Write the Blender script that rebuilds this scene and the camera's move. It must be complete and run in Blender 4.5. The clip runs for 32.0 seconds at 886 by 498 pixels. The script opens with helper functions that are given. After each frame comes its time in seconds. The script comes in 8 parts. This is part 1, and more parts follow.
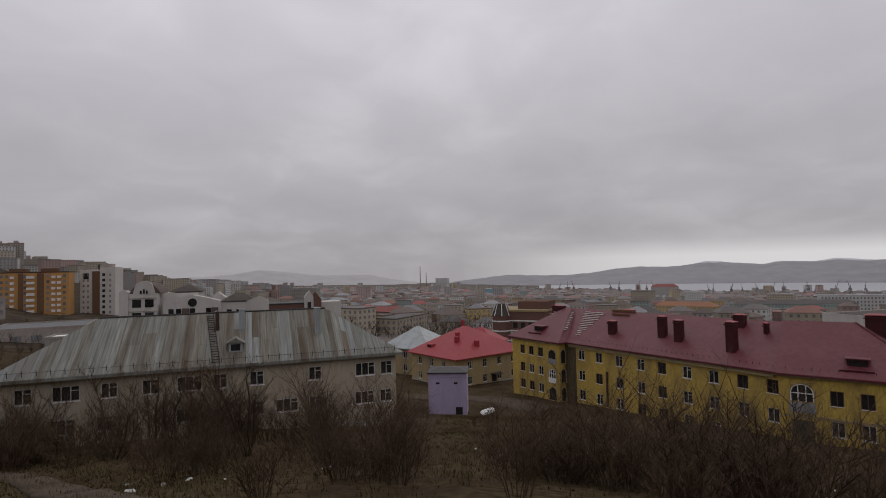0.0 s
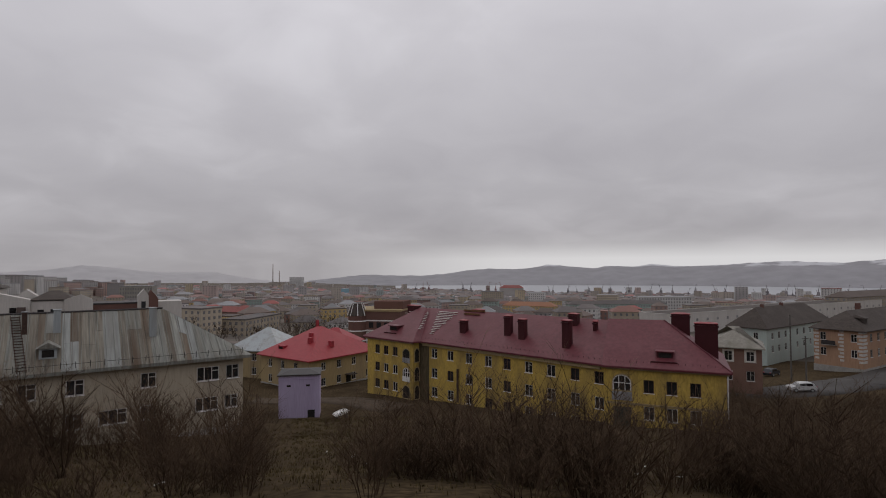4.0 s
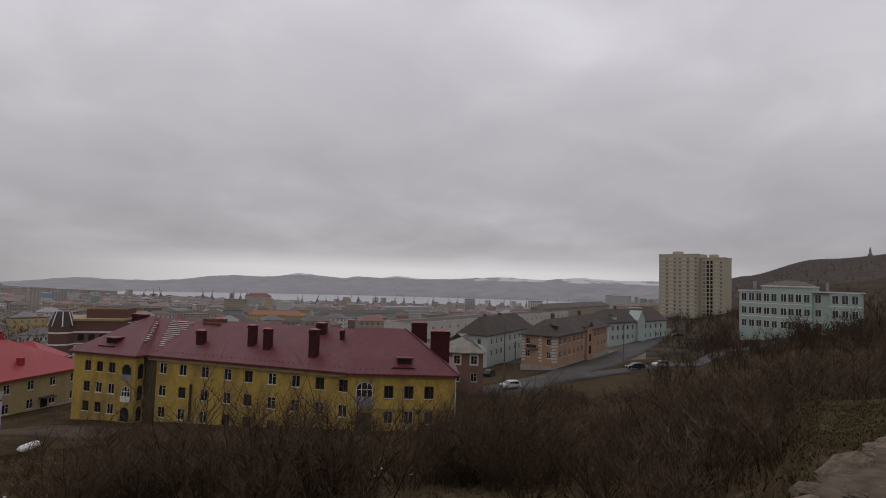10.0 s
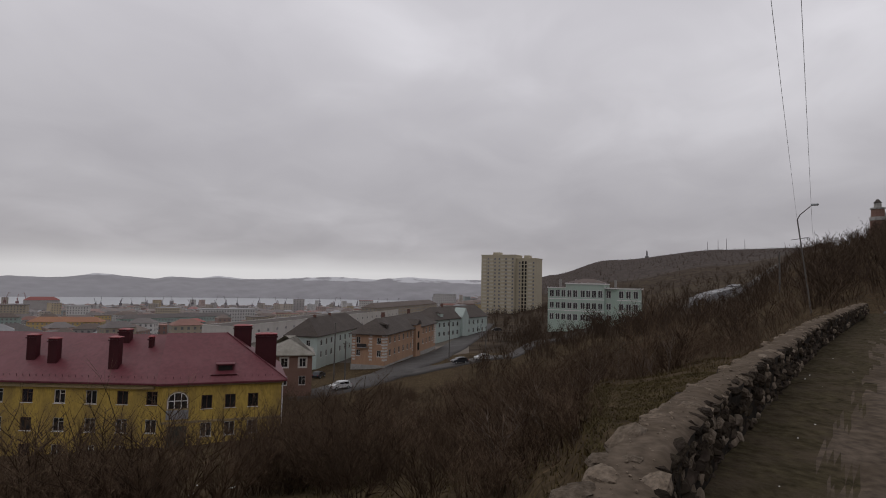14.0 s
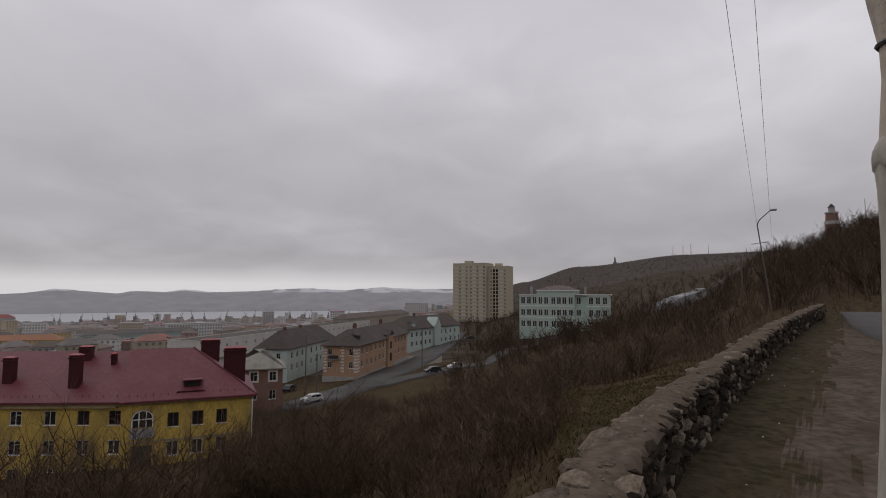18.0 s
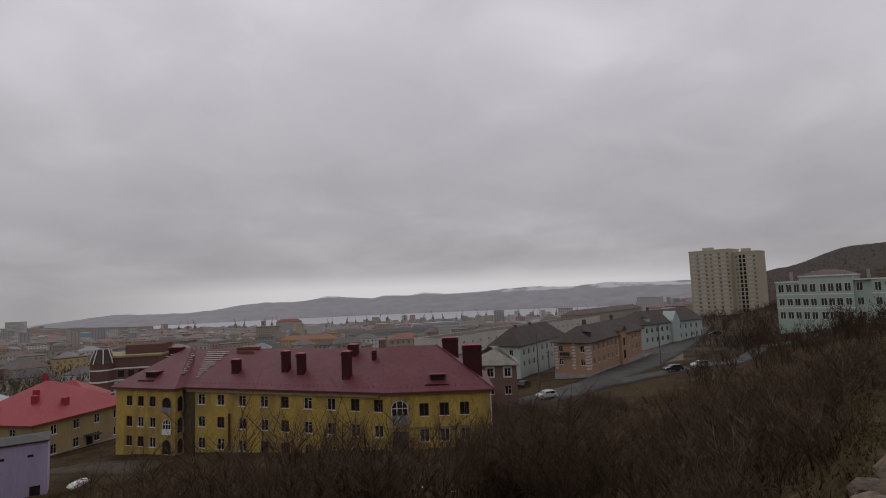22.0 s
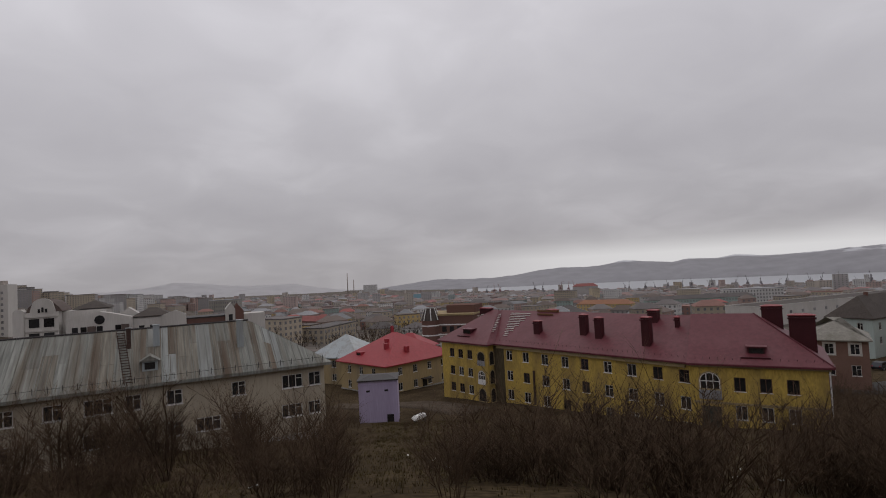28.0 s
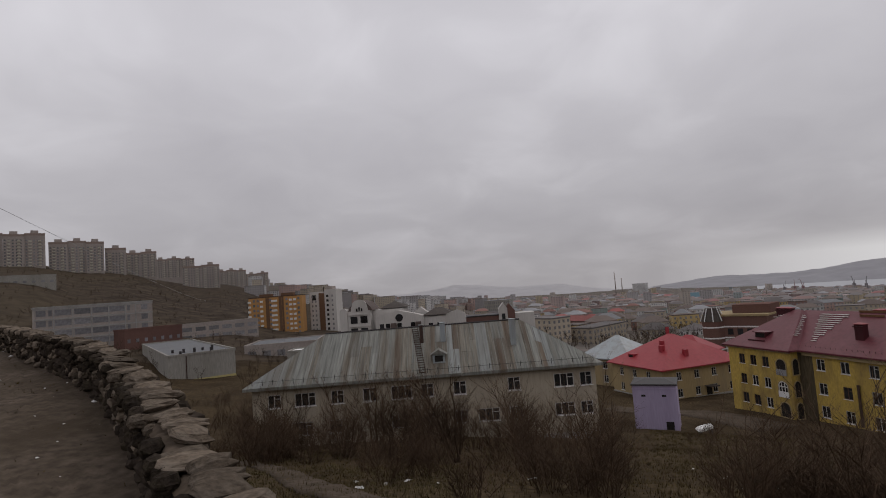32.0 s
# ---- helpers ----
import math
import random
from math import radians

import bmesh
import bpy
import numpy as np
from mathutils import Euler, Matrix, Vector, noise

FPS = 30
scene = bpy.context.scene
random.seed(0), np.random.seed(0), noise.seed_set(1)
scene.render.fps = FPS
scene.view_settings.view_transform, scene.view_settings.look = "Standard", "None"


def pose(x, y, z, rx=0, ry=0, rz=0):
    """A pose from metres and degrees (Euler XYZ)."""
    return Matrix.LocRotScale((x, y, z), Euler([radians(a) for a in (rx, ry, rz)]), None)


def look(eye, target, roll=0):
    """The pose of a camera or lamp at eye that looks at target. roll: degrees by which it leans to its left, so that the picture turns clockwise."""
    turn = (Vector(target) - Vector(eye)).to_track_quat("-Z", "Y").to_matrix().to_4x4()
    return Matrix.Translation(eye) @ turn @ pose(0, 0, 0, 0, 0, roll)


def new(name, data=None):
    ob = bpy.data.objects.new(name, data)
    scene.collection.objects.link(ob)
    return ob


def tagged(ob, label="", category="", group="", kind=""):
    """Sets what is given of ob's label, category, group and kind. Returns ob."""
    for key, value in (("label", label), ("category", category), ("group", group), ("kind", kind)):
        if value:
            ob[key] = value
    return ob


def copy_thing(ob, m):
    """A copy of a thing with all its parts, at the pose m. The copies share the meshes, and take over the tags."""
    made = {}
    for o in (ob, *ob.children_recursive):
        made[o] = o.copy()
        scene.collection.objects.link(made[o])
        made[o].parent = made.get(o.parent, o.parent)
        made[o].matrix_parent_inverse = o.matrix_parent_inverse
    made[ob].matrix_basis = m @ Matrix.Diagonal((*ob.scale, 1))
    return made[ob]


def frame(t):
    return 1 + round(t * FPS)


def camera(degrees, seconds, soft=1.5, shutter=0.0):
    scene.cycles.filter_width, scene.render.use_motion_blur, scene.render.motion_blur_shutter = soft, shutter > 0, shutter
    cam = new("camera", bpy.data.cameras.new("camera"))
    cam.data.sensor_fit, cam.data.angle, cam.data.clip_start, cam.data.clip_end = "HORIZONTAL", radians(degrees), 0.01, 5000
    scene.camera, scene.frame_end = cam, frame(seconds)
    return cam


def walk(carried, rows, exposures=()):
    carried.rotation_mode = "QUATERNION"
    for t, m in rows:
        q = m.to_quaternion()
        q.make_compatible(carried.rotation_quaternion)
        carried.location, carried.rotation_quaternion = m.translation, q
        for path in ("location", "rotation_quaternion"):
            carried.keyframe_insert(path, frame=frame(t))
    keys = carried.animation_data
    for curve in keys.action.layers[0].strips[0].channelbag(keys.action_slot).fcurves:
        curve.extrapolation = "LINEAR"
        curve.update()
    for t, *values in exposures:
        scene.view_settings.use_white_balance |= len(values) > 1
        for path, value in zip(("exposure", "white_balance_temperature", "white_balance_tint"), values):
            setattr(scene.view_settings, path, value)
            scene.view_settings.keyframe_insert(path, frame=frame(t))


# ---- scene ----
cam = camera(78.3, 32.0, 1.0)
PATH = [
    (0.0, pose(0, 0, 2.0, 92.16, 1.32, -2.56)),
    (0.5, pose(0, 0, 2.0, 92.12, 1.00, -4.57)),
    (1.0, pose(0, 0, 2.0, 92.12, 0.81, -6.55)),
    (1.5, pose(0, 0, 2.0, 92.11, 0.67, -8.50)),
    (2.0, pose(0, 0, 2.0, 92.12, 0.62, -10.40)),
    (2.5, pose(0, 0, 2.0, 92.11, 0.54, -12.24)),
    (3.0, pose(0, 0, 2.0, 92.07, 0.41, -14.01)),
    (3.5, pose(0, 0, 2.0, 92.05, 0.33, -15.78)),
    (5.5, pose(0, 0, 2.0, 91.37, 0.42, -23.04)),
    (6.0, pose(0, 0, 2.0, 91.31, 0.48, -25.24)),
    (6.5, pose(0, 0, 2.0, 91.45, 0.18, -27.38)),
    (7.0, pose(0, 0, 2.0, 91.72, -0.16, -29.64)),
    (7.5, pose(0, 0, 2.0, 92.06, -0.46, -31.92)),
    (8.0, pose(0, 0, 2.0, 92.38, -0.73, -34.19)),
    (8.5, pose(0, 0, 2.0, 92.64, -0.92, -36.49)),
    (9.0, pose(0, 0, 2.0, 92.86, -1.14, -38.77)),
    (9.5, pose(0, 0, 2.0, 93.06, -1.41, -41.05)),
    (10.0, pose(0, 0, 2.0, 93.21, -1.66, -43.29)),
    (10.5, pose(0, 0, 2.0, 93.32, -1.92, -45.48)),
    (11.0, pose(0, 0, 2.0, 93.38, -2.21, -47.71)),
    (11.5, pose(0, 0, 2.0, 93.45, -2.30, -49.90)),
    (12.0, pose(0, 0, 2.0, 93.48, -2.13, -52.12)),
    (12.5, pose(0, 0, 2.0, 93.52, -1.90, -54.31)),
    (13.0, pose(0, 0, 2.0, 93.54, -1.74, -56.49)),
    (13.5, pose(0, 0, 2.0, 93.57, -1.55, -58.69)),
    (14.0, pose(0, 0, 2.0, 93.61, -1.28, -60.90)),
    (14.5, pose(0, 0, 2.0, 93.66, -1.08, -63.11)),
    (15.0, pose(0, 0, 2.0, 93.75, -0.94, -65.25)),
    (15.5, pose(0, 0, 2.0, 93.88, -0.80, -66.85)),
    (16.5, pose(0, 0, 2.0, 94.17, -1.02, -68.20)),
    (17.5, pose(0, 0, 2.0, 94.28, -0.59, -66.35)),
    (18.0, pose(0, 0, 2.0, 94.60, -0.20, -63.85)),
    (18.5, pose(0, 0, 2.0, 95.00, 0.00, -60.88)),
    (19.0, pose(0, 0, 2.0, 95.42, 0.09, -57.94)),
    (19.5, pose(0, 0, 2.0, 95.72, 0.32, -55.06)),
    (20.0, pose(0, 0, 2.0, 95.77, 0.79, -52.17)),
    (20.5, pose(0, 0, 2.0, 95.65, 1.18, -49.23)),
    (21.0, pose(0, 0, 2.0, 95.41, 1.67, -46.29)),
    (21.5, pose(0, 0, 2.0, 95.07, 2.01, -43.38)),
    (22.0, pose(0, 0, 2.0, 94.72, 2.28, -40.42)),
    (22.5, pose(0, 0, 2.0, 94.44, 2.52, -37.58)),
    (23.0, pose(0, 0, 2.0, 94.22, 2.70, -34.80)),
    (23.5, pose(0, 0, 2.0, 94.14, 2.60, -32.08)),
    (24.0, pose(0, 0, 2.0, 94.02, 2.42, -29.53)),
    (24.5, pose(0, 0, 2.0, 93.85, 2.27, -27.21)),
    (26.5, pose(0, 0, 2.0, 92.74, 2.11, -18.81)),
    (27.0, pose(0, 0, 2.0, 92.51, 2.32, -16.31)),
    (27.5, pose(0, 0, 2.0, 92.41, 2.61, -13.42)),
    (28.0, pose(0, 0, 2.0, 92.45, 3.03, -10.13)),
    (28.5, pose(0, 0, 2.0, 92.61, 3.49, -6.73)),
    (29.0, pose(0, 0, 2.0, 92.89, 4.17, -3.03)),
    (29.5, pose(0, 0, 2.0, 93.20, 4.60, 0.64)),
    (30.0, pose(0, 0, 2.0, 93.55, 4.79, 4.25)),
    (30.5, pose(0, 0, 2.0, 93.85, 4.87, 7.83)),
    (31.0, pose(0, 0, 2.0, 94.16, 4.76, 11.43)),
    (31.5, pose(0, 0, 2.0, 94.31, 4.63, 14.81)),
    (32.0, pose(0, 0, 2.0, 94.23, 4.39, 17.37)),
]
walk(cam, PATH, [(0.0, 0.0), (18.5, 0.0), (20.0, -0.06), (21.0, -0.09), (22.0, -0.10), (24.0, -0.14), (26.5, -0.05), (28.0, 0.0), (32.0, 0.0)])

# ---------------------------------------------------------------- world and light
world = bpy.data.worlds.new("overcast_sky")
scene.world = world
world.use_nodes = True
wn, wl = world.node_tree.nodes, world.node_tree.links
wn.clear()


def wnode(kind, **values):
    n = wn.new(kind)
    for key, v in values.items():
        n.inputs[key].default_value = v
    return n


def wmath(op, a, b=None, clamp=False):
    n = wn.new("ShaderNodeMath")
    n.operation, n.use_clamp = op, clamp
    for i, v in enumerate((a, b)):
        if v is None:
            continue
        if isinstance(v, (int, float)):
            n.inputs[i].default_value = v
        else:
            wl.new(v, n.inputs[i])
    return n.outputs[0]


def wramp(fac, stops):
    n = wn.new("ShaderNodeValToRGB")
    e = n.color_ramp.elements
    while len(e) < len(stops):
        e.new(0.5)
    for el, (p, c) in zip(e, stops):
        el.position, el.color = p, (*c, 1)
    wl.new(fac, n.inputs[0])
    return n.outputs[0]


def wmix(fac, a, b, blend="MIX"):
    n = wn.new("ShaderNodeMix")
    n.data_type, n.blend_type = "RGBA", blend
    for i, v in ((0, fac), (6, a), (7, b)):
        if isinstance(v, (int, float)):
            n.inputs[i].default_value = v
        elif isinstance(v, tuple):
            n.inputs[i].default_value = (*v, 1)
        else:
            wl.new(v, n.inputs[i])
    return n.outputs[2]


wco = wn.new("ShaderNodeTexCoord").outputs["Generated"]
wsep = wn.new("ShaderNodeSeparateXYZ")
wl.new(wco, wsep.inputs[0])
wx, wy, wz = wsep.outputs
up = wmath("MAXIMUM", wz, 0.0)
# a cloud deck seen in perspective: the direction divided by its height
inv = wmath("DIVIDE", 1.0, wmath("ADD", up, 0.30))
deck = wn.new("ShaderNodeCombineXYZ")
wl.new(wmath("MULTIPLY", wx, inv), deck.inputs[0])
wl.new(wmath("MULTIPLY", wy, inv), deck.inputs[1])
big = wnode("ShaderNodeTexNoise", Scale=1.0, Detail=2.5, Roughness=0.45, Distortion=0.3)
small = wnode("ShaderNodeTexNoise", Scale=3.2, Detail=4.0, Roughness=0.5, Distortion=0.5)
wl.new(deck.outputs[0], big.inputs["Vector"])
wl.new(deck.outputs[0], small.inputs["Vector"])
cloud = wmath("ADD", wmath("MULTIPLY", big.outputs["Fac"], 0.66), wmath("MULTIPLY", small.outputs["Fac"], 0.34))
cloud_col = wramp(cloud, [(0.34, (0.55, 0.535, 0.575)), (0.5, (0.62, 0.605, 0.645)), (0.66, (0.75, 0.735, 0.78))])
# lower in the sky the deck is thicker and greyer
height_col = wramp(up, [(0.0, (0.60, 0.59, 0.58)), (0.05, (0.62, 0.61, 0.605)), (0.16, (0.75, 0.745, 0.74)), (0.42, (1.0, 1.0, 1.0))])
sky_col = wmix(1.0, cloud_col, height_col, "MULTIPLY")
# a brighter gap under the cloud deck, over the far shore of the bay
toward = wmath("ADD", wmath("MULTIPLY", wx, 0.66), wmath("MULTIPLY", wy, 0.75))
gap_az = wmath("SMOOTH_MIN", 1.0, wmath("MAXIMUM", wmath("MULTIPLY", wmath("SUBTRACT", toward, 0.80), 6.0), 0.0))
gap_el = wramp(wmath("ADD", wz, 0.02), [(0.0, (1, 1, 1)), (0.035, (1, 1, 1)), (0.062, (0.25, 0.25, 0.25)), (0.085, (0, 0, 0))])
gap = wmath("MULTIPLY", gap_az, gap_el)
sky_col = wmix(gap, sky_col, (0.70, 0.69, 0.70))
nish = wn.new("ShaderNodeTexSky")
nish.sky_type, nish.sun_disc = "NISHITA", False
nish.sun_elevation, nish.sun_rotation = radians(40), radians(20)
dim = wmix(1.0, nish.outputs[0], (0.02, 0.02, 0.02), "MULTIPLY")
sky_col = wmix(0.06, sky_col, dim)
bg = wn.new("ShaderNodeBackground")
bg.inputs["Strength"].default_value = 1.0
wl.new(sky_col, bg.inputs["Color"])
wout = wn.new("ShaderNodeOutputWorld")
wl.new(bg.outputs[0], wout.inputs[0])

sun_data = bpy.data.lights.new("sun", "SUN")
sun_data.energy, sun_data.angle, sun_data.color = 0.5, radians(60), (1.0, 0.97, 0.93)
sun = new("sun", sun_data)
sun.matrix_world = look((0, 0, 100), (-20, -55, 20))

# ---------------------------------------------------------------- materials
MATS = {}


def material(name, rgb, rough=0.8, vary=0.25, scale=1.0, stain=None, stain_amt=0.4, stain_scale=0.3, streak=False,
             bump=0.2, bump_scale=8.0, metal=0.0, per_object=0.0, coat=0.0):
    """A worn surface: grain and stains at two scales, a little relief."""
    if name in MATS:
        return MATS[name]
    m = bpy.data.materials.new(name)
    m.use_nodes = True
    nt = m.node_tree
    n, l = nt.nodes, nt.links
    b = n["Principled BSDF"]
    b.inputs["Roughness"].default_value, b.inputs["Metallic"].default_value = rough, metal
    b.inputs["Specular IOR Level"].default_value = 0.02 if rough >= 0.9 and sum(rgb) < 0.4 else 0.3
    co = n.new("ShaderNodeTexCoord").outputs["Object"]
    mp = n.new("ShaderNodeMapping")
    l.new(co, mp.inputs[0])
    if streak:
        mp.inputs["Scale"].default_value = streak if isinstance(streak, tuple) else (1.0, 1.0, 0.12)
    fine = n.new("ShaderNodeTexNoise")
    fine.inputs["Scale"].default_value, fine.inputs["Detail"].default_value = 6.0 * scale, 5.0
    wide = n.new("ShaderNodeTexNoise")
    wide.inputs["Scale"].default_value, wide.inputs["Detail"].default_value = stain_scale, 4.0
    wide.inputs["Roughness"].default_value = 0.65
    l.new(mp.outputs[0], fine.inputs["Vector"])
    l.new(mp.outputs[0], wide.inputs["Vector"])

    def ramp(fac, p0, p1, c0, c1):
        r = n.new("ShaderNodeValToRGB")
        e = r.color_ramp.elements
        e[0].position, e[0].color, e[1].position, e[1].color = p0, c0, p1, c1
        l.new(fac, r.inputs[0])
        return r.outputs[0]

    def mix(fac, a, c, blend="MIX"):
        x = n.new("ShaderNodeMix")
        x.data_type, x.blend_type = "RGBA", blend
        for i, v in ((0, fac), (6, a), (7, c)):
            if isinstance(v, (int, float)):
                x.inputs[i].default_value = v
            elif isinstance(v, tuple):
                x.inputs[i].default_value = v
            else:
                l.new(v, x.inputs[i])
        return x.outputs[2]

    lo = tuple(c * (1 - vary) for c in rgb) + (1,)
    hi = tuple(min(1, c * (1 + vary)) for c in rgb) + (1,)
    col = ramp(fine.outputs["Fac"], 0.3, 0.7, lo, hi)
    if stain is not None:
        f = ramp(wide.outputs["Fac"], 0.45, 0.68, (0, 0, 0, 1), (stain_amt, stain_amt, stain_amt, 1))
        col = mix(f, col, (*stain, 1))
    if per_object:
        info = n.new("ShaderNodeObjectInfo")
        p = per_object
        col = mix(1.0, col, ramp(info.outputs["Random"], 0.0, 1.0, (1 - p, 1 - p, 1 - p, 1), (1 + p, 1 + p, 1 + p, 1)), "MULTIPLY")
    l.new(col, b.inputs["Base Color"])
    if bump:
        tex = n.new("ShaderNodeTexNoise")
        tex.inputs["Scale"].default_value, tex.inputs["Detail"].default_value = bump_scale, 6.0
        l.new(co, tex.inputs["Vector"])
        bu = n.new("ShaderNodeBump")
        bu.inputs["Strength"].default_value, bu.inputs["Distance"].default_value = bump, 0.05
        l.new(tex.outputs["Fac"], bu.inputs["Height"])
        l.new(bu.outputs[0], b.inputs["Normal"])
    if coat:
        b.inputs["Coat Weight"].default_value = coat
    MATS[name] = m
    return m


def glass_material(name, rgb, rough=0.12):
    m = material(name, rgb, rough=rough, vary=0.3, scale=0.2, bump=0.02, per_object=0.4)
    m.node_tree.nodes["Principled BSDF"].inputs["Specular IOR Level"].default_value = 0.5
    return m


M_GRASS = material("grass_dry", (0.066, 0.048, 0.028), 0.95, 0.5, 0.5, (0.034, 0.024, 0.015), 0.9, 0.13, bump=0.8, bump_scale=3.0)
M_TRODDEN = material("trodden_earth", (0.094, 0.074, 0.057), 0.95, 0.4, 1.0, (0.060, 0.046, 0.032), 0.9, 0.55, bump=0.3, bump_scale=14.0)
# ground tone raised to allow for the haze over the far plain
M_PLAIN = material("city_ground", (0.13, 0.113, 0.10), 0.95, 0.4, 0.01, (0.15, 0.135, 0.095), 0.5, 0.006, bump=0)
M_TURF = material("turf_far", (0.056, 0.043, 0.032), 0.95, 0.5, 0.02, (0.080, 0.063, 0.041), 0.6, 0.004, bump=0)
# greyer copy of turf_far for distant hilltops, some haze mixed into it
M_TURF_HILL = material("turf_hilltop", (0.068, 0.056, 0.050), 0.95, 0.45, 0.02, (0.086, 0.073, 0.064), 0.6, 0.004, bump=0.0)
M_MOSSY = material("mossy_earth", (0.050, 0.041, 0.024), 0.95, 0.5, 1.0, (0.075, 0.058, 0.041), 0.9, 1.3, bump=1.0, bump_scale=11.0)
M_ASPHALT = material("asphalt_wet", (0.050, 0.045, 0.042), 0.8, 0.25, 1.0, (0.085, 0.08, 0.077), 0.7, 0.12, bump=0.2)
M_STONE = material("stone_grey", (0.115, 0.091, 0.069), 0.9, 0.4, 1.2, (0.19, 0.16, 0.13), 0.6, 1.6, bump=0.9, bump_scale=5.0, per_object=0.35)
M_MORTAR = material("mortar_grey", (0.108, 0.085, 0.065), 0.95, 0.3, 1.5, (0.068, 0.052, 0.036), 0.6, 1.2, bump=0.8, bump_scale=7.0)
M_BARK = material("bark_twigs", (0.066, 0.044, 0.029), 0.9, 0.3, 0.5, bump=0, per_object=0.3)
M_BARK_FAR = material("bark_far", (0.062, 0.044, 0.032), 0.9, 0.35, 0.05, (0.085, 0.061, 0.040), 0.6, 0.03, bump=0)
M_GREY_WALL = material("render_greybeige", (0.40, 0.345, 0.265), 0.9, 0.09, 1.0, (0.225, 0.19, 0.15), 0.65, 0.18, True, 0.25)
M_YELLOW = material("render_ochre", (0.48, 0.335, 0.078), 0.9, 0.2, 1.0, (0.20, 0.14, 0.062), 0.8, 0.34, (1.0, 1.0, 0.35), 0.25)
M_STAINED = material("render_sooty", (0.11, 0.088, 0.055), 0.95, 0.3, 1.0, (0.045, 0.04, 0.033), 0.8, 0.5, True, 0.3)
M_PURPLE = material("paint_lilac", (0.43, 0.365, 0.51), 0.9, 0.08, 1.0, (0.30, 0.245, 0.36), 0.4, 0.4, True, 0.3)
M_ZINC = material("zinc_sheet", (0.19, 0.192, 0.172), 0.6, 0.3, 0.9, (0.095, 0.074, 0.05), 0.9, 0.9, (1.0, 0.06, 0.06), 0.1, metal=0.2, per_object=0.15)
M_ZINC_PALE = material("zinc_sheet_pale", (0.205, 0.213, 0.203), 0.55, 0.25, 0.9, (0.15, 0.135, 0.11), 0.7, 0.7, (1.0, 0.06, 0.06), 0.1, metal=0.2, per_object=0.12)
M_ZINC_RUST = material("zinc_sheet_rusty", (0.155, 0.14, 0.112), 0.65, 0.38, 0.9, (0.085, 0.052, 0.03), 0.95, 0.9, (1.0, 0.06, 0.06), 0.1, metal=0.1, per_object=0.15)
M_MAROON = material("sheet_maroon", (0.118, 0.026, 0.034), 0.5, 0.14, 0.4, (0.16, 0.05, 0.06), 0.5, 0.3, bump=0.05)
M_MAROON_D = material("sheet_dark_red", (0.05, 0.008, 0.011), 0.5, 0.1, 0.4, bump=0.05)
M_RED = material("sheet_red", (0.28, 0.028, 0.036), 0.5, 0.12, 0.3, (0.33, 0.06, 0.06), 0.5, 0.2, bump=0.05)
M_WHITE = material("white_paint", (0.72, 0.71, 0.69), 0.7, 0.06, 1.0, (0.5, 0.48, 0.45), 0.4, 0.5, bump=0.1)
M_WOOD_W = material("window_frame_white", (0.45, 0.435, 0.41), 0.6, 0.08, 1.0, bump=0, per_object=0.3)
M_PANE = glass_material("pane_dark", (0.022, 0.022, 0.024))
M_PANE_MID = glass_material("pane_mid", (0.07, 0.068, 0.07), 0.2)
# paler copy of the dark pane for distant windows, haze in its colour
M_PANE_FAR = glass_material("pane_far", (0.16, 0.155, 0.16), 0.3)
# flat dark fill that paints the shade inside openings; also used for dark doors
M_DARK = material("dark_inside", (0.03, 0.027, 0.025), 0.95, 0.3, bump=0)
M_SLATE = material("roof_grey_brown", (0.062, 0.050, 0.043), 0.85, 0.25, 0.5, (0.105, 0.09, 0.078), 0.5, 0.2, bump=0.2)
M_PINK = material("render_salmon", (0.39, 0.24, 0.155), 0.9, 0.12, 1.0, (0.26, 0.175, 0.125), 0.6, 0.2, True, 0.2)
M_MINT = material("render_mint", (0.41, 0.475, 0.445), 0.9, 0.06, 1.0, (0.33, 0.36, 0.34), 0.5, 0.2, True, 0.2)
M_TEAL = material("render_seagreen", (0.41, 0.505, 0.435), 0.9, 0.06, 1.0, (0.46, 0.50, 0.45), 0.5, 0.2, True, 0.2)
M_BEIGE = material("render_beige", (0.43, 0.385, 0.29), 0.9, 0.05, 0.5, (0.38, 0.33, 0.24), 0.4, 0.1, bump=0)
M_ORANGE = material("panel_orange", (0.46, 0.25, 0.09), 0.9, 0.06, 0.5, (0.40, 0.20, 0.07), 0.4, 0.1, bump=0)
M_PANEL = material("panel_grey", (0.345, 0.302, 0.272), 0.9, 0.14, 0.2, (0.25, 0.215, 0.195), 0.5, 0.06, bump=0)
M_BRICK = material("brick_dark_red", (0.15, 0.085, 0.07), 0.9, 0.15, 1.0, (0.10, 0.06, 0.055), 0.5, 0.1, bump=0.2)
M_CONCRETE = material("concrete_grey", (0.33, 0.32, 0.30), 0.9, 0.12, 1.0, (0.20, 0.19, 0.17), 0.6, 0.6, bump=0.3)
M_OFFW = material("white_render_old", (0.50, 0.475, 0.445), 0.85, 0.07, 0.6, (0.36, 0.335, 0.305), 0.5, 0.25, True, 0.1)
M_IRON = material("iron_dark", (0.035, 0.03, 0.03), 0.6, 0.2, bump=0)
M_WATER = material("bay_water", (0.30, 0.31, 0.33), 0.35, 0.04, 0.002, bump=0)
# grey lifted far above real ground tones: distance haze is put into the colour
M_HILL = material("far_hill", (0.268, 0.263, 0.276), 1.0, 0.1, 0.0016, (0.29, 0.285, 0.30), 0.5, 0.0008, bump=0)


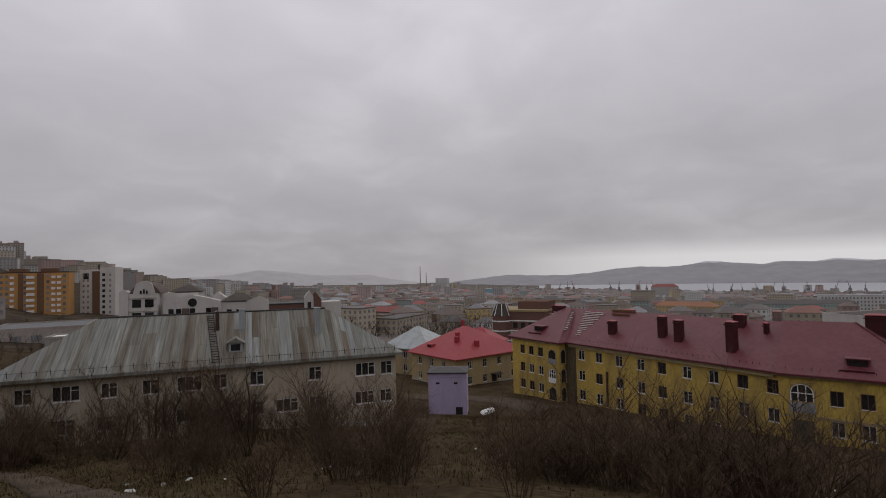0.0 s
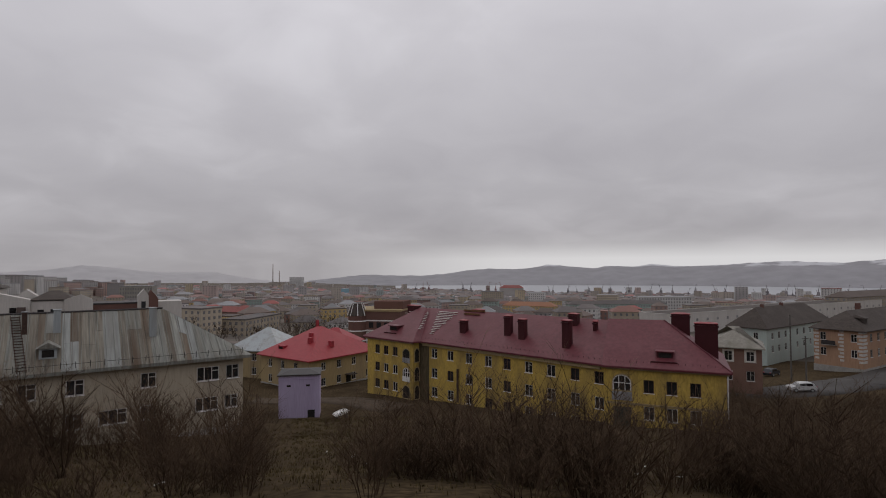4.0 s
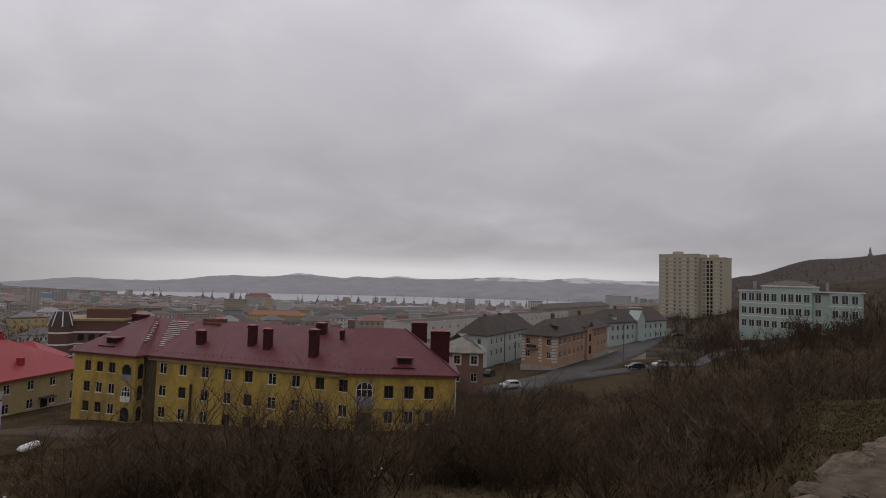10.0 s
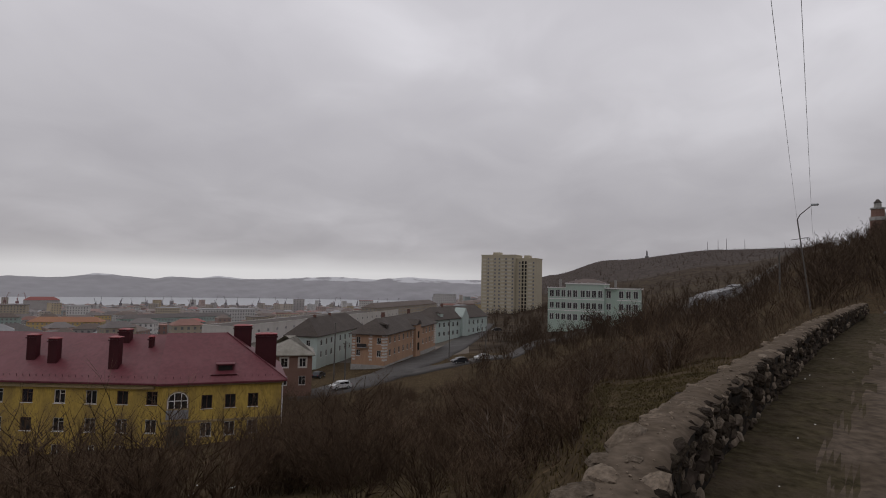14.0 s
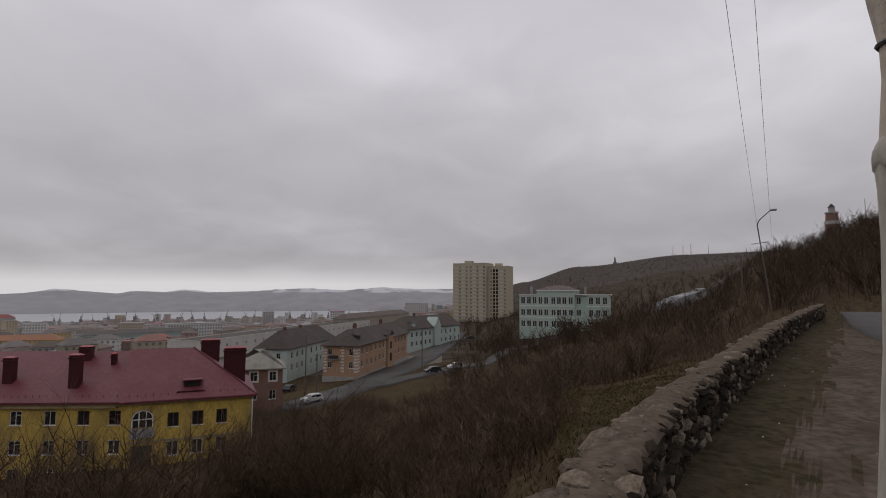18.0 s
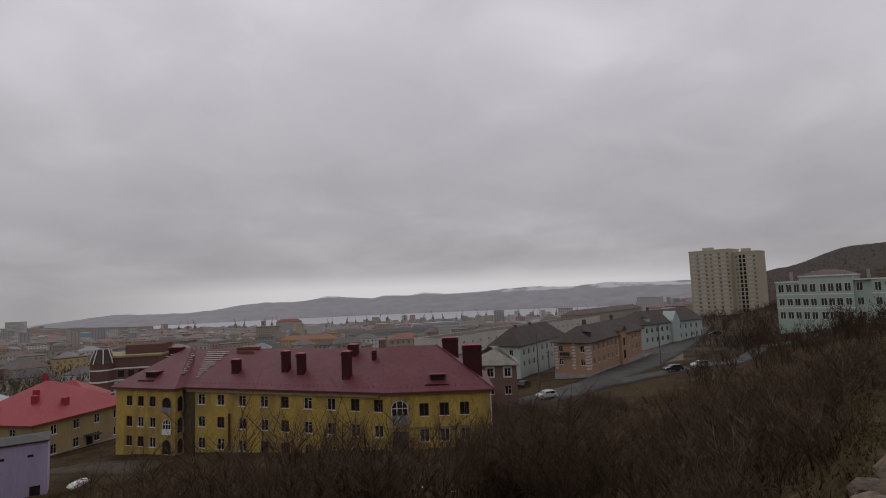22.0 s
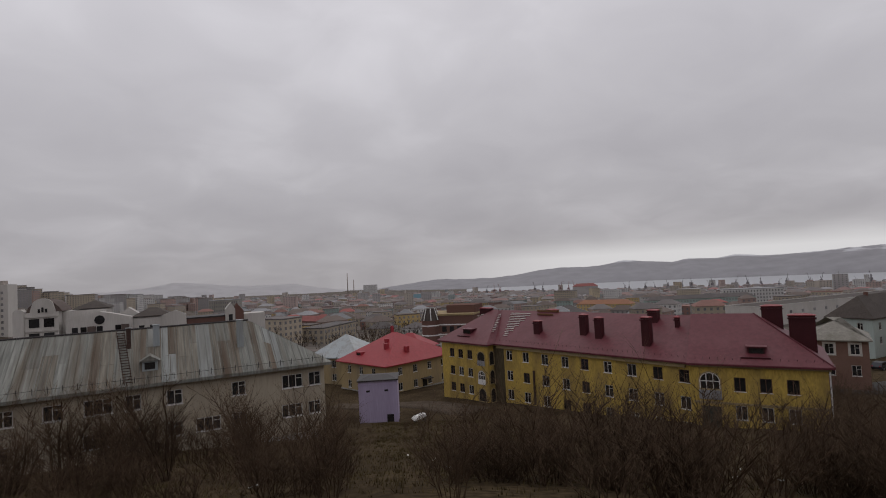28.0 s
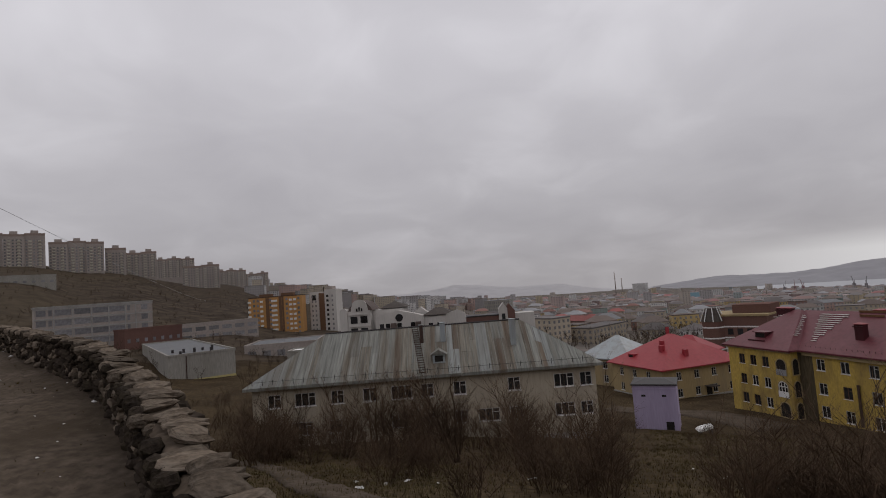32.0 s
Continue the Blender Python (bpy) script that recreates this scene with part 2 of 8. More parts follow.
# paler copy of far_hill, with still more haze painted in
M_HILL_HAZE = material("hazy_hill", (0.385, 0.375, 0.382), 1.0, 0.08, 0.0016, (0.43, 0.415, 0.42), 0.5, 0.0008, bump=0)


def add_snow(m, z0, z1):
    """Old snow in broken patches on the tops of the far hills."""
    n, l = m.node_tree.nodes, m.node_tree.links
    b = n["Principled BSDF"]
    old = b.inputs["Base Color"].links[0].from_socket
    co = n.new("ShaderNodeTexCoord").outputs["Object"]
    sep = n.new("ShaderNodeSeparateXYZ")
    l.new(co, sep.inputs[0])
    hgt = n.new("ShaderNodeMapRange")
    hgt.inputs["From Min"].default_value, hgt.inputs["From Max"].default_value = z0, z1
    l.new(sep.outputs[2], hgt.inputs["Value"])
    tex = n.new("ShaderNodeTexNoise")
    tex.inputs["Scale"].default_value, tex.inputs["Detail"].default_value = 0.006, 6.0
    l.new(co, tex.inputs["Vector"])
    mul = n.new("ShaderNodeMath")
    mul.operation = "MULTIPLY"
    l.new(hgt.outputs[0], mul.inputs[0])
    l.new(tex.outputs["Fac"], mul.inputs[1])
    r = n.new("ShaderNodeValToRGB")
    r.color_ramp.elements[0].position, r.color_ramp.elements[1].position = 0.40, 0.52
    l.new(mul.outputs[0], r.inputs[0])
    x = n.new("ShaderNodeMix")
    x.data_type = "RGBA"
    l.new(r.outputs[0], x.inputs[0])
    l.new(old, x.inputs[6])
    x.inputs[7].default_value = (0.5, 0.5, 0.52, 1)
    l.new(x.outputs[2], b.inputs["Base Color"])


add_snow(M_HILL, -30, 11)

# ---------------------------------------------------------------- building blocks


def pol(az, d, z=0.0):
    """A point at an azimuth (degrees, to the left of north) and a distance."""
    a = radians(az)
    return Vector((-math.sin(a) * d, math.cos(a) * d, z))


def mesh_of(name, bm, mat, smooth=False):
    me = bpy.data.meshes.new(name)
    bm.to_mesh(me)
    bm.free()
    if smooth:
        for p in me.polygons:
            p.use_smooth = True
    for m in mat if isinstance(mat, (list, tuple)) else [mat]:
        me.materials.append(m)
    return me


def part(name, bm, mat, parent, label="", at=None, smooth=False):
    me = bm if isinstance(bm, bpy.types.Mesh) else mesh_of(name, bm, mat, smooth)
    ob = new(name, me)
    ob.parent = parent
    if at is not None:
        ob.matrix_basis = at
    if label:
        ob["label"] = label
    return ob


def thing(name, m, label, category, group="", kind="", mesh=None):
    ob = new(name, mesh)
    ob.matrix_basis = m
    return tagged(ob, label, category, group, kind)


def box(bm, x0, x1, y0, y1, z0, z1, mat=0):
    v = [bm.verts.new(p) for p in ((x0, y0, z0), (x1, y0, z0), (x1, y1, z0), (x0, y1, z0), (x0, y0, z1), (x1, y0, z1), (x1, y1, z1), (x0, y1, z1))]
    for q in ((3, 2, 1, 0), (4, 5, 6, 7), (0, 1, 5, 4), (1, 2, 6, 5), (2, 3, 7, 6), (3, 0, 4, 7)):
        bm.faces.new([v[i] for i in q]).material_index = mat
    return bm


def boxes(*rows):
    bm = bmesh.new()
    for r in rows:
        box(bm, *r)
    return bm


def quad(bm, *pts):
    f = bm.faces.new([bm.verts.new(p) for p in pts])
    return f


def tube(bm, a, b, r0, r1, n=5, cap=False):
    a, b = Vector(a), Vector(b)
    d = (b - a).normalized()
    s = d.orthogonal().normalized()
    t = d.cross(s)
    rings = []
    for c, r in ((a, r0), (b, r1)):
        rings.append([bm.verts.new(c + (s * math.cos(2 * math.pi * i / n) + t * math.sin(2 * math.pi * i / n)) * r) for i in range(n)])
    for i in range(n):
        j = (i + 1) % n
        bm.faces.new((rings[0][i], rings[0][j], rings[1][j], rings[1][i]))
    if cap:
        bm.faces.new(rings[0][::-1])
        bm.faces.new(rings[1])
    return bm


def wall_face(bm, o, u, n, length, z0, z1, openings, reveal=0.16):
    """One wall plane from o along u (n points out), with openings (x0, x1, z0, z1) cut through and their reveals."""
    o, u, n = Vector(o), Vector(u), Vector(n)
    xs = sorted({0.0, length, *[v for q in openings for v in q[:2]]})
    zs = sorted({z0, z1, *[v for q in openings for v in q[2:4]]})

    def p(x, z, back=0.0):
        return o + u * x + Vector((0, 0, z)) - n * back

    for a, b in zip(xs, xs[1:]):
        for c, d in zip(zs, zs[1:]):
            mx, mz = (a + b) / 2, (c + d) / 2
            if any(q[0] < mx < q[1] and q[2] < mz < q[3] for q in openings):
                continue
            quad(bm, p(a, c), p(b, c), p(b, d), p(a, d))
    for x0, x1, c, d in openings:
        quad(bm, p(x0, c), p(x1, c), p(x1, c, reveal), p(x0, c, reveal))
        quad(bm, p(x0, d, reveal), p(x1, d, reveal), p(x1, d), p(x0, d))
        quad(bm, p(x0, c), p(x0, c, reveal), p(x0, d, reveal), p(x0, d))
        quad(bm, p(x1, c, reveal), p(x1, c), p(x1, d), p(x1, d, reveal))


def plate(bm, xs, zs, holes, y0, y1):
    """A plate with rectangular holes, as one connected mesh: grid lines xs, zs; holes are cells (i, k)."""
    vs = {}

    def v(i, k, y):
        if (i, k, y) not in vs:
            vs[i, k, y] = bm.verts.new((xs[i], y, zs[k]))
        return vs[i, k, y]

    solid = {(i, k) for i in range(len(xs) - 1) for k in range(len(zs) - 1) if (i, k) not in holes}
    for i, k in solid:
        bm.faces.new((v(i, k, y0), v(i + 1, k, y0), v(i + 1, k + 1, y0), v(i, k + 1, y0)))
        bm.faces.new((v(i, k + 1, y1), v(i + 1, k + 1, y1), v(i + 1, k, y1), v(i, k, y1)))
        for di, dk, p, q in ((-1, 0, (0, 1), (0, 0)), (1, 0, (1, 0), (1, 1)), (0, -1, (0, 0), (1, 0)), (0, 1, (1, 1), (0, 1))):
            if (i + di, k + dk) not in solid:
                bm.faces.new((v(i + p[0], k + p[1], y1), v(i + q[0], k + q[1], y1), v(i + q[0], k + q[1], y0), v(i + p[0], k + p[1], y0)))
    return bm


WINDOWS = {}


def window_meshes(w, h, lights, bar, frame_mat):
    """Frame with bars, pane and sill; the opening's bottom middle is the origin, the outside is -y."""
    key = (round(w, 2), round(h, 2), lights, bar, frame_mat.name)
    if key not in WINDOWS:
        t = 0.075
        xs = [-w / 2]
        for i in range(lights):
            x0, x1 = -w / 2 + w * i / lights, -w / 2 + w * (i + 1) / lights
            xs += [x0 + (t if i == 0 else t / 2), x1 - (t if i == lights - 1 else t / 2)]
        xs.append(w / 2)
        zs = [0, t, h * bar, h * bar + 0.06, h - t, h] if bar else [0, t, h - t, h]
        holes = {(2 * i + 1, k) for i in range(lights) for k in (range(1, len(zs) - 2) if not bar else ((1, 3) if i == lights - 1 else (1, 2, 3)))}
        f = plate(bmesh.new(), xs, zs, holes, 0.05, 0.13)
        g = bmesh.new()
        quad(g, (-w / 2, 0.10, 0), (w / 2, 0.10, 0), (w / 2, 0.10, h), (-w / 2, 0.10, h))
        s = box(bmesh.new(), -w / 2 - 0.06, w / 2 + 0.06, -0.10, 0.045, -0.05, 0.004)
        WINDOWS[key] = (mesh_of("window", f, frame_mat), mesh_of("pane", g, M_PANE), mesh_of("sill", s, M_WHITE))
    return WINDOWS[key]


def put_window(parent, o, u, n, x, z, w, h, lights=2, bar=0.62, frame_mat=None, sill=True):
    ang = math.degrees(math.atan2(u[1], u[0]))
    p = Vector(o) + Vector(u) * x
    f, g, s = window_meshes(w, h, lights, bar, frame_mat or M_WOOD_W)
    win = part("window", f, None, parent, at=pose(p.x, p.y, z, 0, 0, ang))
    part("pane", g, None, win)
    if sill:
        part("sill", s, None, win)
    return win


def hip_roof(bm, x0, x1, y0, y1, z, h, hip0, hip1, thick=0.18):
    """A hip roof with its eave board; hip 0 gives a gable."""
    ym = (y0 + y1) / 2
    lo = [bm.verts.new(p) for p in ((x0, y0, z - thick), (x1, y0, z - thick), (x1, y1, z - thick), (x0, y1, z - thick))]
    e = [bm.verts.new(p) for p in ((x0, y0, z), (x1, y0, z), (x1, y1, z), (x0, y1, z))]
    r0, r1 = bm.verts.new((x0 + hip0, ym, z + h)), bm.verts.new((x1 - hip1, ym, z + h))
    bm.faces.new(lo[::-1])
    for i in range(4):
        j = (i + 1) % 4
        bm.faces.new((lo[i], lo[j], e[j], e[i]))
    bm.faces.new((e[0], e[1], r1, r0))
    bm.faces.new((e[1], e[2], r1))
    bm.faces.new((e[2], e[3], r0, r1))
    bm.faces.new((e[3], e[0], r0))
    return bm


def shell(bm, length, depth, z0, z1, front=(), right=(), back=(), left=()):
    """Four walls of a house, corner at the origin, the front along x at y = 0."""
    wall_face(bm, (0, 0, 0), (1, 0, 0), (0, -1, 0), length, z0, z1, front)
    wall_face(bm, (length, 0, 0), (0, 1, 0), (1, 0, 0), depth, z0, z1, right)
    wall_face(bm, (length, depth, 0), (-1, 0, 0), (0, 1, 0), length, z0, z1, back)
    wall_face(bm, (0, depth, 0), (0, -1, 0), (-1, 0, 0), depth, z0, z1, left)


FACES = {"front": lambda l, d: ((0, 0, 0), (1, 0, 0), (0, -1, 0)), "right": lambda l, d: ((l, 0, 0), (0, 1, 0), (1, 0, 0)),
         "left": lambda l, d: ((0, d, 0), (0, -1, 0), (-1, 0, 0)), "back": lambda l, d: ((l, d, 0), (-1, 0, 0), (0, 1, 0))}


def placed(a, b, z):
    """The pose of a house whose front runs from a to b, and its length."""
    d = Vector((b[0] - a[0], b[1] - a[1]))
    return pose(a[0], a[1], z, 0, 0, math.degrees(math.atan2(d.y, d.x))), d.length


def house(name, label, a, b, depth, z0, wall_h, wall_mat, roof_mat, windows, roof_h=3.5, hips=(None, None), eave=0.5, category="house", group=""):
    """windows: face -> list of (x, sill, w, h, lights). Returns the house, its length."""
    m, length = placed(a, b, z0)
    home = thing(name, m, label, category, group)
    bm = bmesh.new()
    cut = {k: [(x - w / 2, x + w / 2, s, s + h) for x, s, w, h, *_ in v] for k, v in windows.items()}
    shell(bm, length, depth, -6.0, wall_h, cut.get("front", ()), cut.get("right", ()), cut.get("back", ()), cut.get("left", ()))
    part("wall", bm, wall_mat, home)
    for k, v in windows.items():
        o, u, n = FACES[k](length, depth)
        for x, s, w, h, *rest in v:
            put_window(home, o, u, n, x, s, w, h, *(rest or (2,)))
    hp = [depth / 2 + eave if h is None else h for h in hips]
    part("roof", hip_roof(bmesh.new(), -eave, length + eave, -eave, depth + eave, wall_h, roof_h, *hp), roof_mat, home)
    return home, length


def grid_windows(length, count, sills, w, h, lights=2, skip=(), margin=1.6):
    """Windows at even steps in several storeys."""
    step = (length - 2 * margin) / max(1, count - 1)
    return [(margin + i * step, s, w, h, lights) for k, s in enumerate(sills) for i in range(count) if (i, k) not in skip]


# ---------------------------------------------------------------- the lie of the land
RADII = (3, 12, 30, 57, 75, 105, 150, 220, 320, 480, 700, 1000, 1500, 2100, 2700, 3000, 3300, 3700)
LAND = {  # azimuth: height at each radius
    180: (0, 0.3, 1, 3, 5, 8, 12, 18, 25, 40, 60, 80, 110, 130, 140, 150, 150, 150),
    100: (0, 0.2, 0.5, 1, 2, 4, 8, 14, 22, 35, 55, 75, 100, 120, 130, 140, 140, 140),
    60: (0, 0.0, 0.0, 0.0, -2, -6, -8, -4, 10, 36, 64, 76, 80, 80, 80, 80, 60, 40),
    55.9: (0, 0.0, 0.0, 0.0, -2, -6, -8, -4, 10, 36, 60, 74, 80, 80, 80, 80, 60, 40),
    55: (-0.4, -1.0, -3, -6, -7, -8, -9, -6, 8, 34, 60, 74, 80, 80, 80, 80, 60, 40),
    50: (-0.4, -1.2, -4, -9, -10, -11, -11, -9, 0, 21, 52, 66, 70, 70, 60, 50, 40, 20),
    40: (-1.0, -2.4, -6.3, -11.5, -13, -13.5, -13.5, -12, -9, 3, 24, 40, 50, 52, 40, 34, 20, 10),
    32: (-1.0, -2.6, -6.8, -12.5, -14.5, -15, -15, -16, -17, -16, -8, 3, 14, 14, 10, 5, 0, 0),
    22: (-1.0, -2.8, -7.3, -13, -16, -16.5, -16.5, -18, -22, -27, -30, -32, -36, -45, -55, -60, -70, -80),
    10: (-1.0, -3.0, -7.8, -13.5, -17, -19, -20, -23, -29, -36, -45, -52, -62, -75, -85, -90, -95, -100),
    0: (-1.0, -3.1, -8.0, -14, -17.2, -20.8, -23, -27, -33, -40, -49, -57, -70, -84, -96, -102, -108, -112),
    -15: (-1.0, -3.1, -8.2, -14.2, -18, -20.5, -24, -28, -34, -41, -51, -63, -82, -103, -120, -128, -134, -139),
    -30: (-1.0, -3.2, -8.3, -14.5, -18, -20, -23, -28, -34, -42, -54, -68, -90, -112, -130, -138, -146, -150),
    -45: (-1.0, -3.2, -8.4, -14.8, -18, -19.5, -22, -26, -31, -39, -52, -67, -90, -112, -130, -138, -146, -150),
    -58: (-1.0, -3.1, -8.2, -14.0, -17, -18.5, -19.5, -21.5, -24, -30, -42, -58, -84, -108, -128, -138, -146, -150),
    -68: (-1.0, -2.8, -7.2, -12.0, -14, -16, -17.5, -18, -19, -22, -26, -34, -44, -46, -44, -46, -60, -80),
    -72: (-0.8, -1.9, -5.4, -10.0, -12.3, -13.5, -14, -14.5, -15, -15, -11, -2, 16, 36, 54, 56, 40, 20),
    -78: (-0.4, -0.7, -2.9, -8.0, -10.5, -11, -11, -11, -11, -8, 4, 24, 58, 96, 130, 132, 120, 110),
    -88: (-0.3, -0.5, -1.7, -4.2, -5.5, -5, -4.5, -4, 0, 9, 26, 50, 92, 138, 178, 180, 165, 150),
    -96: (-0.2, -0.6, -1.0, 0.3, 2, 5, 9.5, 16, 22, 31, 45, 65, 100, 145, 185, 185, 170, 150),
    -102: (0, 0.0, 0.0, 1.0, 4, 9, 16, 24, 32, 45, 62, 85, 115, 155, 190, 190, 175, 160),
    -120: (0, 0.0, 0.3, 2, 5, 10, 16, 25, 36, 50, 65, 85, 115, 150, 170, 175, 165, 150),
    -180: (0, 0.3, 1, 3, 5, 8, 12, 18, 25, 40, 60, 80, 110, 130, 140, 150, 150, 150),
}
LAND_AZ = sorted(LAND)


def land(az, r):
    az = (az + 180) % 360 - 180
    hi = next((k for k in LAND_AZ if k >= az), LAND_AZ[-1])
    lo = max((k for k in LAND_AZ if k <= az), default=LAND_AZ[0])
    f = 0 if hi == lo else (az - lo) / (hi - lo)
    f = f * f * (3 - 2 * f)
    return float(np.interp(r, RADII, LAND[lo]) * (1 - f) + np.interp(r, RADII, LAND[hi]) * f)


def az_of(x, y):
    return math.degrees(math.atan2(-x, y))


# the middle line of the parapet wall, from the far left end round the lookout to the far right end
WALL_LINE = [(-62, 34.5), (-32, 20.2), (-19.1, 13.35), (-10.6, 8.75), (-8.4, 7.5), (-6.45, 6.15), (-4.35, 4.5), (-2.7, 3.15), (-1.25, 2.1), (0.4, 1.35), (1.9, 0.85),
             (3.3, 0.66), (4.9, 0.70), (7.6, 0.45), (11.2, -0.15), (20.6, -1.75), (30, -3.7), (42, -6.3)]
WALL_AZ = [az_of(*p) for p in WALL_LINE]
WALL_R = [math.hypot(*p) for p in WALL_LINE]


def wall_radius(az):
    if az > WALL_AZ[0] or az < WALL_AZ[-1]:
        return None
    return float(np.interp(-az, [-a for a in WALL_AZ], WALL_R))


def ring_radius(az):
    """Where the fine rings of the ground begin; beyond the ends of the wall they draw in again."""
    w = wall_radius(az)
    if w is None:
        w = float(np.interp(az, [-180, -125, WALL_AZ[-1], WALL_AZ[0], 85, 180], [4, 4, WALL_R[-1], WALL_R[0], 4, 4]))
    return w


RISE_X, RISE_Z = (-80, -40, -19, -10.6, -6.5, -3.5, 8, 42), (2.0, 1.35, 0.95, 0.66, 0.27, 0.0, 0.0, 0.6)


def rise(x):
    """The terrace climbs along both arms of the wall."""
    return float(np.interp(x, RISE_X, RISE_Z))


def ground_at(x, y):
    r, az = math.hypot(x, y), az_of(x, y)
    w = wall_radius(az)
    terrace = 0.02 * math.sin(x * 1.3) * math.cos(y * 1.1) + 0.05 * noise.noise(Vector((x * 0.9, y * 0.9, 5))) + rise(x)
    if w is not None and r <= w:
        return terrace
    base = land(az, r)
    if w is None:  # behind and beyond the ends of the wall the terrace runs on, then joins the hill
        f = min(1.0, max(0.0, (r - 36) / 24))
        base = terrace * (1 - f) + base * f
        if r < 36:
            return base
    k = min(1.0, max(0.0, (r - 4) / 30)) * min(1.0, max(0.1, (2000 - r) / 1500))
    return base + k * 0.5 * noise.noise(Vector((x * 0.09, y * 0.09, 0))) + min(k, 0.6) * 0.18 * noise.noise(Vector((x * 0.5, y * 0.5, 3)))


def terrace_cover(x, y):
    """Trodden earth, with uneven moss along the foot of the right-hand wall."""
    foot = float(np.interp(x, [p[0] for p in WALL_LINE], [p[1] for p in WALL_LINE])) - y
    edge = 1.05 + 0.02 * x + 0.7 * noise.noise(Vector((x * 0.8, y * 0.8, 1))) + 0.5 * noise.noise(Vector((x * 2.7, y * 2.7, 4)))
    return 1 if x > 2.4 and foot < edge else 4


def build_ground():
    azs = list(np.arange(-180, -112, 4.0)) + list(np.arange(-112, -100, 0.75)) + list(np.arange(-100, -84, 0.25)) + list(np.arange(-84, 62, 0.75)) + list(np.arange(62, 180, 4.0))
    inner = [0.08 + 0.89 * i / 33 for i in range(34)]
    rings = inner + [("out", f) for f in np.geomspace(1.0, 1200.0, 110)]
    verts, faces, mats = [(0.0, 0.0, 0.0)], [], []
    n = len(azs)
    for k, ring in enumerate(rings):
        for az in azs:
            w = ring_radius(az)
            if isinstance(ring, tuple):
                r = w + 0.1 + (ring[1] - 1) * 4.0
                r = min(r, 4800)
            else:
                r = w * ring
            p = pol(az, r)
            verts.append((p.x, p.y, ground_at(p.x, p.y)))
    for i in range(n):
        faces.append((0, 1 + (i + 1) % n, 1 + i))
        mats.append(4)
    for k in range(len(rings) - 1):
        for i in range(n):
            j = (i + 1) % n
            a, b = 1 + k * n, 1 + (k + 1) * n
            faces.append((a + i, a + j, b + j, b + i))
            v = verts[b + i]
            r = math.hypot(v[0], v[1])
            inside = k < len(inner)
            mats.append(terrace_cover(v[0], v[1]) if inside or r < 36 and not WALL_AZ[-1] < az_of(v[0], v[1]) < WALL_AZ[0] else 0 if r < 170 else 5 if r > 800 and az_of(v[0], v[1]) < -64 else 3 if -64 < az_of(v[0], v[1]) < 28 else 2)
    me = bpy.data.meshes.new("ground")
    me.from_pydata(verts, [], faces)
    for m in (M_GRASS, M_MOSSY, M_TURF, M_PLAIN, M_TRODDEN, M_TURF_HILL):
        me.materials.append(m)
    me.polygons.foreach_set("material_index", mats)
    me.polygons.foreach_set("use_smooth", [True] * len(faces))
    thing("ground", Matrix(), "brown grassy hillside falling to the city plain", "ground", kind="structure", mesh=me)


build_ground()
SEA = -137.0
bm = bmesh.new()
edge = [[bm.verts.new(pol(a, d, SEA)) for d in (1500, 2600, 3400, 4780)] for a in np.arange(-85, 14, 3.0)]
for p, q in zip(edge, edge[1:]):
    for k in range(3):
        bm.faces.new((p[k], p[k + 1], q[k + 1], q[k]))
bm.normal_update()
thing("water", Matrix(), "pale grey calm water of the bay", "water", kind="structure", mesh=mesh_of("water", bm, M_WATER))


def ridge_mesh(name, label, az0, az1, d_foot, d_top, z_foot, profile, mat, rough=8.0, step=0.35, rows=10, seed=0, category="hill"):
    """A long hill: foot at d_foot, crest heights from (azimuth, elevation) pairs seen from the lookout, back slope behind."""
    verts, faces = [], []
    azs = list(np.arange(az0, az1 + step / 2, step))
    pa, pe = [p[0] for p in profile], [p[1] for p in profile]
    for a in azs:
        crest = 2.0 + d_top * math.tan(radians(float(np.interp(a, pa, pe)))) + rough * 0.5 * noise.noise(Vector((a * 1.1, seed, 0)))
        for k in range(rows + 3):
            f = min(1.0, k / rows)
            d = d_foot + (d_top - d_foot) * f + max(0, k - rows) * 60
            h = z_foot + (crest - z_foot) * (f ** 0.8) - max(0, k - rows) * 45
            h += rough * (1 - abs(2 * f - 1)) * noise.noise(Vector((a * 0.9, f * 6, seed + 5)))
            verts.append(pol(a, d, h))
    w = rows + 3
    for i in range(len(azs) - 1):
        for k in range(w - 1):
            faces.append((i * w + k, i * w + k + 1, (i + 1) * w + k + 1, (i + 1) * w + k))
    me = bpy.data.meshes.new(name)
    me.from_pydata([tuple(v) for v in verts], [], faces)
    me.materials.append(mat)
    me.polygons.foreach_set("use_smooth", [True] * len(faces))
    return thing(name, Matrix(), label, category, kind="structure", mesh=me)


FAR_CREST = [(-85, 0.9), (-72, 0.6), (-66, 0.42), (-61, 0.38), (-57.3, 0.55), (-53.7, 0.22), (-49.6, 0.42), (-46.5, 0.24), (-44, 0.08), (-41.2, -0.02), (-38.4, 0.24), (-36.9, -0.02), (-34.5, 0.08), (-32.9, -0.16), (-30.4, 0.06),
             (-28.4, 0.26), (-26.8, -0.1), (-24.9, -0.22), (-22.7, -0.15), (-20.3, -0.28), (-17.5, -0.7), (-15.5, -0.84), (-12.7, -0.83), (-9.4, -0.7), (-5.6, -1.1), (-3.5, -1.3), (-0.2, -1.32), (3.0, -0.84), (5.1, -0.38), (9.7, -0.32),
             (11.2, -0.2), (14.2, 0.2), (16.2, 0.36), (18.3, 0.0), (20.9, -0.2), (40, -0.3)]
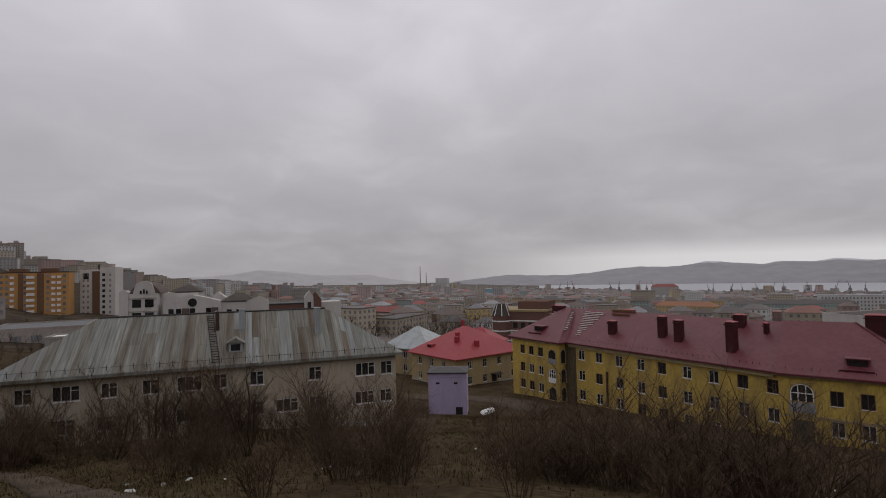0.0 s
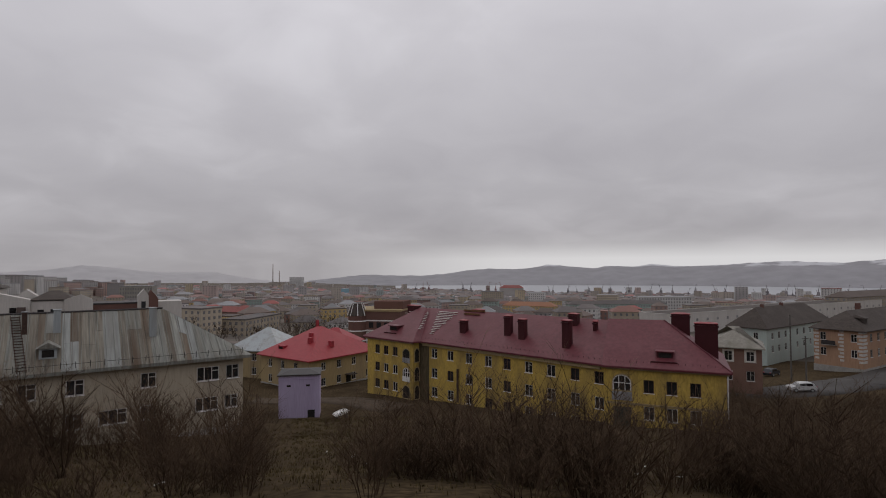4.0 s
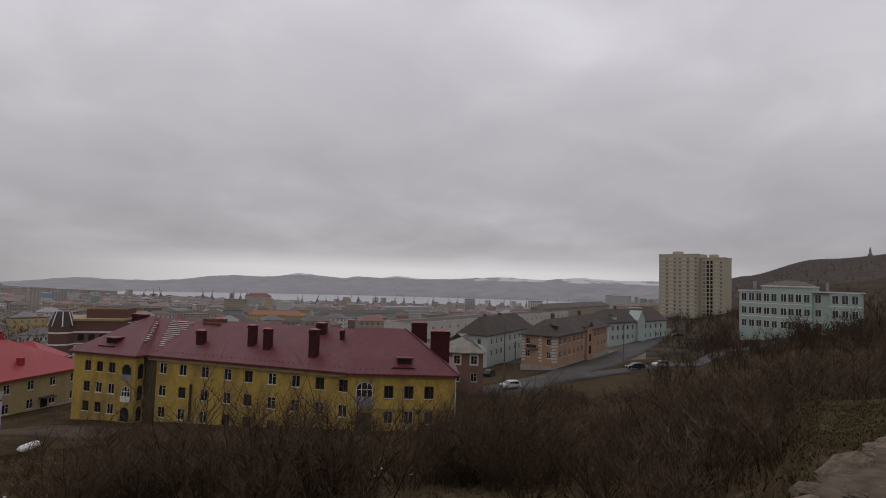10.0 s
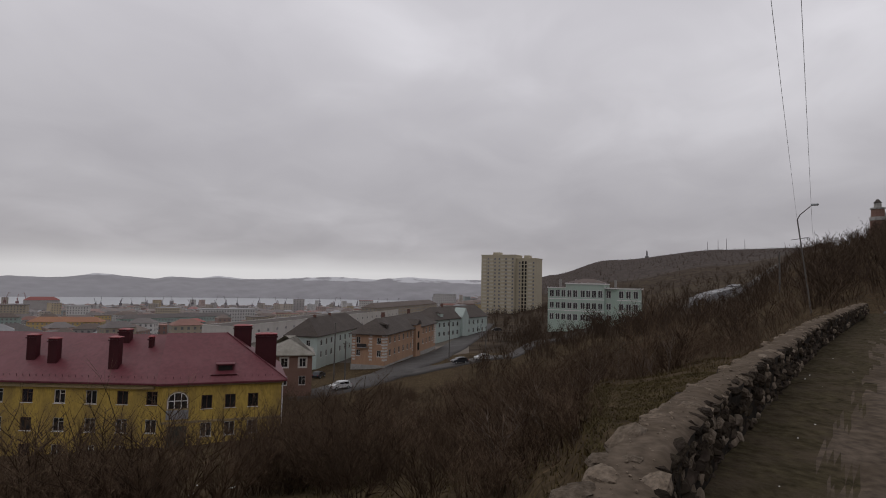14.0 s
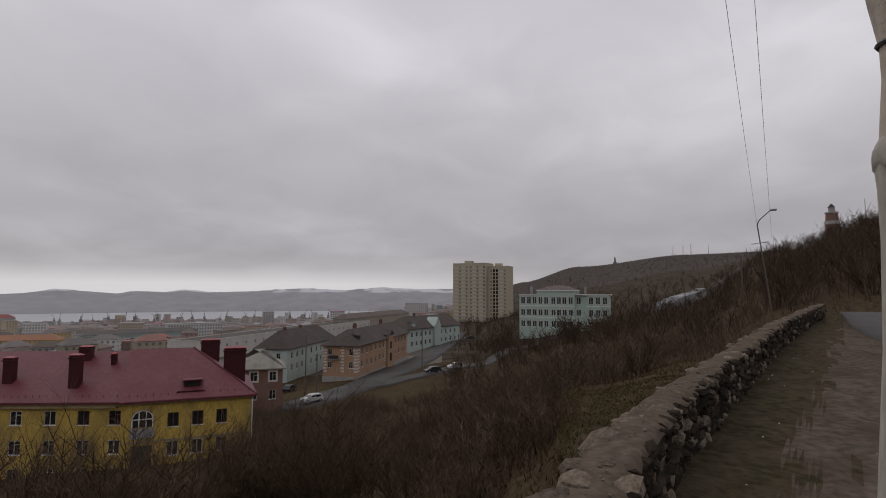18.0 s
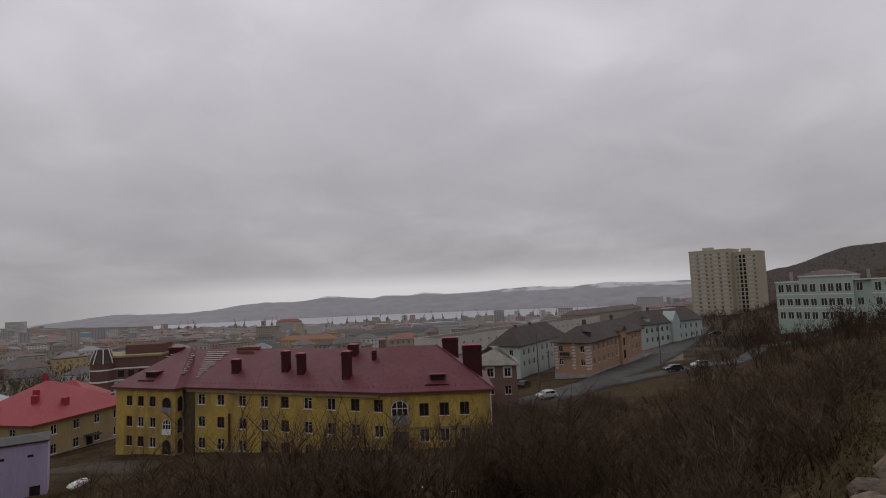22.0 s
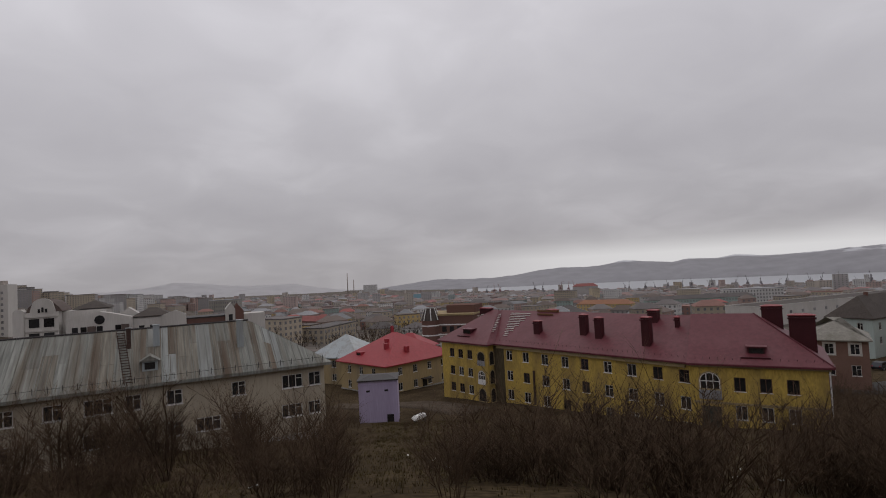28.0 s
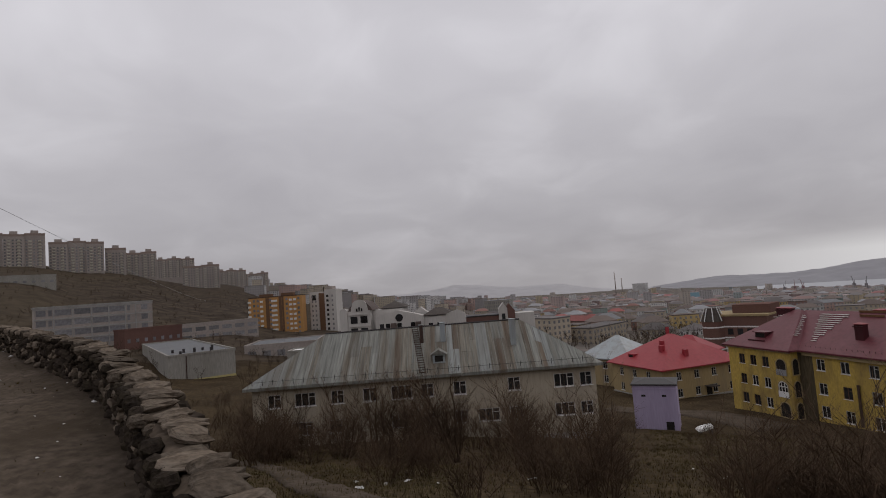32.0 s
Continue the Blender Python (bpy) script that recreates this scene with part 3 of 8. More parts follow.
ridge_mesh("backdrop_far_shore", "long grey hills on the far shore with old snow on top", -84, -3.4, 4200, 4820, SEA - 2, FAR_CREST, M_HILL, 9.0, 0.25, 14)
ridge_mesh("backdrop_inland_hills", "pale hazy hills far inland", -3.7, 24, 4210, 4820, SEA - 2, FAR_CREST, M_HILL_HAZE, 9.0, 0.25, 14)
# ---------------------------------------------------------------- roads and paths


def ribbon(name, label, line, width, mat, lift, category="road", step=2.0):
    """A road that follows the ground, with a thickness of its own."""
    pts = []
    for (x0, y0), (x1, y1) in zip(line, line[1:]):
        k = max(1, int(math.hypot(x1 - x0, y1 - y0) / step))
        pts += [Vector((x0 + (x1 - x0) * i / k, y0 + (y1 - y0) * i / k)) for i in range(k)]
    pts.append(Vector(line[-1]))
    for _ in range(6):
        pts = [pts[0]] + [(a + b * 2 + c) / 4 for a, b, c in zip(pts, pts[1:], pts[2:])] + [pts[-1]]
    bm = bmesh.new()
    rows = []
    for i, p in enumerate(pts):
        d = (pts[min(len(pts) - 1, i + 1)] - pts[max(0, i - 1)]).normalized()
        nrm = Vector((-d.y, d.x))
        w = width / 2 * (1 + 0.06 * noise.noise(Vector((i * 0.4, 2, 1))))
        row = []
        for o in (-1, -0.98, -0.33, 0.33, 0.98, 1):
            q = p + nrm * w * o
            z = max(ground_at(q.x, q.y), ground_at(p.x, p.y) - 0.3) + (lift if abs(o) < 0.99 else -0.4)
            row.append(bm.verts.new((q.x, q.y, z)))
        rows.append(row)
    for r, q in zip(rows, rows[1:]):
        for k in range(5):
            bm.faces.new((q[k], q[k + 1], r[k + 1], r[k]))
    return thing(name, Matrix(), label, category, kind="structure", mesh=mesh_of(name, bm, mat, True))


def p2(az, d):
    v = pol(az, d)
    return (v.x, v.y)


STREET = [p2(-43, 104), p2(-49, 107), p2(-54, 120), p2(-58.5, 146), p2(-62, 178), p2(-64.2, 230), p2(-65.5, 300)]
ribbon("road", "wet grey asphalt street past the salmon house", STREET, 9.5, M_ASPHALT, 0.3)
UPHILL = [p2(-55, 124), p2(-61, 136), p2(-67, 148), p2(-73, 166), p2(-80, 195), p2(-85.5, 240), p2(-90, 300), p2(-93, 380)]
ribbon("road", "grey asphalt road climbing the wooded slope", UPHILL, 7, M_ASPHALT, 0.3)
ribbon("road", "grey asphalt road beside the end of the parapet", [(10, -9.2), (22.5, -8.3), (28, -8.6), (42, -10.2), (50, -12)], 6.2, M_ASPHALT, 0.16)
ribbon("footpath", "trodden earth footpath across the grassy slope", [p2(47, 60), p2(42, 50), p2(38.5, 40), p2(35.8, 31), p2(33.5, 24.5), p2(30, 17.5), p2(25, 13.5), p2(16, 11.5), p2(4, 11)], 1.5, M_TRODDEN, 0.07, "path", 0.6)
YARD = [p2(2, 92), p2(-5, 88), p2(-9, 84), p2(-13, 79)]
ribbon("yard_road", "muddy grey yard road between the houses", YARD, 7, M_TRODDEN, 0.15, "road")

# ---------------------------------------------------------------- the grey house
GA, GB = pol(37.1, 59.0), pol(2.6, 57.2)


def grey_house():
    z0, wh, depth = -13.6, 7.2, 12.5
    m, length = placed(GA, GB, z0)
    h = thing("apartment_house", m, "grey-beige two-storey house with a rust-streaked zinc hip roof", "house")
    top = [(2.2, 1.3, 2), (5.3, 2.1, 3), (8.55, 1.3, 2), (11.8, 1.4, 2), (15.0, 2.1, 3), (17.6, 1.25, 2), (20.85, 1.3, 2), (26.3, 1.25, 2), (31.3, 2.0, 3), (33.5, 1.2, 2)]
    low = [(2.2, 1.3, 2), (4.95, 2.1, 3), (8.2, 1.3, 2), (14.9, 2.1, 3), (17.6, 1.2, 2), (20.8, 1.25, 2), (23.6, 2.1, 3), (26.3, 1.25, 2), (31.2, 2.0, 3), (33.4, 1.2, 2)]
    wins = [(x, 5.0, w, 1.32, n) for x, w, n in top] + [(x, 2.2, w, 1.25, n) for x, w, n in low]
    side = [(3.2, 5.0, 1.3, 1.32, 2), (9.2, 5.0, 1.3, 1.32, 2), (3.2, 2.2, 1.3, 1.25, 2), (9.2, 2.2, 1.3, 1.25, 2)]
    bm = bmesh.new()
    cut = [(x - w / 2, x + w / 2, s, s + hh) for x, s, w, hh, _ in wins]
    cut2 = [(x - w / 2, x + w / 2, s, s + hh) for x, s, w, hh, _ in side]
    shell(bm, length, depth, -5, wh, cut, cut2, (), cut2)
    part("wall", bm, M_GREY_WALL, h)
    part("plinth", boxes((-0.08, length + 0.08, -0.08, depth + 0.08, -5, 0.5)), M_CONCRETE, h, "grey concrete plinth")
    for x, s, w, hh, n in wins:
        put_window(h, (0, 0, 0), (1, 0, 0), (0, -1, 0), x, s, w, hh, n, 0.66)
    for face in ("right", "left"):
        o, u, nn = FACES[face](length, depth)
        for x, s, w, hh, n in side:
            put_window(h, o, u, nn, x, s, w, hh, n, 0.66)
    ev, rh, hp = 0.7, 4.4, 7.05
    roof = part("roof", hip_roof(bmesh.new(), -ev, length + ev, -ev, depth + ev, wh, rh, hp, hp, 0.28), M_ZINC, h, "dull zinc sheet with rust streaks")
    slope = rh / (depth / 2 + ev)

    def front(x, f):
        """A point on the front slope, f from eave to ridge."""
        y = -ev + f * (depth / 2 + ev)
        return Vector((x, y, wh + slope * (y + ev)))

    # loose sheets between the seams, each weathered in its own way
    rnd = random.Random(8)
    x, tone = -ev + 0.1, 0
    while x < length + ev - 0.5:
        w = rnd.choice((0.62, 0.62, 1.24))
        lim = [min(1.0, (q + ev) / hp, (length + ev - q) / hp) for q in (x, x + w)]
        if rnd.random() < 0.55:
            tone = rnd.choices((0, 1, 2), (4, 3, 3))[0]
        cuts = sorted([0.0, 1.0] + ([rnd.uniform(0.3, 0.7)] if rnd.random() < 0.7 else []))
        for f0, f1 in zip(cuts, cuts[1:]):
            bm = bmesh.new()
            lift = Vector((0, -0.006, 0.012 + 0.008 * rnd.random()))
            c = [front(x + 0.02, lim[0] * f0) + lift, front(x + w - 0.02, lim[1] * f0) + lift, front(x + w - 0.02, lim[1] * f1 * 0.995) + lift, front(x + 0.02, lim[0] * f1 * 0.995) + lift]
            if (c[2] - c[1]).length > 0.3 and (c[3] - c[0]).length > 0.3:
                lo = [bm.verts.new(v - lift * 0.95) for v in c]
                hi = [bm.verts.new(v) for v in c]
                bm.faces.new(hi)
                for i in range(4):
                    j = (i + 1) % 4
                    bm.faces.new((lo[i], lo[j], hi[j], hi[i]))
                part("sheet", bm, (M_ZINC, M_ZINC_PALE, M_ZINC_RUST)[tone if rnd.random() < 0.8 else rnd.randrange(3)], roof)
        x += w
    for x0, sx, hx in ((-ev, 1, hp), (length + ev, -1, hp)):
        for i in range(12):
            y0, y1 = -ev + (depth + 2 * ev) * i / 12, -ev + (depth + 2 * ev) * (i + 1) / 12
            t0, t1 = [1 - abs(2 * (q + ev) / (depth + 2 * ev) - 1) for q in (y0, y1)]
            bm = bmesh.new()
            lift = Vector((-sx * 0.008, 0, 0.014))
            c = [Vector((x0, y0, wh)) + lift, Vector((x0, y1, wh)) + lift, Vector((x0 + sx * hx * t1, y1, wh + rh * t1)) + lift, Vector((x0 + sx * hx * t0, y0, wh + rh * t0)) + lift]
            top = bm.faces.new([bm.verts.new(v) for v in (c if sx < 0 else c[::-1])])
            bmesh.ops.solidify(bm, geom=[top], thickness=0.01)
            part("sheet", bm, M_ZINC_PALE, roof)
    # standing seams, one part each
    rnd = random.Random(5)
    x = -ev + 0.8
    while x < length + ev - 0.4:
        lim = min(1.0, (x + ev) / hp, (length + ev - x) / hp)
        if lim > 0.06:
            bm = bmesh.new()
            a, b = front(x, 0.005), front(x, lim * 0.99)
            d = Vector((0.028, 0, 0))
            up = Vector((0, -0.03, 0.055))
            va = [bm.verts.new(p) for p in (a - d, a + d, a + d * 0.5 + up, a - d * 0.5 + up)]
            vb = [bm.verts.new(p) for p in (b - d, b + d, b + d * 0.5 + up, b - d * 0.5 + up)]
            for i in range(4):
                j = (i + 1) % 4
                bm.faces.new((va[i], va[j], vb[j], vb[i]))
            part("seam", bm, M_ZINC, roof)
        x += 0.62 + rnd.uniform(-0.04, 0.04)
    bm = bmesh.new()
    tube(bm, (hp - ev, depth / 2, wh + rh + 0.02), (length + ev - hp, depth / 2, wh + rh + 0.02), 0.11, 0.11, 6, True)
    part("ridge_cap", bm, M_IRON, roof)
    # snow guard posts along the eave
    for i in range(34):
        p = front(0.2 + i * (length - 0.4) / 33, 0.045)
        bm = bmesh.new()
        tube(bm, p, p + Vector((0, -0.1, 0.55)), 0.035, 0.03, 4, True)
        part("snow_guard_post", bm, M_IRON, roof)
    bm = bmesh.new()
    tube(bm, front(0.2, 0.045) + Vector((0, -0.06, 0.35)), front(length - 0.2, 0.045) + Vector((0, -0.06, 0.35)), 0.02, 0.02, 4)
    part("snow_guard_rail", bm, M_IRON, roof)
    # vent stacks
    for x, f0, hh, w in ((17.2, 0.66, 1.8, 0.36), (19.5, 0.67, 1.85, 0.55), (26.9, 0.5, 2.5, 0.6)):
        p = front(x, f0)
        v = part("roof_vent_pipe", boxes((p.x - w / 2, p.x + w / 2, p.y - w / 2, p.y + w / 2, p.z - 0.5, p.z + hh)), M_VENT if w > 0.4 else M_RUST, roof, "tall sheet-metal vent stack")
        part("vent_cap", boxes((p.x - w / 2 - 0.06, p.x + w / 2 + 0.06, p.y - w / 2 - 0.06, p.y + w / 2 + 0.06, p.z + hh + 0.003, p.z + hh + 0.06)), M_VENT, v)
    # roof ladder of planks
    lad = part("roof_ladder", boxes((0, 0.07, 0, 0.07, 0, 0.01)), M_RUST, roof, "rusty roof ladder", at=Matrix())
    for side_x in (16.75, 17.35):
        bm = bmesh.new()
        tube(bm, front(side_x + 0.25, 0.02) + Vector((0, 0, 0.1)), front(side_x - 0.65, 0.95) + Vector((0, 0, 0.1)), 0.045, 0.045, 4, True)
        part("rail", bm, M_RUST, lad)
    for i in range(20):
        bm = bmesh.new()
        f = 0.04 + i * 0.046
        tube(bm, front(16.97 - f * 0.97, f) + Vector((0, 0, 0.14)), front(17.67 - f * 0.97, f) + Vector((0, 0, 0.14)), 0.05, 0.05, 4, True)
        part("rung", bm, M_RUST, lad)
    # dormer
    c = front(18.95, 0.27)
    bm = bmesh.new()
    box(bm, c.x - 0.62, c.x + 0.62, c.y - 0.4, c.y + 1.3, c.z - 0.5, c.z + 0.62)
    dm = part("dormer", bm, M_VENT, roof, "small gabled roof dormer")
    bm = bmesh.new()
    z1 = c.z + 0.625
    a = [bm.verts.new(p) for p in ((c.x - 0.85, c.y - 0.6, z1), (c.x + 0.85, c.y - 0.6, z1), (c.x, c.y - 0.6, z1 + 0.5))]
    b = [bm.verts.new((v.co.x, c.y + 1.7, v.co.z)) for v in a]
    bm.faces.new(a)
    bm.faces.new(b[::-1])
    for i in range(3):
        j = (i + 1) % 3
        bm.faces.new((a[j], a[i], b[i], b[j]))
    part("dormer_roof", bm, M_ZINC, dm)
    part("dormer_opening", boxes((c.x - 0.42, c.x + 0.42, c.y - 0.415, c.y - 0.37, c.z - 0.1, c.z + 0.5)), M_DARK, dm, "dark louvred opening")
    return h


M_VENT = material("galvanised_sheet", (0.34, 0.37, 0.38), 0.5, 0.1, 1.0, (0.22, 0.19, 0.15), 0.5, 0.8, True, 0.1, metal=0.2)
M_RUST = material("rusty_iron", (0.06, 0.036, 0.028), 0.85, 0.3, 1.0, bump=0.2)
grey_house()

# ---------------------------------------------------------------- the ochre house
YA, YB = Vector((18.4, 94.4)), Vector((45.12, 46.21))
BEND = pose(41.5, 0, 0, 0, 0, 20) @ pose(-41.5, 0, 0)  # the end bay turns away from the long front
M_FRAME_BROWN = material("window_frame_brown", (0.10, 0.055, 0.035), 0.8, 0.2, bump=0)
M_BOARD = material("boarded_brown", (0.16, 0.085, 0.05), 0.9, 0.2, 1.0, bump=0.2)
M_BALCONY = material("balcony_grey_sheet", (0.26, 0.26, 0.27), 0.8, 0.15, 1.0, (0.18, 0.16, 0.15), 0.5, 0.8, bump=0.1)
M_BATTEN = material("bare_battens", (0.66, 0.64, 0.60), 0.9, 0.15, 1.0, bump=0.1)
M_GREENBOARD = material("boards_dull_green", (0.07, 0.075, 0.062), 0.9, 0.25, 1.0, (0.04, 0.04, 0.035), 0.6, 0.6, bump=0.2)
M_CAP = material("cap_red", (0.22, 0.022, 0.028), 0.45, 0.12, 0.5, bump=0.05)
M_CORNICE = material("cornice_ochre_grey", (0.33, 0.25, 0.13), 0.9, 0.12, 1.0, (0.2, 0.16, 0.11), 0.6, 0.6, bump=0.2)


def arch_frame(w, h, spring, y0, y1, t=0.09, bars=3):
    """An arched window frame with upright bars, as one connected grid."""
    bm = bmesh.new()
    n = 12
    pts_o, pts_i = [(-w / 2, 0)], [(-w / 2 + t, t)]
    for i in range(n + 1):
        a = math.pi * (1 - i / n)
        pts_o.append((math.cos(a) * w / 2, spring + math.sin(a) * (h - spring)))
        pts_i.append((math.cos(a) * (w / 2 - t), spring + math.sin(a) * (h - spring - t)))
    pts_o.append((w / 2, 0))
    pts_i.append((w / 2 - t, t))
    k = len(pts_o)
    rings = [[bm.verts.new((x, y, z)) for x, z in pts] for pts, y in ((pts_o, y0), (pts_i, y0), (pts_i, y1), (pts_o, y1))]
    for i in range(k):
        j = (i + 1) % k
        for a, b in ((0, 1), (1, 2), (2, 3), (3, 0)):
            bm.faces.new((rings[a][i], rings[a][j], rings[b][j], rings[b][i]))
    return bm


def arch_fill(w, h, spring, y):
    bm = bmesh.new()
    pts = [(-w / 2, 0), (w / 2, 0)] + [(math.cos(math.pi * i / 14) * w / 2, spring + math.sin(math.pi * i / 14) * (h - spring)) for i in range(15)]
    bm.faces.new([bm.verts.new((x, y, z)) for x, z in pts])
    return bm


def arch_opening(parent, m, w, h, spring, dark=True, glazed=False, label=""):
    """A loggia arch: raised surround, a flat dark fill painted as the shade inside, and white glazing where it has been
    closed in.
    """
    a = part("loggia_arch", arch_frame(w + 0.24, h + 0.12, spring, -0.10, 0.02, 0.12), M_CORNICE, parent, label, at=m)
    part("loggia_shade", arch_fill(w, h, spring, -0.012), M_DARK, a)
    if glazed:
        part("arch_window", arch_frame(w, h, spring, -0.07, -0.02, 0.10), M_WHITE, a)
        for x in (-w / 6, w / 6):
            part("mullion", boxes((x - 0.05, x + 0.05, -0.065, -0.02, 0.1, h - 0.2)), M_WHITE, a)
        part("transom", boxes((-w / 2 + 0.1, w / 2 - 0.1, -0.06, -0.022, spring - 0.08, spring + 0.02)), M_WHITE, a)
    return a


def ochre_house():
    z0, wh, depth = -20.0, 10.15, 13.0
    m, length = placed(YA, YB, z0)
    h = thing("apartment_house", m, "ochre three-storey house with a maroon sheet-metal roof", "house")
    w0, w1, x1, x2 = -1.7, 9.8, 42.3, length
    sill = (1.6, 4.55, 7.65)
    xs_main = (12.95, 16.4, 20.15, 23.85, 27.2, 30.85, 34.4, 37.9, 41.2)
    brown = {(27.2, 0), (27.2, 1), (27.2, 2), (16.4, 1), (37.9, 2), (41.2, 2), (23.85, 0)}
    main = [(x, s, 1.25, 1.5) for x in xs_main for s in sill]
    cut = [(x - w / 2, x + w / 2, s, s + hh) for x, s, w, hh in main]
    bm = bmesh.new()
    wall_face(bm, (w1, 0, 0), (1, 0, 0), (0, -1, 0), x1 + 0.3 - w1, -4, wh, [(a - w1, b - w1, c, d) for a, b, c, d in cut])
    wall_face(bm, (x1 + 0.3, depth, 0), (-1, 0, 0), (0, 1, 0), x1 + 0.3 - w0, -4, wh, ())
    wall_face(bm, (w0, depth, 0), (0, -1, 0), (-1, 0, 0), depth + 1.7, -4, wh, ())
    part("wall", bm, M_YELLOW, h)
    for x, s, w, hh in main:
        k = sill.index(s)
        put_window(h, (0, 0, 0), (1, 0, 0), (0, -1, 0), x, s, w, hh, 2, 0.7 if (int(x) + k) % 3 else 0, M_FRAME_BROWN if (x, k) in brown else M_WOOD_W)
    # projecting wing with the loggias
    wing = [(x, s, 1.15, 1.45) for x in (1.0, 3.25, 5.55) for s in (1.7, 4.5, 7.45)]
    bm = bmesh.new()
    wall_face(bm, (w0, -1.7, 0), (1, 0, 0), (0, -1, 0), w1 - w0, -4, wh, [(x - w / 2 - w0, x + w / 2 - w0, s, s + hh) for x, s, w, hh in wing])
    wall_face(bm, (w1, -1.7, 0), (0, 1, 0), (1, 0, 0), 1.7, -4, wh, ())
    wg = part("wing_wall", bm, M_YELLOW, h, "projecting ochre wing")
    for i, (x, s, w, hh) in enumerate(wing):
        put_window(wg, (0, -1.7, 0), (1, 0, 0), (0, -1, 0), x, s, w, hh, 2, 0, M_FRAME_BROWN if i % 3 == 2 or i < 4 else M_WOOD_W)
    for z, glazed in ((0.8, False), (3.7, True), (6.7, False)):
        arch_opening(wg, pose(8.3, -1.7, z), 1.6, 2.1, 1.4, True, glazed)
        if z > 2:
            part("balcony_front", boxes((7.45, 9.15, -1.84, -1.72, z - 0.1, z + 0.7)), M_WHITE if glazed else M_BALCONY, wg, "sheet-clad balcony front")
        arch_opening(wg, pose(w1, -0.85, z, 0, 0, 90), 0.95, 2.2, 1.6, True, False)
    part("soot_stain", boxes((w1 + 0.004, w1 + 2.0, -0.012, -0.004, -3.9, wh - 0.3)), M_STAINED, h, "damp black-stained render in the corner")
    part("soot_stain", boxes((w1 + 0.002, w1 + 0.012, -0.34, -0.02, -3.9, wh - 0.2)), M_STAINED, h)
    # end bay with the big arch, turned away from the long front
    ris = [(x, s, 1.15, 1.55) for x in (46.95, 49.45, 51.95) for s in (1.0, 4.0, 7.1)]
    bm = bmesh.new()
    wall_face(bm, (x1, -0.55, 0), (1, 0, 0), (0, -1, 0), x2 - x1, -4, wh, [(x - w / 2 - x1, x + w / 2 - x1, s, s + hh) for x, s, w, hh in ris])
    wall_face(bm, (x1, 0.3, 0), (0, -1, 0), (-1, 0, 0), 0.85, -4, wh, ())
    side_r = [(x, s, 1.15, 1.5) for x in (3.0, 9.5) for s in sill]
    wall_face(bm, (x2, -0.55, 0), (0, 1, 0), (1, 0, 0), depth + 0.55, -4, wh, [(x - w / 2, x + w / 2, s, s + hh) for x, s, w, hh in side_r])
    wall_face(bm, (x2, depth, 0), (-1, 0, 0), (0, 1, 0), x2 - 38.0, -4, wh, ())
    rs = part("end_bay_wall", bm, M_YELLOW, h, "slightly projecting ochre end bay", at=BEND)
    for x, s, w, hh in ris:
        put_window(rs, (0, -0.55, 0), (1, 0, 0), (0, -1, 0), x, s, w, hh, 2, 0, M_WOOD_W if s < 5 else M_FRAME_BROWN)
    for x, s, w, hh in side_r:
        put_window(rs, (x2, -0.55, 0), (0, 1, 0), (1, 0, 0), x, s, w, hh)
    arch_opening(rs, pose(43.95, -0.55, 7.15), 2.1, 1.95, 1.0, True, True)
    part("balcony_front", boxes((42.8, 45.1, -0.75, -0.62, 6.1, 7.12)), M_BALCONY, rs, "grey sheet balcony front")
    part("boarded_doorway", boxes((42.95, 44.95, -0.6, -0.553, 2.5, 5.3)), M_GREENBOARD, rs, "dull green boarded doorway below the balcony")
    part("band_course", boxes((x1 - 0.1, x2 + 0.06, -0.66, -0.552, 5.62, 5.85)), M_CORNICE, rs)
    part("cornice", boxes((x1 - 0.15, x2 + 0.28, -0.82, -0.553, wh - 0.42, wh - 0.19)), M_CORNICE, rs)
    bm = bmesh.new()
    tube(bm, (x2 + 0.12, -0.7, -3.0), (x2 + 0.12, -0.7, wh - 0.3), 0.07, 0.07, 6, True)
    part("downpipe", bm, M_WHITE, rs, "pale downpipe at the corner")
    # cornices and pipe
    part("cornice", boxes((w1, x1 - 0.2, -0.28, -0.003, wh - 0.42, wh - 0.19)), M_CORNICE, h)
    part("cornice", boxes((w0 - 0.25, w1 + 0.25, -1.98, -1.703, wh - 0.42, wh - 0.19)), M_CORNICE, h)
    part("cornice", boxes((w1 + 0.7, x1 - 0.8, -0.34, -0.003, wh - 0.7, wh - 0.43)), M_CORNICE, h, "grimy moulded cornice")
    bm = bmesh.new()
    tube(bm, (18.05, -0.22, 1.6), (18.05, -0.22, 6.6), 0.16, 0.16, 8, True)
    part("flue_pipe", bm, M_RUST, h, "rusty upright flue pipe")
    # roof: three bodies that run into one another
    ev, rh = 0.6, 4.7
    roof = part("roof", hip_roof(bmesh.new(), w0 - 0.6, x1 + 0.1, -ev, depth + ev, wh, rh, 7.6, 0.02, 0.2), M_MAROON, h, "maroon sheet roof")
    part("wing_roof", hip_roof(bmesh.new(), w0 - 0.62, w1 + 0.6, -2.3, depth + ev + 0.02, wh + 0.015, rh + 0.1, 6.4, 5.0, 0.2), M_MAROON, h)
    end_roof = part("end_bay_roof", hip_roof(bmesh.new(), x1 - 0.6, x2 + ev, -1.15, depth + ev + 0.03, wh + 0.012, rh + 0.25, 0.02, 7.1, 0.2), M_MAROON, h, at=BEND)
    slope = rh / (depth / 2 + ev)

    def zr(y):
        return wh + slope * (min(y, depth - y) + ev)

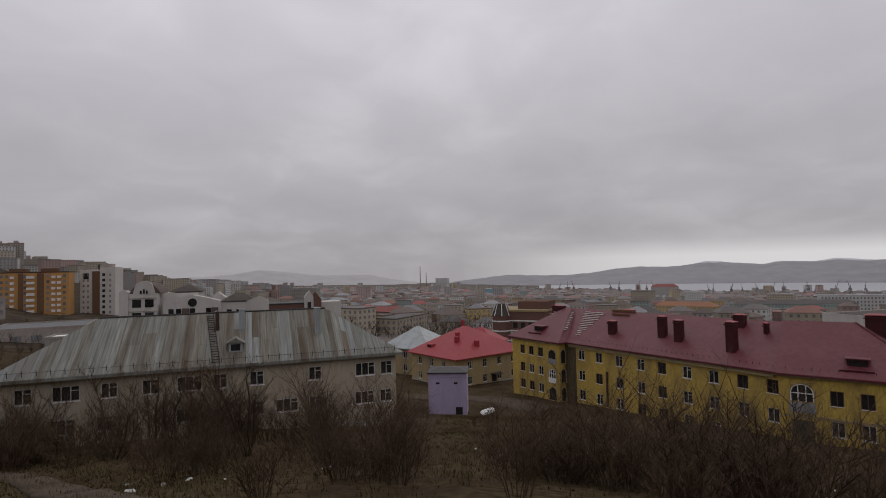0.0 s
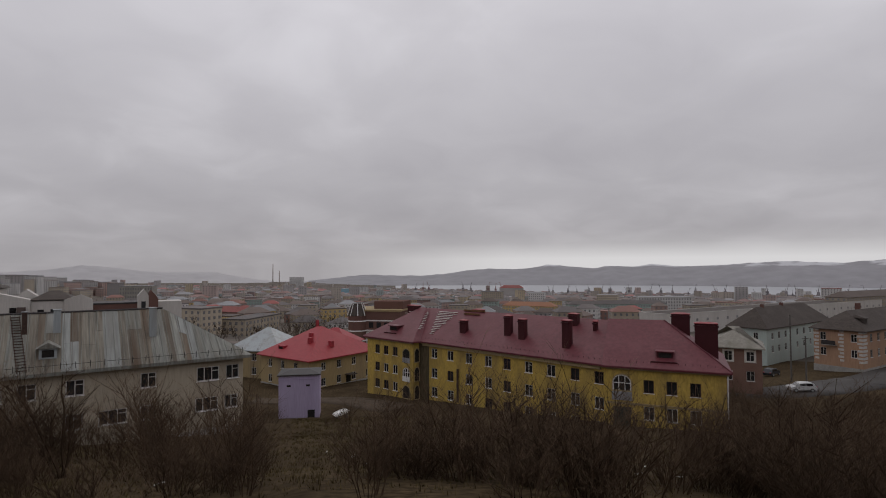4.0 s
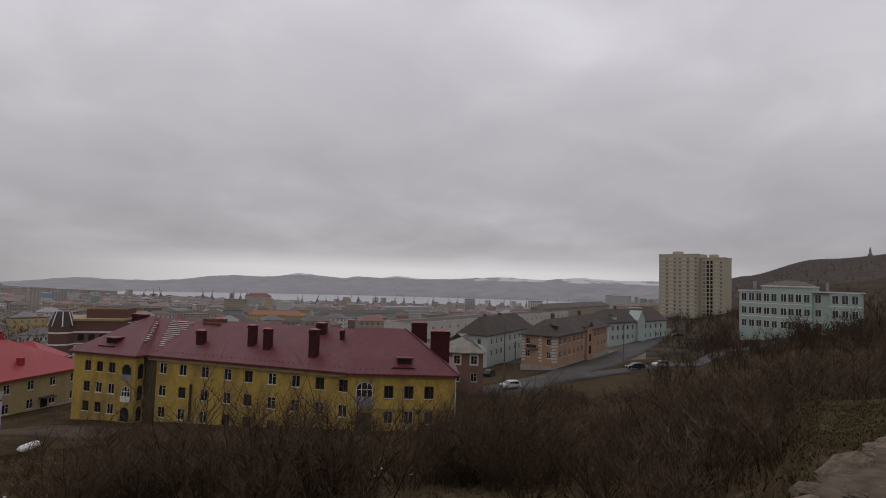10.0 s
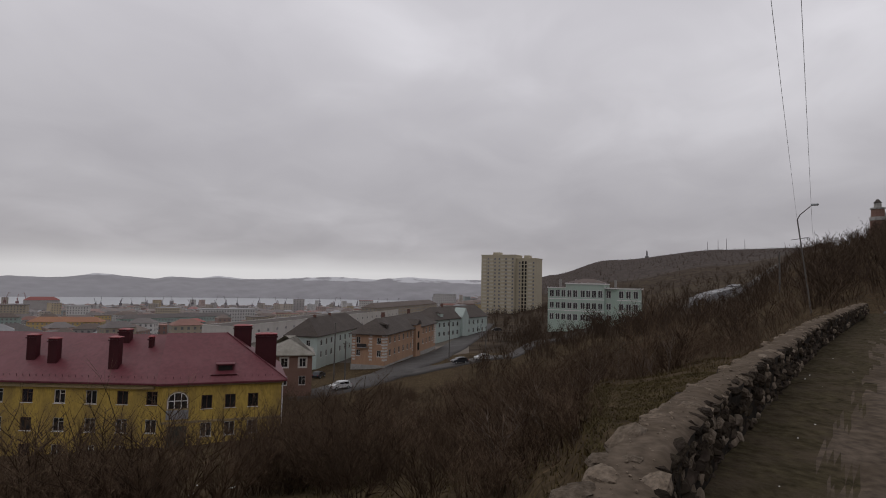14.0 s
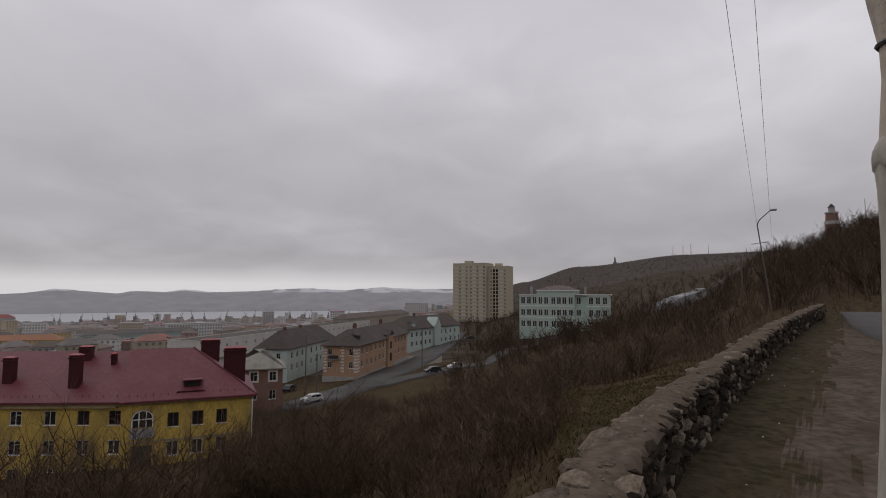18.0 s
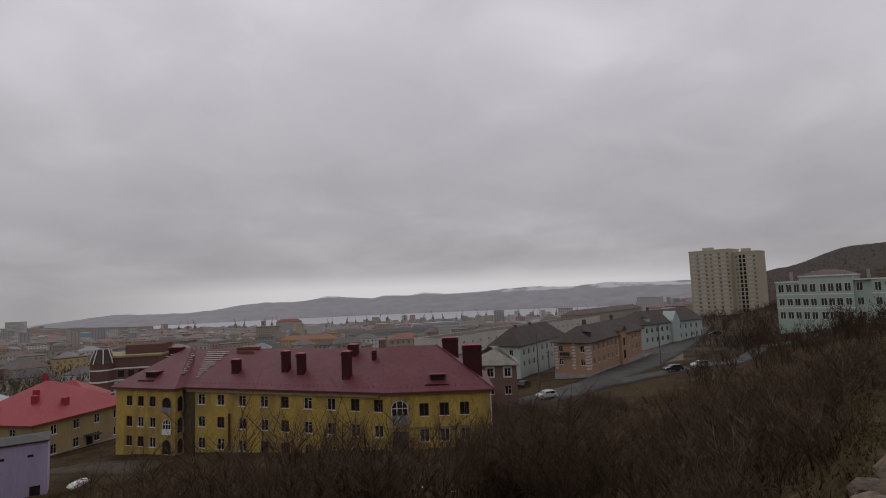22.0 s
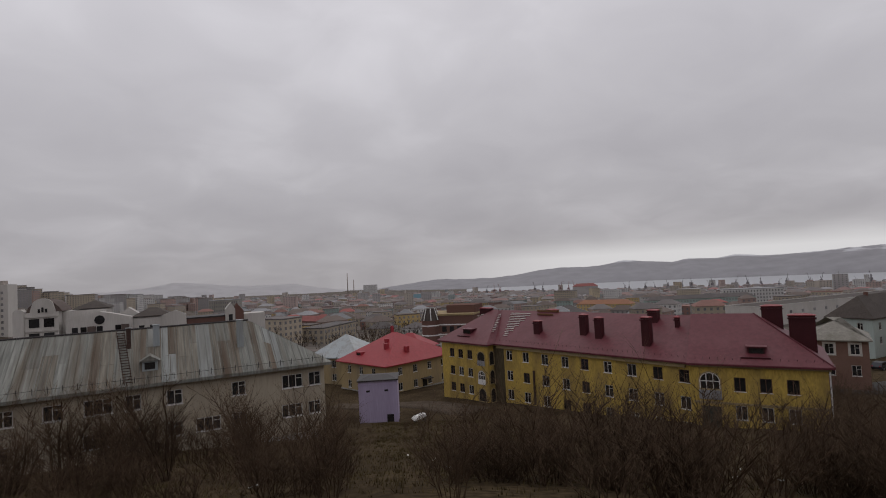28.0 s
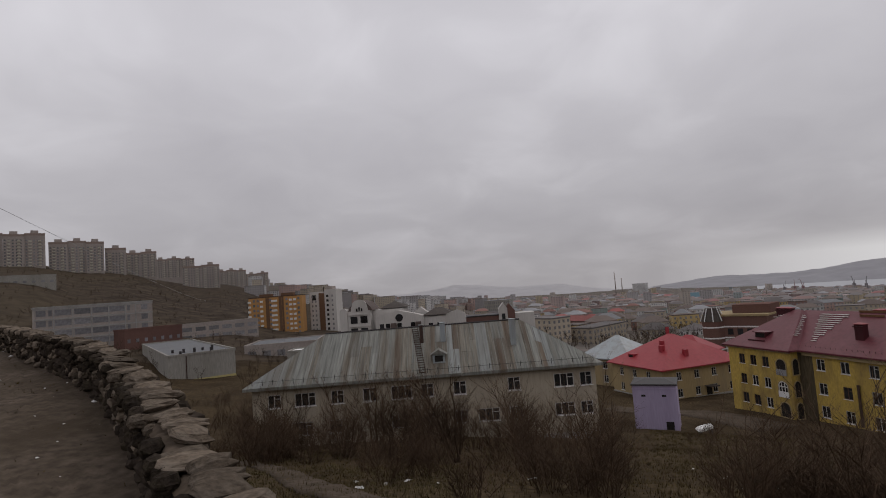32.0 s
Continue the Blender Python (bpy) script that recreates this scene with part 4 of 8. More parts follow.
    # place, width, depth, foot and top of each chimney; the last two stand on the end bay
    chims = [(2.5, 5.6, 2.6, 0.9, 13.4, 15.4), (17.3, 2.2, 1.15, 0.8, 11.4, 13.95), (25.6, 2.6, 1.05, 0.8, 11.8, 15.1), (28.4, 2.2, 1.05, 0.8, 11.5, 14.8), (35.9, 1.6, 1.1, 0.85, 11.1, 15.15), (34.75, 5.4, 1.35, 0.8, 13.3, 15.7),
             (38.4, 4.6, 0.5, 0.45, 12.8, 14.95), (16.2, 7.2, 2.0, 0.8, 13.8, 15.25), (50.5, 8.0, 2.2, 1.0, 12.6, 16.05), (53.3, 3.6, 2.5, 1.1, 10.8, 15.35)]
    for x, y, w, d, z0c, z1c in chims:
        z1c -= 0.25
        c = part("chimney", boxes((x - w / 2, x + w / 2, y - d / 2, y + d / 2, z0c, z1c)), M_MAROON_D, h, "dark red sheet-clad chimney", at=BEND if x > 45 else None)
        part("chimney_cap", hip_roof(bmesh.new(), x - w / 2 - 0.09, x + w / 2 + 0.09, y - d / 2 - 0.09, y + d / 2 + 0.09, z1c + 0.07, 0.16, w * 0.3, w * 0.3, 0.06), M_CAP, c, "bright red cap")
        part("flashing", boxes((x - w / 2 - 0.12, x + w / 2 + 0.12, y - d / 2 - 0.12, y - d / 2 - 0.003, z1c - 0.35, z1c - 0.2)), M_MAROON_D, c)
    for x, y, w, z in ((48.75, 0.75, 0.85, 11.5), (3.6, 0.0, 0.95, 11.7)):
        d = part("dormer", boxes((x - w, x + w, y - 0.35, y + 1.2, z - 0.75, z + 0.4)), M_MAROON_D, h, "low dark red dormer", at=BEND if x > 45 else None)
        part("dormer_opening", boxes((x - w + 0.15, x + w - 0.15, y - 0.365, y - 0.3, z - 0.3, z + 0.25)), M_DARK, d)
        part("dormer_roof", boxes((x - w - 0.2, x + w + 0.2, y - 0.6, y + 1.4, z + 0.403, z + 0.5)), M_MAROON, d)
        part("dormer_board", boxes((x - w - 0.7, x + w + 0.5, y - 1.1, y - 0.95, z - 0.8, z - 0.62)), M_MAROON_D, d)
    # bare battens where sheets are missing: on the main slope and on the wing's
    for i in range(14):
        y, f = 1.1 + i * 0.36, i / 13
        z = zr(y) + 0.05
        part("batten", boxes((10.9 - 2.6 * f + 0.2 * (i % 2), 11.7 + 1.3 * f - 0.25 * (i % 3), y - 0.125, y + 0.125, z - 0.03, z + 0.03)), M_BATTEN, roof)
    for i in range(11):
        y, f = 0.8 + i * 0.42, i / 10
        z = wh + (rh + 0.1) * (y + 2.3) / 8.75 + 0.07
        part("batten", boxes((7.3 - 4.6 * f, 9.0 - 2.5 * f + 0.25 * (i % 2), y - 0.125, y + 0.125, z - 0.03, z + 0.03)), M_BATTEN, roof)
    for i in range(4):
        y = 4.4 + i * 0.42
        z = wh + (rh + 0.1) * (y + 2.3) / 8.75 + 0.07
        part("batten", boxes((1.4 + 0.5 * i, 3.6 + 0.15 * i, y - 0.08, y + 0.08, z - 0.03, z + 0.03)), M_BATTEN, roof)
    bm = bmesh.new()
    tube(bm, (x2 + ev, -1.15, wh + 0.06), (x2 + ev - 7.1, depth / 2 - 0.3, wh + rh + 0.3), 0.07, 0.07, 6, True)
    part("hip_cap", bm, M_MAROON, end_roof, "rolled sheet cap on the hip")
    # bare ridge boards beside the missing sheets
    for x0, xe, y in ((14.4, 17.6, 5.6), (13.8, 18.2, 6.3)):
        part("ridge_board", boxes((x0, xe, y - 0.08, y + 0.08, zr(y) + 0.02, zr(y) + 0.3)), M_BOARD, roof, "bare brown ridge board")
    # snow guards: short posts near the eave
    for i in range(43):
        x = w1 + 1.2 + i * 0.74
        bm = bmesh.new()
        tube(bm, (x, 0.05, wh + slope * 0.65 - 0.1), (x, 0.0, wh + slope * 0.65 + 0.24), 0.025, 0.025, 4, True)
        part("snow_guard_post", bm, M_MAROON_D, roof)
    for i in range(17):
        x = x1 + 0.3 + i * 0.76
        bm = bmesh.new()
        tube(bm, (x, -0.5, wh + slope * 0.65 - 0.1), (x, -0.55, wh + slope * 0.65 + 0.24), 0.025, 0.025, 4, True)
        part("snow_guard_post", bm, M_MAROON_D, end_roof)
    return h


ochre_house()


# ---------------------------------------------------------------- kiosk and red-roofed houses
def kiosk():
    m, length = placed(pol(-0.75, 73.0), pol(-4.75, 72.6), -17.8)
    h = thing("transformer_kiosk", m, "lilac-painted rendered transformer kiosk with a flat dark roof", "kiosk")
    bm = bmesh.new()
    shell(bm, length, 4.6, -2, 6.1, [(3.6, 4.5, 0.0, 1.6)], [(1.4, 2.4, 0.1, 2.1)])
    part("wall", bm, M_PURPLE, h)
    part("door", boxes((3.6, 4.5, 0.08, 0.13, 0, 1.6)), M_DARK, h, "dark steel door")
    part("door", boxes((length - 0.13, length - 0.08, 1.4, 2.4, 0.1, 2.1)), M_DARK, h, "dark steel door")
    part("vent_slot", boxes((1.0, 1.5, -0.02, 0.0, 4.6, 4.85)), M_DARK, h)
    part("vent_slot", boxes((3.4, 3.9, -0.02, 0.0, 4.6, 4.85)), M_DARK, h)
    part("band", boxes((-0.06, length + 0.06, -0.06, -0.002, 5.5, 5.62)), M_PURPLE, h)
    bm = bmesh.new()
    hip_roof(bm, -0.15, length + 0.15, -0.2, 4.8, 6.15, 0.3, 1.5, 1.5, 0.14)
    part("roof", bm, M_IRON, h, "dark felt roof")
    return h


kiosk()


def red_house():
    a, b = pol(0.9, 118), pol(-3.7, 106)
    w = {"front": [(x, s, 1.1, 1.5) for x in (3, 7, 11) for s in (0.9, 3.9)], "right": [(x, s, 1.1, 1.5) for x in (3.5, 7.5, 11.5, 15.5) for s in (0.9, 3.9)]}
    h, length = house("house", "ochre two-storey house with a bright red hip roof", a, b, 18, -21.6, 6.2, M_YELLOW_DULL, M_RED, w, 5.2, (7.5, 7.5), 0.8)
    depth, rh = 18, 5.2
    roof = next(c for c in h.children if c.name.startswith("roof"))
    for x, y, zz, ww in ((8.5, 5.8, 9.0, 0.7), (10.5, 4.0, 8.4, 0.8), (6.0, 9.5, 11.2, 0.5), (13.2, 7.0, 7.6, 0.8)):
        c = part("chimney", boxes((x - ww / 2, x + ww / 2, y - ww / 2, y + ww / 2, zz - 2.5, zz + 1.4)), M_RED_D, roof, "red brick chimney")
    part("dormer", boxes((3.6, 5.4, 1.4, 3.0, 6.6, 8.0)), M_RED_D, roof, "red roof dormer")
    part("dormer_opening", boxes((3.9, 5.1, 1.38, 1.44, 7.0, 7.8)), M_DARK, roof)
    part("plinth", boxes((-0.1, length + 0.1, -0.1, depth + 0.1, -5, 0.6)), M_CONCRETE, h)
    part("entrance_canopy", boxes((length + 0.005, length + 1.6, 9.0, 11.0, 2.2, 2.35)), M_SLATE, h, "small porch canopy")
    part("entrance", boxes((length + 0.004, length + 0.06, 9.4, 10.6, 0, 2.1)), M_DARK, h)


M_YELLOW_DULL = material("render_dull_ochre", (0.35, 0.265, 0.135), 0.9, 0.14, 1.0, (0.22, 0.175, 0.125), 0.8, 0.25, True, 0.2)
M_RED_D = material("sheet_red_dark", (0.30, 0.03, 0.04), 0.6, 0.15, bump=0.1)
red_house()
house("house", "second house with a faded red hip roof", pol(-3.6, 152), pol(-7.6, 147), 10, -24.6, 6.4, M_YELLOW_DULL, M_RED, {"front": grid_windows(11, 3, (1.0, 4.0), 1.1, 1.5)}, 3.8)
house("house", "house with a pale blue-grey hip roof", pol(4.0, 128), pol(-0.8, 121), 12, -21.6, 6.0, M_YELLOW_DULL, M_VENT, {"front": grid_windows(13, 3, (0.9, 3.8), 1.1, 1.5)}, 4.4)
# ---------------------------------------------------------------- houses along the street
M_QUOIN = material("quoin_white", (0.55, 0.52, 0.48), 0.9, 0.1, 1.0, (0.4, 0.37, 0.33), 0.5, 0.8, bump=0.2)


def salmon_house():
    a, b = pol(-55.0, 139), pol(-60.2, 185)
    sills = (1.1, 4.3)
    w = {"front": [(x, s, 1.1, 1.6) for x in (3.8, 7.4, 11.0, 14.6, 18.2, 21.4, 30.2, 33.8, 37.4, 41.0, 44.6) for s in sills],
         "left": [(x, s, 1.1, 1.6) for x in (1.8, 7.4) for s in sills]}
    h, length = house("apartment_house", "derelict salmon two-storey house with white quoins and brown hip roof", a, b, 9, -18.0, 6.7, M_PINK, M_SLATE, w, 3.7, (None, None), 0.7)
    for x0 in (0.0, length - 1.0, 23.6, 27.2):
        for i in range(9):
            part("quoin", boxes((x0 - 0.07 - (0.9 if x0 > 20 else 0), x0 + (1.9 if i % 2 else 1.6), -0.07, 0.02, 0.1 + i * 0.75, 0.58 + i * 0.75)), M_QUOIN, h)
    for y0 in (-0.02, 8.0, 3.4):
        for i in range(9):
            part("quoin", boxes((-0.07, 0.02, y0, y0 + (1.0 if i % 2 else 0.75), 0.1 + i * 0.75, 0.55 + i * 0.75)), M_QUOIN, h)
    part("plinth", boxes((-0.1, length + 0.1, -0.1, 9.1, -5, -1.0)), M_CONCRETE, h, "crumbling pale plinth")
    # central gabled bay
    bm = boxes((23.6, 28.2, -0.9, 0.0, -4, 7.6))
    bay = part("entrance_bay", bm, M_PINK, h, "projecting gabled stair bay")
    bm = bmesh.new()
    f = [bm.verts.new(p) for p in ((23.2, -1.2, 7.62), (28.6, -1.2, 7.62), (25.9, -1.2, 9.2))]
    g = [bm.verts.new((v.co.x, 4.5, v.co.z)) for v in f]
    bm.faces.new(f)
    bm.faces.new(g[::-1])
    for i in range(3):
        j = (i + 1) % 3
        bm.faces.new((f[j], f[i], g[i], g[j]))
    part("bay_roof", bm, M_SLATE, h)
    part("entrance", boxes((25.1, 26.7, -0.96, -0.902, 0, 2.3)), M_DARK, bay)
    part("stair_window", boxes((25.2, 26.6, -0.96, -0.902, 3.6, 5.6)), M_DARK, bay)
    part("balcony", boxes((-0.9, -0.005, 4.6, 7.2, 3.3, 3.45)), M_CONCRETE, h, "small concrete balcony")
    part("balcony_rail", boxes((-0.9, -0.84, 4.6, 7.2, 3.455, 4.3)), M_IRON, h)
    part("chimney", boxes((12, 12.8, 5, 5.8, 9.0, 11.6)), M_BRICK, h)
    part("chimney", boxes((35, 35.8, 5, 5.8, 9.0, 11.6)), M_BRICK, h)
    part("dormer", boxes((3.4, 5.0, 1.0, 4.0, 7.4, 9.0)), M_SLATE, h)
    part("dormer_roof", hip_roof(bmesh.new(), 3.1, 5.3, 0.7, 4.2, 9.05, 0.6, 0.5, 0.5, 0.08), M_SLATE, h)


salmon_house()
h, n = house("house", "pale green two-storey house with dark hip roof", pol(-48.1, 150), pol(-52.7, 185), 9, -19.9, 7.0, M_MINT, M_SLATE,
             {"front": [(x, s, 1.1, 1.6) for x in (3, 6.6, 10.2, 17, 21, 25, 29) for s in (1.2, 4.3)], "left": [(x, s, 1.1, 1.6) for x in (2.2, 6.5) for s in (1.2, 4.3)]}, 4.6)
part("chimney", boxes((8, 8.7, 4.2, 4.9, 9.5, 12.2)), M_BRICK, h)
part("chimney", boxes((19, 19.7, 4.2, 4.9, 9.5, 12.2)), M_BRICK, h)


def brick_house():
    a, b = pol(-43.2, 103), pol(-47.7, 103)
    w = {"front": [(x, s, 1.2, 1.6) for x in (3.2, 6.4) for s in (1.4, 4.6)], "right": [(4.5, 4.6, 1.2, 1.6)]}
    h, length = house("house", "small red-brown plastered house with a worn tin roof", a, b, 10, -18.3, 6.8, M_BRICKPINK, M_TIN_OLD, w, 3.0, (None, None), 0.5)
    for x in (3.2, 6.4):
        part("window_surround", plate(bmesh.new(), [x - 0.85, x - 0.6, x + 0.6, x + 0.85], [4.4, 4.6, 6.2, 6.45], {(1, 1)}, -0.06, -0.003), M_QUOIN, h)


M_BRICKPINK = material("plaster_brick_pink", (0.20, 0.12, 0.095), 0.9, 0.12, 1.0, (0.16, 0.09, 0.07), 0.6, 0.5, bump=0.2)
M_TIN_OLD = material("old_tin_roof", (0.23, 0.215, 0.185), 0.7, 0.15, 0.6, (0.13, 0.12, 0.09), 0.7, 0.5, True, 0.1)
brick_house()


def mint_gabled():
    a, b = pol(-60.2, 208), pol(-65.6, 245)
    w = {"front": [(x, s, 1.2, 1.7) for x in (3, 6.4, 9.8, 13.2, 16.6, 26, 30, 34, 38) for s in (1.0, 4.4)], "left": [(x, s, 1.2, 1.7) for x in (3, 6.5, 10) for s in (1.0, 4.4)]}
    h, length = house("house", "pale mint two-storey house with gables and dark roof", a, b, 13, -19.4, 7.4, M_MINT, M_SLATE, w, 4.6, (None, 0.0), 0.5)
    bm = bmesh.new()
    f = [bm.verts.new(p) for p in ((19, -1.0, -4), (24, -1.0, -4), (24, -1.0, 8.0), (21.5, -1.0, 11.5), (19, -1.0, 8.0))]
    g = [bm.verts.new((v.co.x, 4.0, v.co.z)) for v in f]
    bm.faces.new(f)
    for i in range(5):
        j = (i + 1) % 5
        bm.faces.new((f[j], f[i], g[i], g[j]))
    part("gable_bay", bm, M_MINT, h, "projecting gabled bay")
    part("dormer", boxes((5, 6.8, 0.8, 4, 7.6, 9.6)), M_MINT, h)
    part("dormer_roof", hip_roof(bmesh.new(), 4.7, 7.1, 0.6, 4.2, 9.65, 0.8, 0.6, 0.6, 0.08), M_SLATE, h)
    part("chimney", boxes((14, 14.8, 6, 6.8, 10, 13.2)), M_BRICK, h)


mint_gabled()

# ---------------------------------------------------------------- larger blocks


def window_band(rows, mat, name, parent, label=""):
    """Many small windows of one wall too far off to pick apart: shallow boxes in one mesh. rows: (o, u, n, [(x, z, w, h)])"""
    verts, faces = [], []
    for o, u, n, wins in rows:
        o, u, n = Vector(o), Vector(u), Vector(n)
        for x, z, w, h in wins:
            k = len(verts)
            base = o + u * x + Vector((0, 0, z))
            for d in (0.0, 0.05):
                for sx, sz in ((-w / 2, 0), (w / 2, 0), (w / 2, h), (-w / 2, h)):
                    verts.append(tuple(base + u * sx + Vector((0, 0, sz)) + n * d))
            faces += [(k + 4, k + 5, k + 6, k + 7), (k, k + 1, k + 5, k + 4), (k + 1, k + 2, k + 6, k + 5), (k + 2, k + 3, k + 7, k + 6), (k + 3, k, k + 4, k + 7)]
    me = bpy.data.meshes.new(name)
    me.from_pydata(verts, [], faces)
    me.materials.append(mat)
    ob = part(name, me, None, parent, label)
    ob["kind"] = "stuff"
    return ob


FAR_WIN = {}


def far_window(w, h, mat=None):
    key = (w, h, mat.name if mat else "")
    if key not in FAR_WIN:
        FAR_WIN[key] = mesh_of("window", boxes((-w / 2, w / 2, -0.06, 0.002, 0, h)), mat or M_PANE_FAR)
    return FAR_WIN[key]


def place_windows(parent, o, u, wins, mat=None, name="window"):
    ang = math.degrees(math.atan2(u[1], u[0]))
    for x, z, w, h in wins:
        p = Vector(o) + Vector(u) * x
        part(name, far_window(w, h, mat), None, parent, at=pose(p.x, p.y, z, 0, 0, ang))


M_BALC = material("balcony_pale", (0.50, 0.465, 0.38), 0.9, 0.06, 0.5, bump=0)


def beige_tower():
    m, length = placed(pol(-64.9, 462), pol(-68.3, 450), -24)
    t = thing("apartment_tower", m, "beige sixteen-storey apartment tower with balcony columns", "tower block")
    H = 50.2
    part("wall", boxes((0, length, 0, 18, -8, H)), M_BEIGE, t)
    L2 = length + 17
    part("wall", boxes((length + 0.02, L2, 5.0, 20, -8, H - 2.6)), M_BEIGE, t)
    part("parapet", boxes((-0.2, length + 0.2, -0.2, 18.2, H + 0.003, H + 0.7)), M_BEIGE, t)
    part("parapet", boxes((length + 0.25, L2 + 0.2, 4.8, 20.2, H - 2.597, H - 2.0)), M_BEIGE, t)
    part("lift_house", boxes((8, 14, 6, 12, H + 0.71, H + 3.0)), M_BEIGE, t)
    part("lift_house", boxes((length + 5, length + 10, 9, 14, H - 1.99, H + 0.4)), M_BEIGE, t)
    for k in range(16):
        z = 1.6 + k * 3.0
        place_windows(t, (0, 0, 0), (1, 0, 0), [(x, z, 1.5, 1.5) for x in (6.5, 12.6, 16.5, 22.5, 28.4) if x < length])
        for x in (3.2, 9.6, 19.8, 25.6):
            if x < length - 2:
                part("balcony", BALC_MESH, None, t, at=pose(x, 0, z - 0.5))
        if k < 15:
            place_windows(t, (0, 5.0, 0), (1, 0, 0), [(x, z, 1.4, 1.5) for x in (length + 3, length + 15.0)])
            # loggias are shallow dark boxes; the colour stands for their inner shade
            place_windows(t, (0, 5.0, 0), (1, 0, 0), [(x, z - 0.3, 1.6, 2.3) for x in (length + 5.6, length + 8.2)], M_DARK, "loggia")
            part("balcony", BALC_MESH, None, t, at=pose(length + 12, 5.0, z - 0.5))
    return t


BALC_MESH = mesh_of("balcony", boxes((-1.6, 1.6, -0.5, -0.01, 0, 1.25)), M_BALC)
beige_tower()


def green_school():
    m, length = placed(pol(-71.8, 198), pol(-80.7, 194), -10.6)
    t = thing("school", m, "sea-green three-storey school with pale trim and brown roof", "school")
    H = 11.8
    part("wall", boxes((0, length, 0, 15, -8, H)), M_TEAL, t)
    part("centre_bay", boxes((6.5, 19.5, -1.2, 15, H + 0.003, H + 1.5), (6.5, 19.5, -1.2, -0.003, -8, H)), M_TEAL, t)
    part("end_bay", boxes((length - 7, length + 0.4, -0.8, -0.004, -8, H + 0.1)), M_TEAL, t)
    for z in (4.0, 8.0):
        part("band_course", boxes((0.01, 6.45, -0.12, -0.003, z, z + 0.3)), M_WHITE, t)
        part("band_course", boxes((6.45, 19.55, -1.32, -1.203, z, z + 0.3)), M_WHITE, t)
        part("band_course", boxes((length - 7.05, length + 0.45, -0.92, -0.803, z, z + 0.3)), M_WHITE, t)
    part("cornice", boxes((-0.2, 6.45, -0.35, 15.2, H + 0.006, H + 0.4)), M_WHITE, t)
    part("cornice", boxes((6.3, 19.7, -1.55, 15.2, H + 1.503, H + 1.95)), M_WHITE, t)
    part("cornice", boxes((19.55, length + 0.6, -1.1, 15.2, H + 0.106, H + 0.5)), M_WHITE, t)
    part("roof", hip_roof(bmesh.new(), 6.4, 19.6, -1.3, 15, H + 2.05, 1.6, 5, 5, 0.08), M_ROOFBROWN, t, "worn red-brown roof")
    part("flat_roof", boxes((0, 6.4, 0, 15, H + 0.404, H + 0.5)), M_ROOFBROWN, t)
    part("flat_roof", boxes((19.7, length, 0, 15, H + 0.504, H + 0.6)), M_ROOFBROWN, t)
    for x in (3.2, 9.0, 16.5, 22.5):
        part("chimney", boxes((x - 0.4, x + 0.4, 6, 6.8, H + 0.3, H + 3.2)), M_CONCRETE, t)
    for z in (0.9, 4.9, 8.9):
        hh = 2.3 if z > 8 else 2.0
        for y, xs in ((0, (1.4, 3.5, 5.5, 20.8)), (-1.2, (7.8, 9.8, 12.3, 14.2, 16.1, 18.2)), (-0.8, (length - 5.7, length - 3.4, length - 1.1))):
            for x in xs:
                place_windows(t, (0, y, 0), (1, 0, 0), [(x, z - 0.1, 1.5, hh + 0.2)], M_WHITE, "window_surround")
                for dx in (-0.36, 0.36):
                    place_windows(t, (0, y - 0.03, 0), (1, 0, 0), [(x + dx, z, 0.62, hh)], M_PANE_MID, "pane")


M_ROOFBROWN = material("roof_redbrown", (0.10, 0.075, 0.066), 0.85, 0.15, 0.5, (0.14, 0.105, 0.09), 0.5, 0.2, bump=0.1)
green_school()


def grey_school():
    m, length = placed(pol(54.2, 222), pol(45.4, 226), -8.5)
    t = thing("school", m, "long grey four-storey concrete school with ribbon windows", "school")
    H = 14.2
    part("wall", boxes((0, length, 0, 12, -6, H)), M_PANEL, t)
    part("parapet", boxes((-0.2, length + 0.2, -0.2, 12.2, H + 0.003, H + 0.5)), M_CONCRETE, t)
    for k in range(4):
        z = 1.4 + k * 3.4
        place_windows(t, (0, 0, 0), (1, 0, 0), [(x, z, 4.6, 1.9) for x in (7.8, 13.2, 18.4, 23.4)], M_PANE_FAR)
        place_windows(t, (0, 0, 0), (1, 0, 0), [(x, z, w, 1.9) for x, w in ((1.8, 2.6), (4.3, 1.0), (27.0, 0.9), (32.0, 2.0))], M_PANE_FAR)
        part("band_course", boxes((-0.06, length + 0.06, -0.14, -0.003, z + 2.05, z + 2.5)), M_CONCRETE, t)
    for x in (5.2, 10.5, 15.8, 20.9, 25.9, 29.2):
        part("pier", boxes((x - 0.18, x + 0.18, -0.22, -0.004, -6, H - 0.1)), M_CONCRETE, t)
    return t


grey_school()


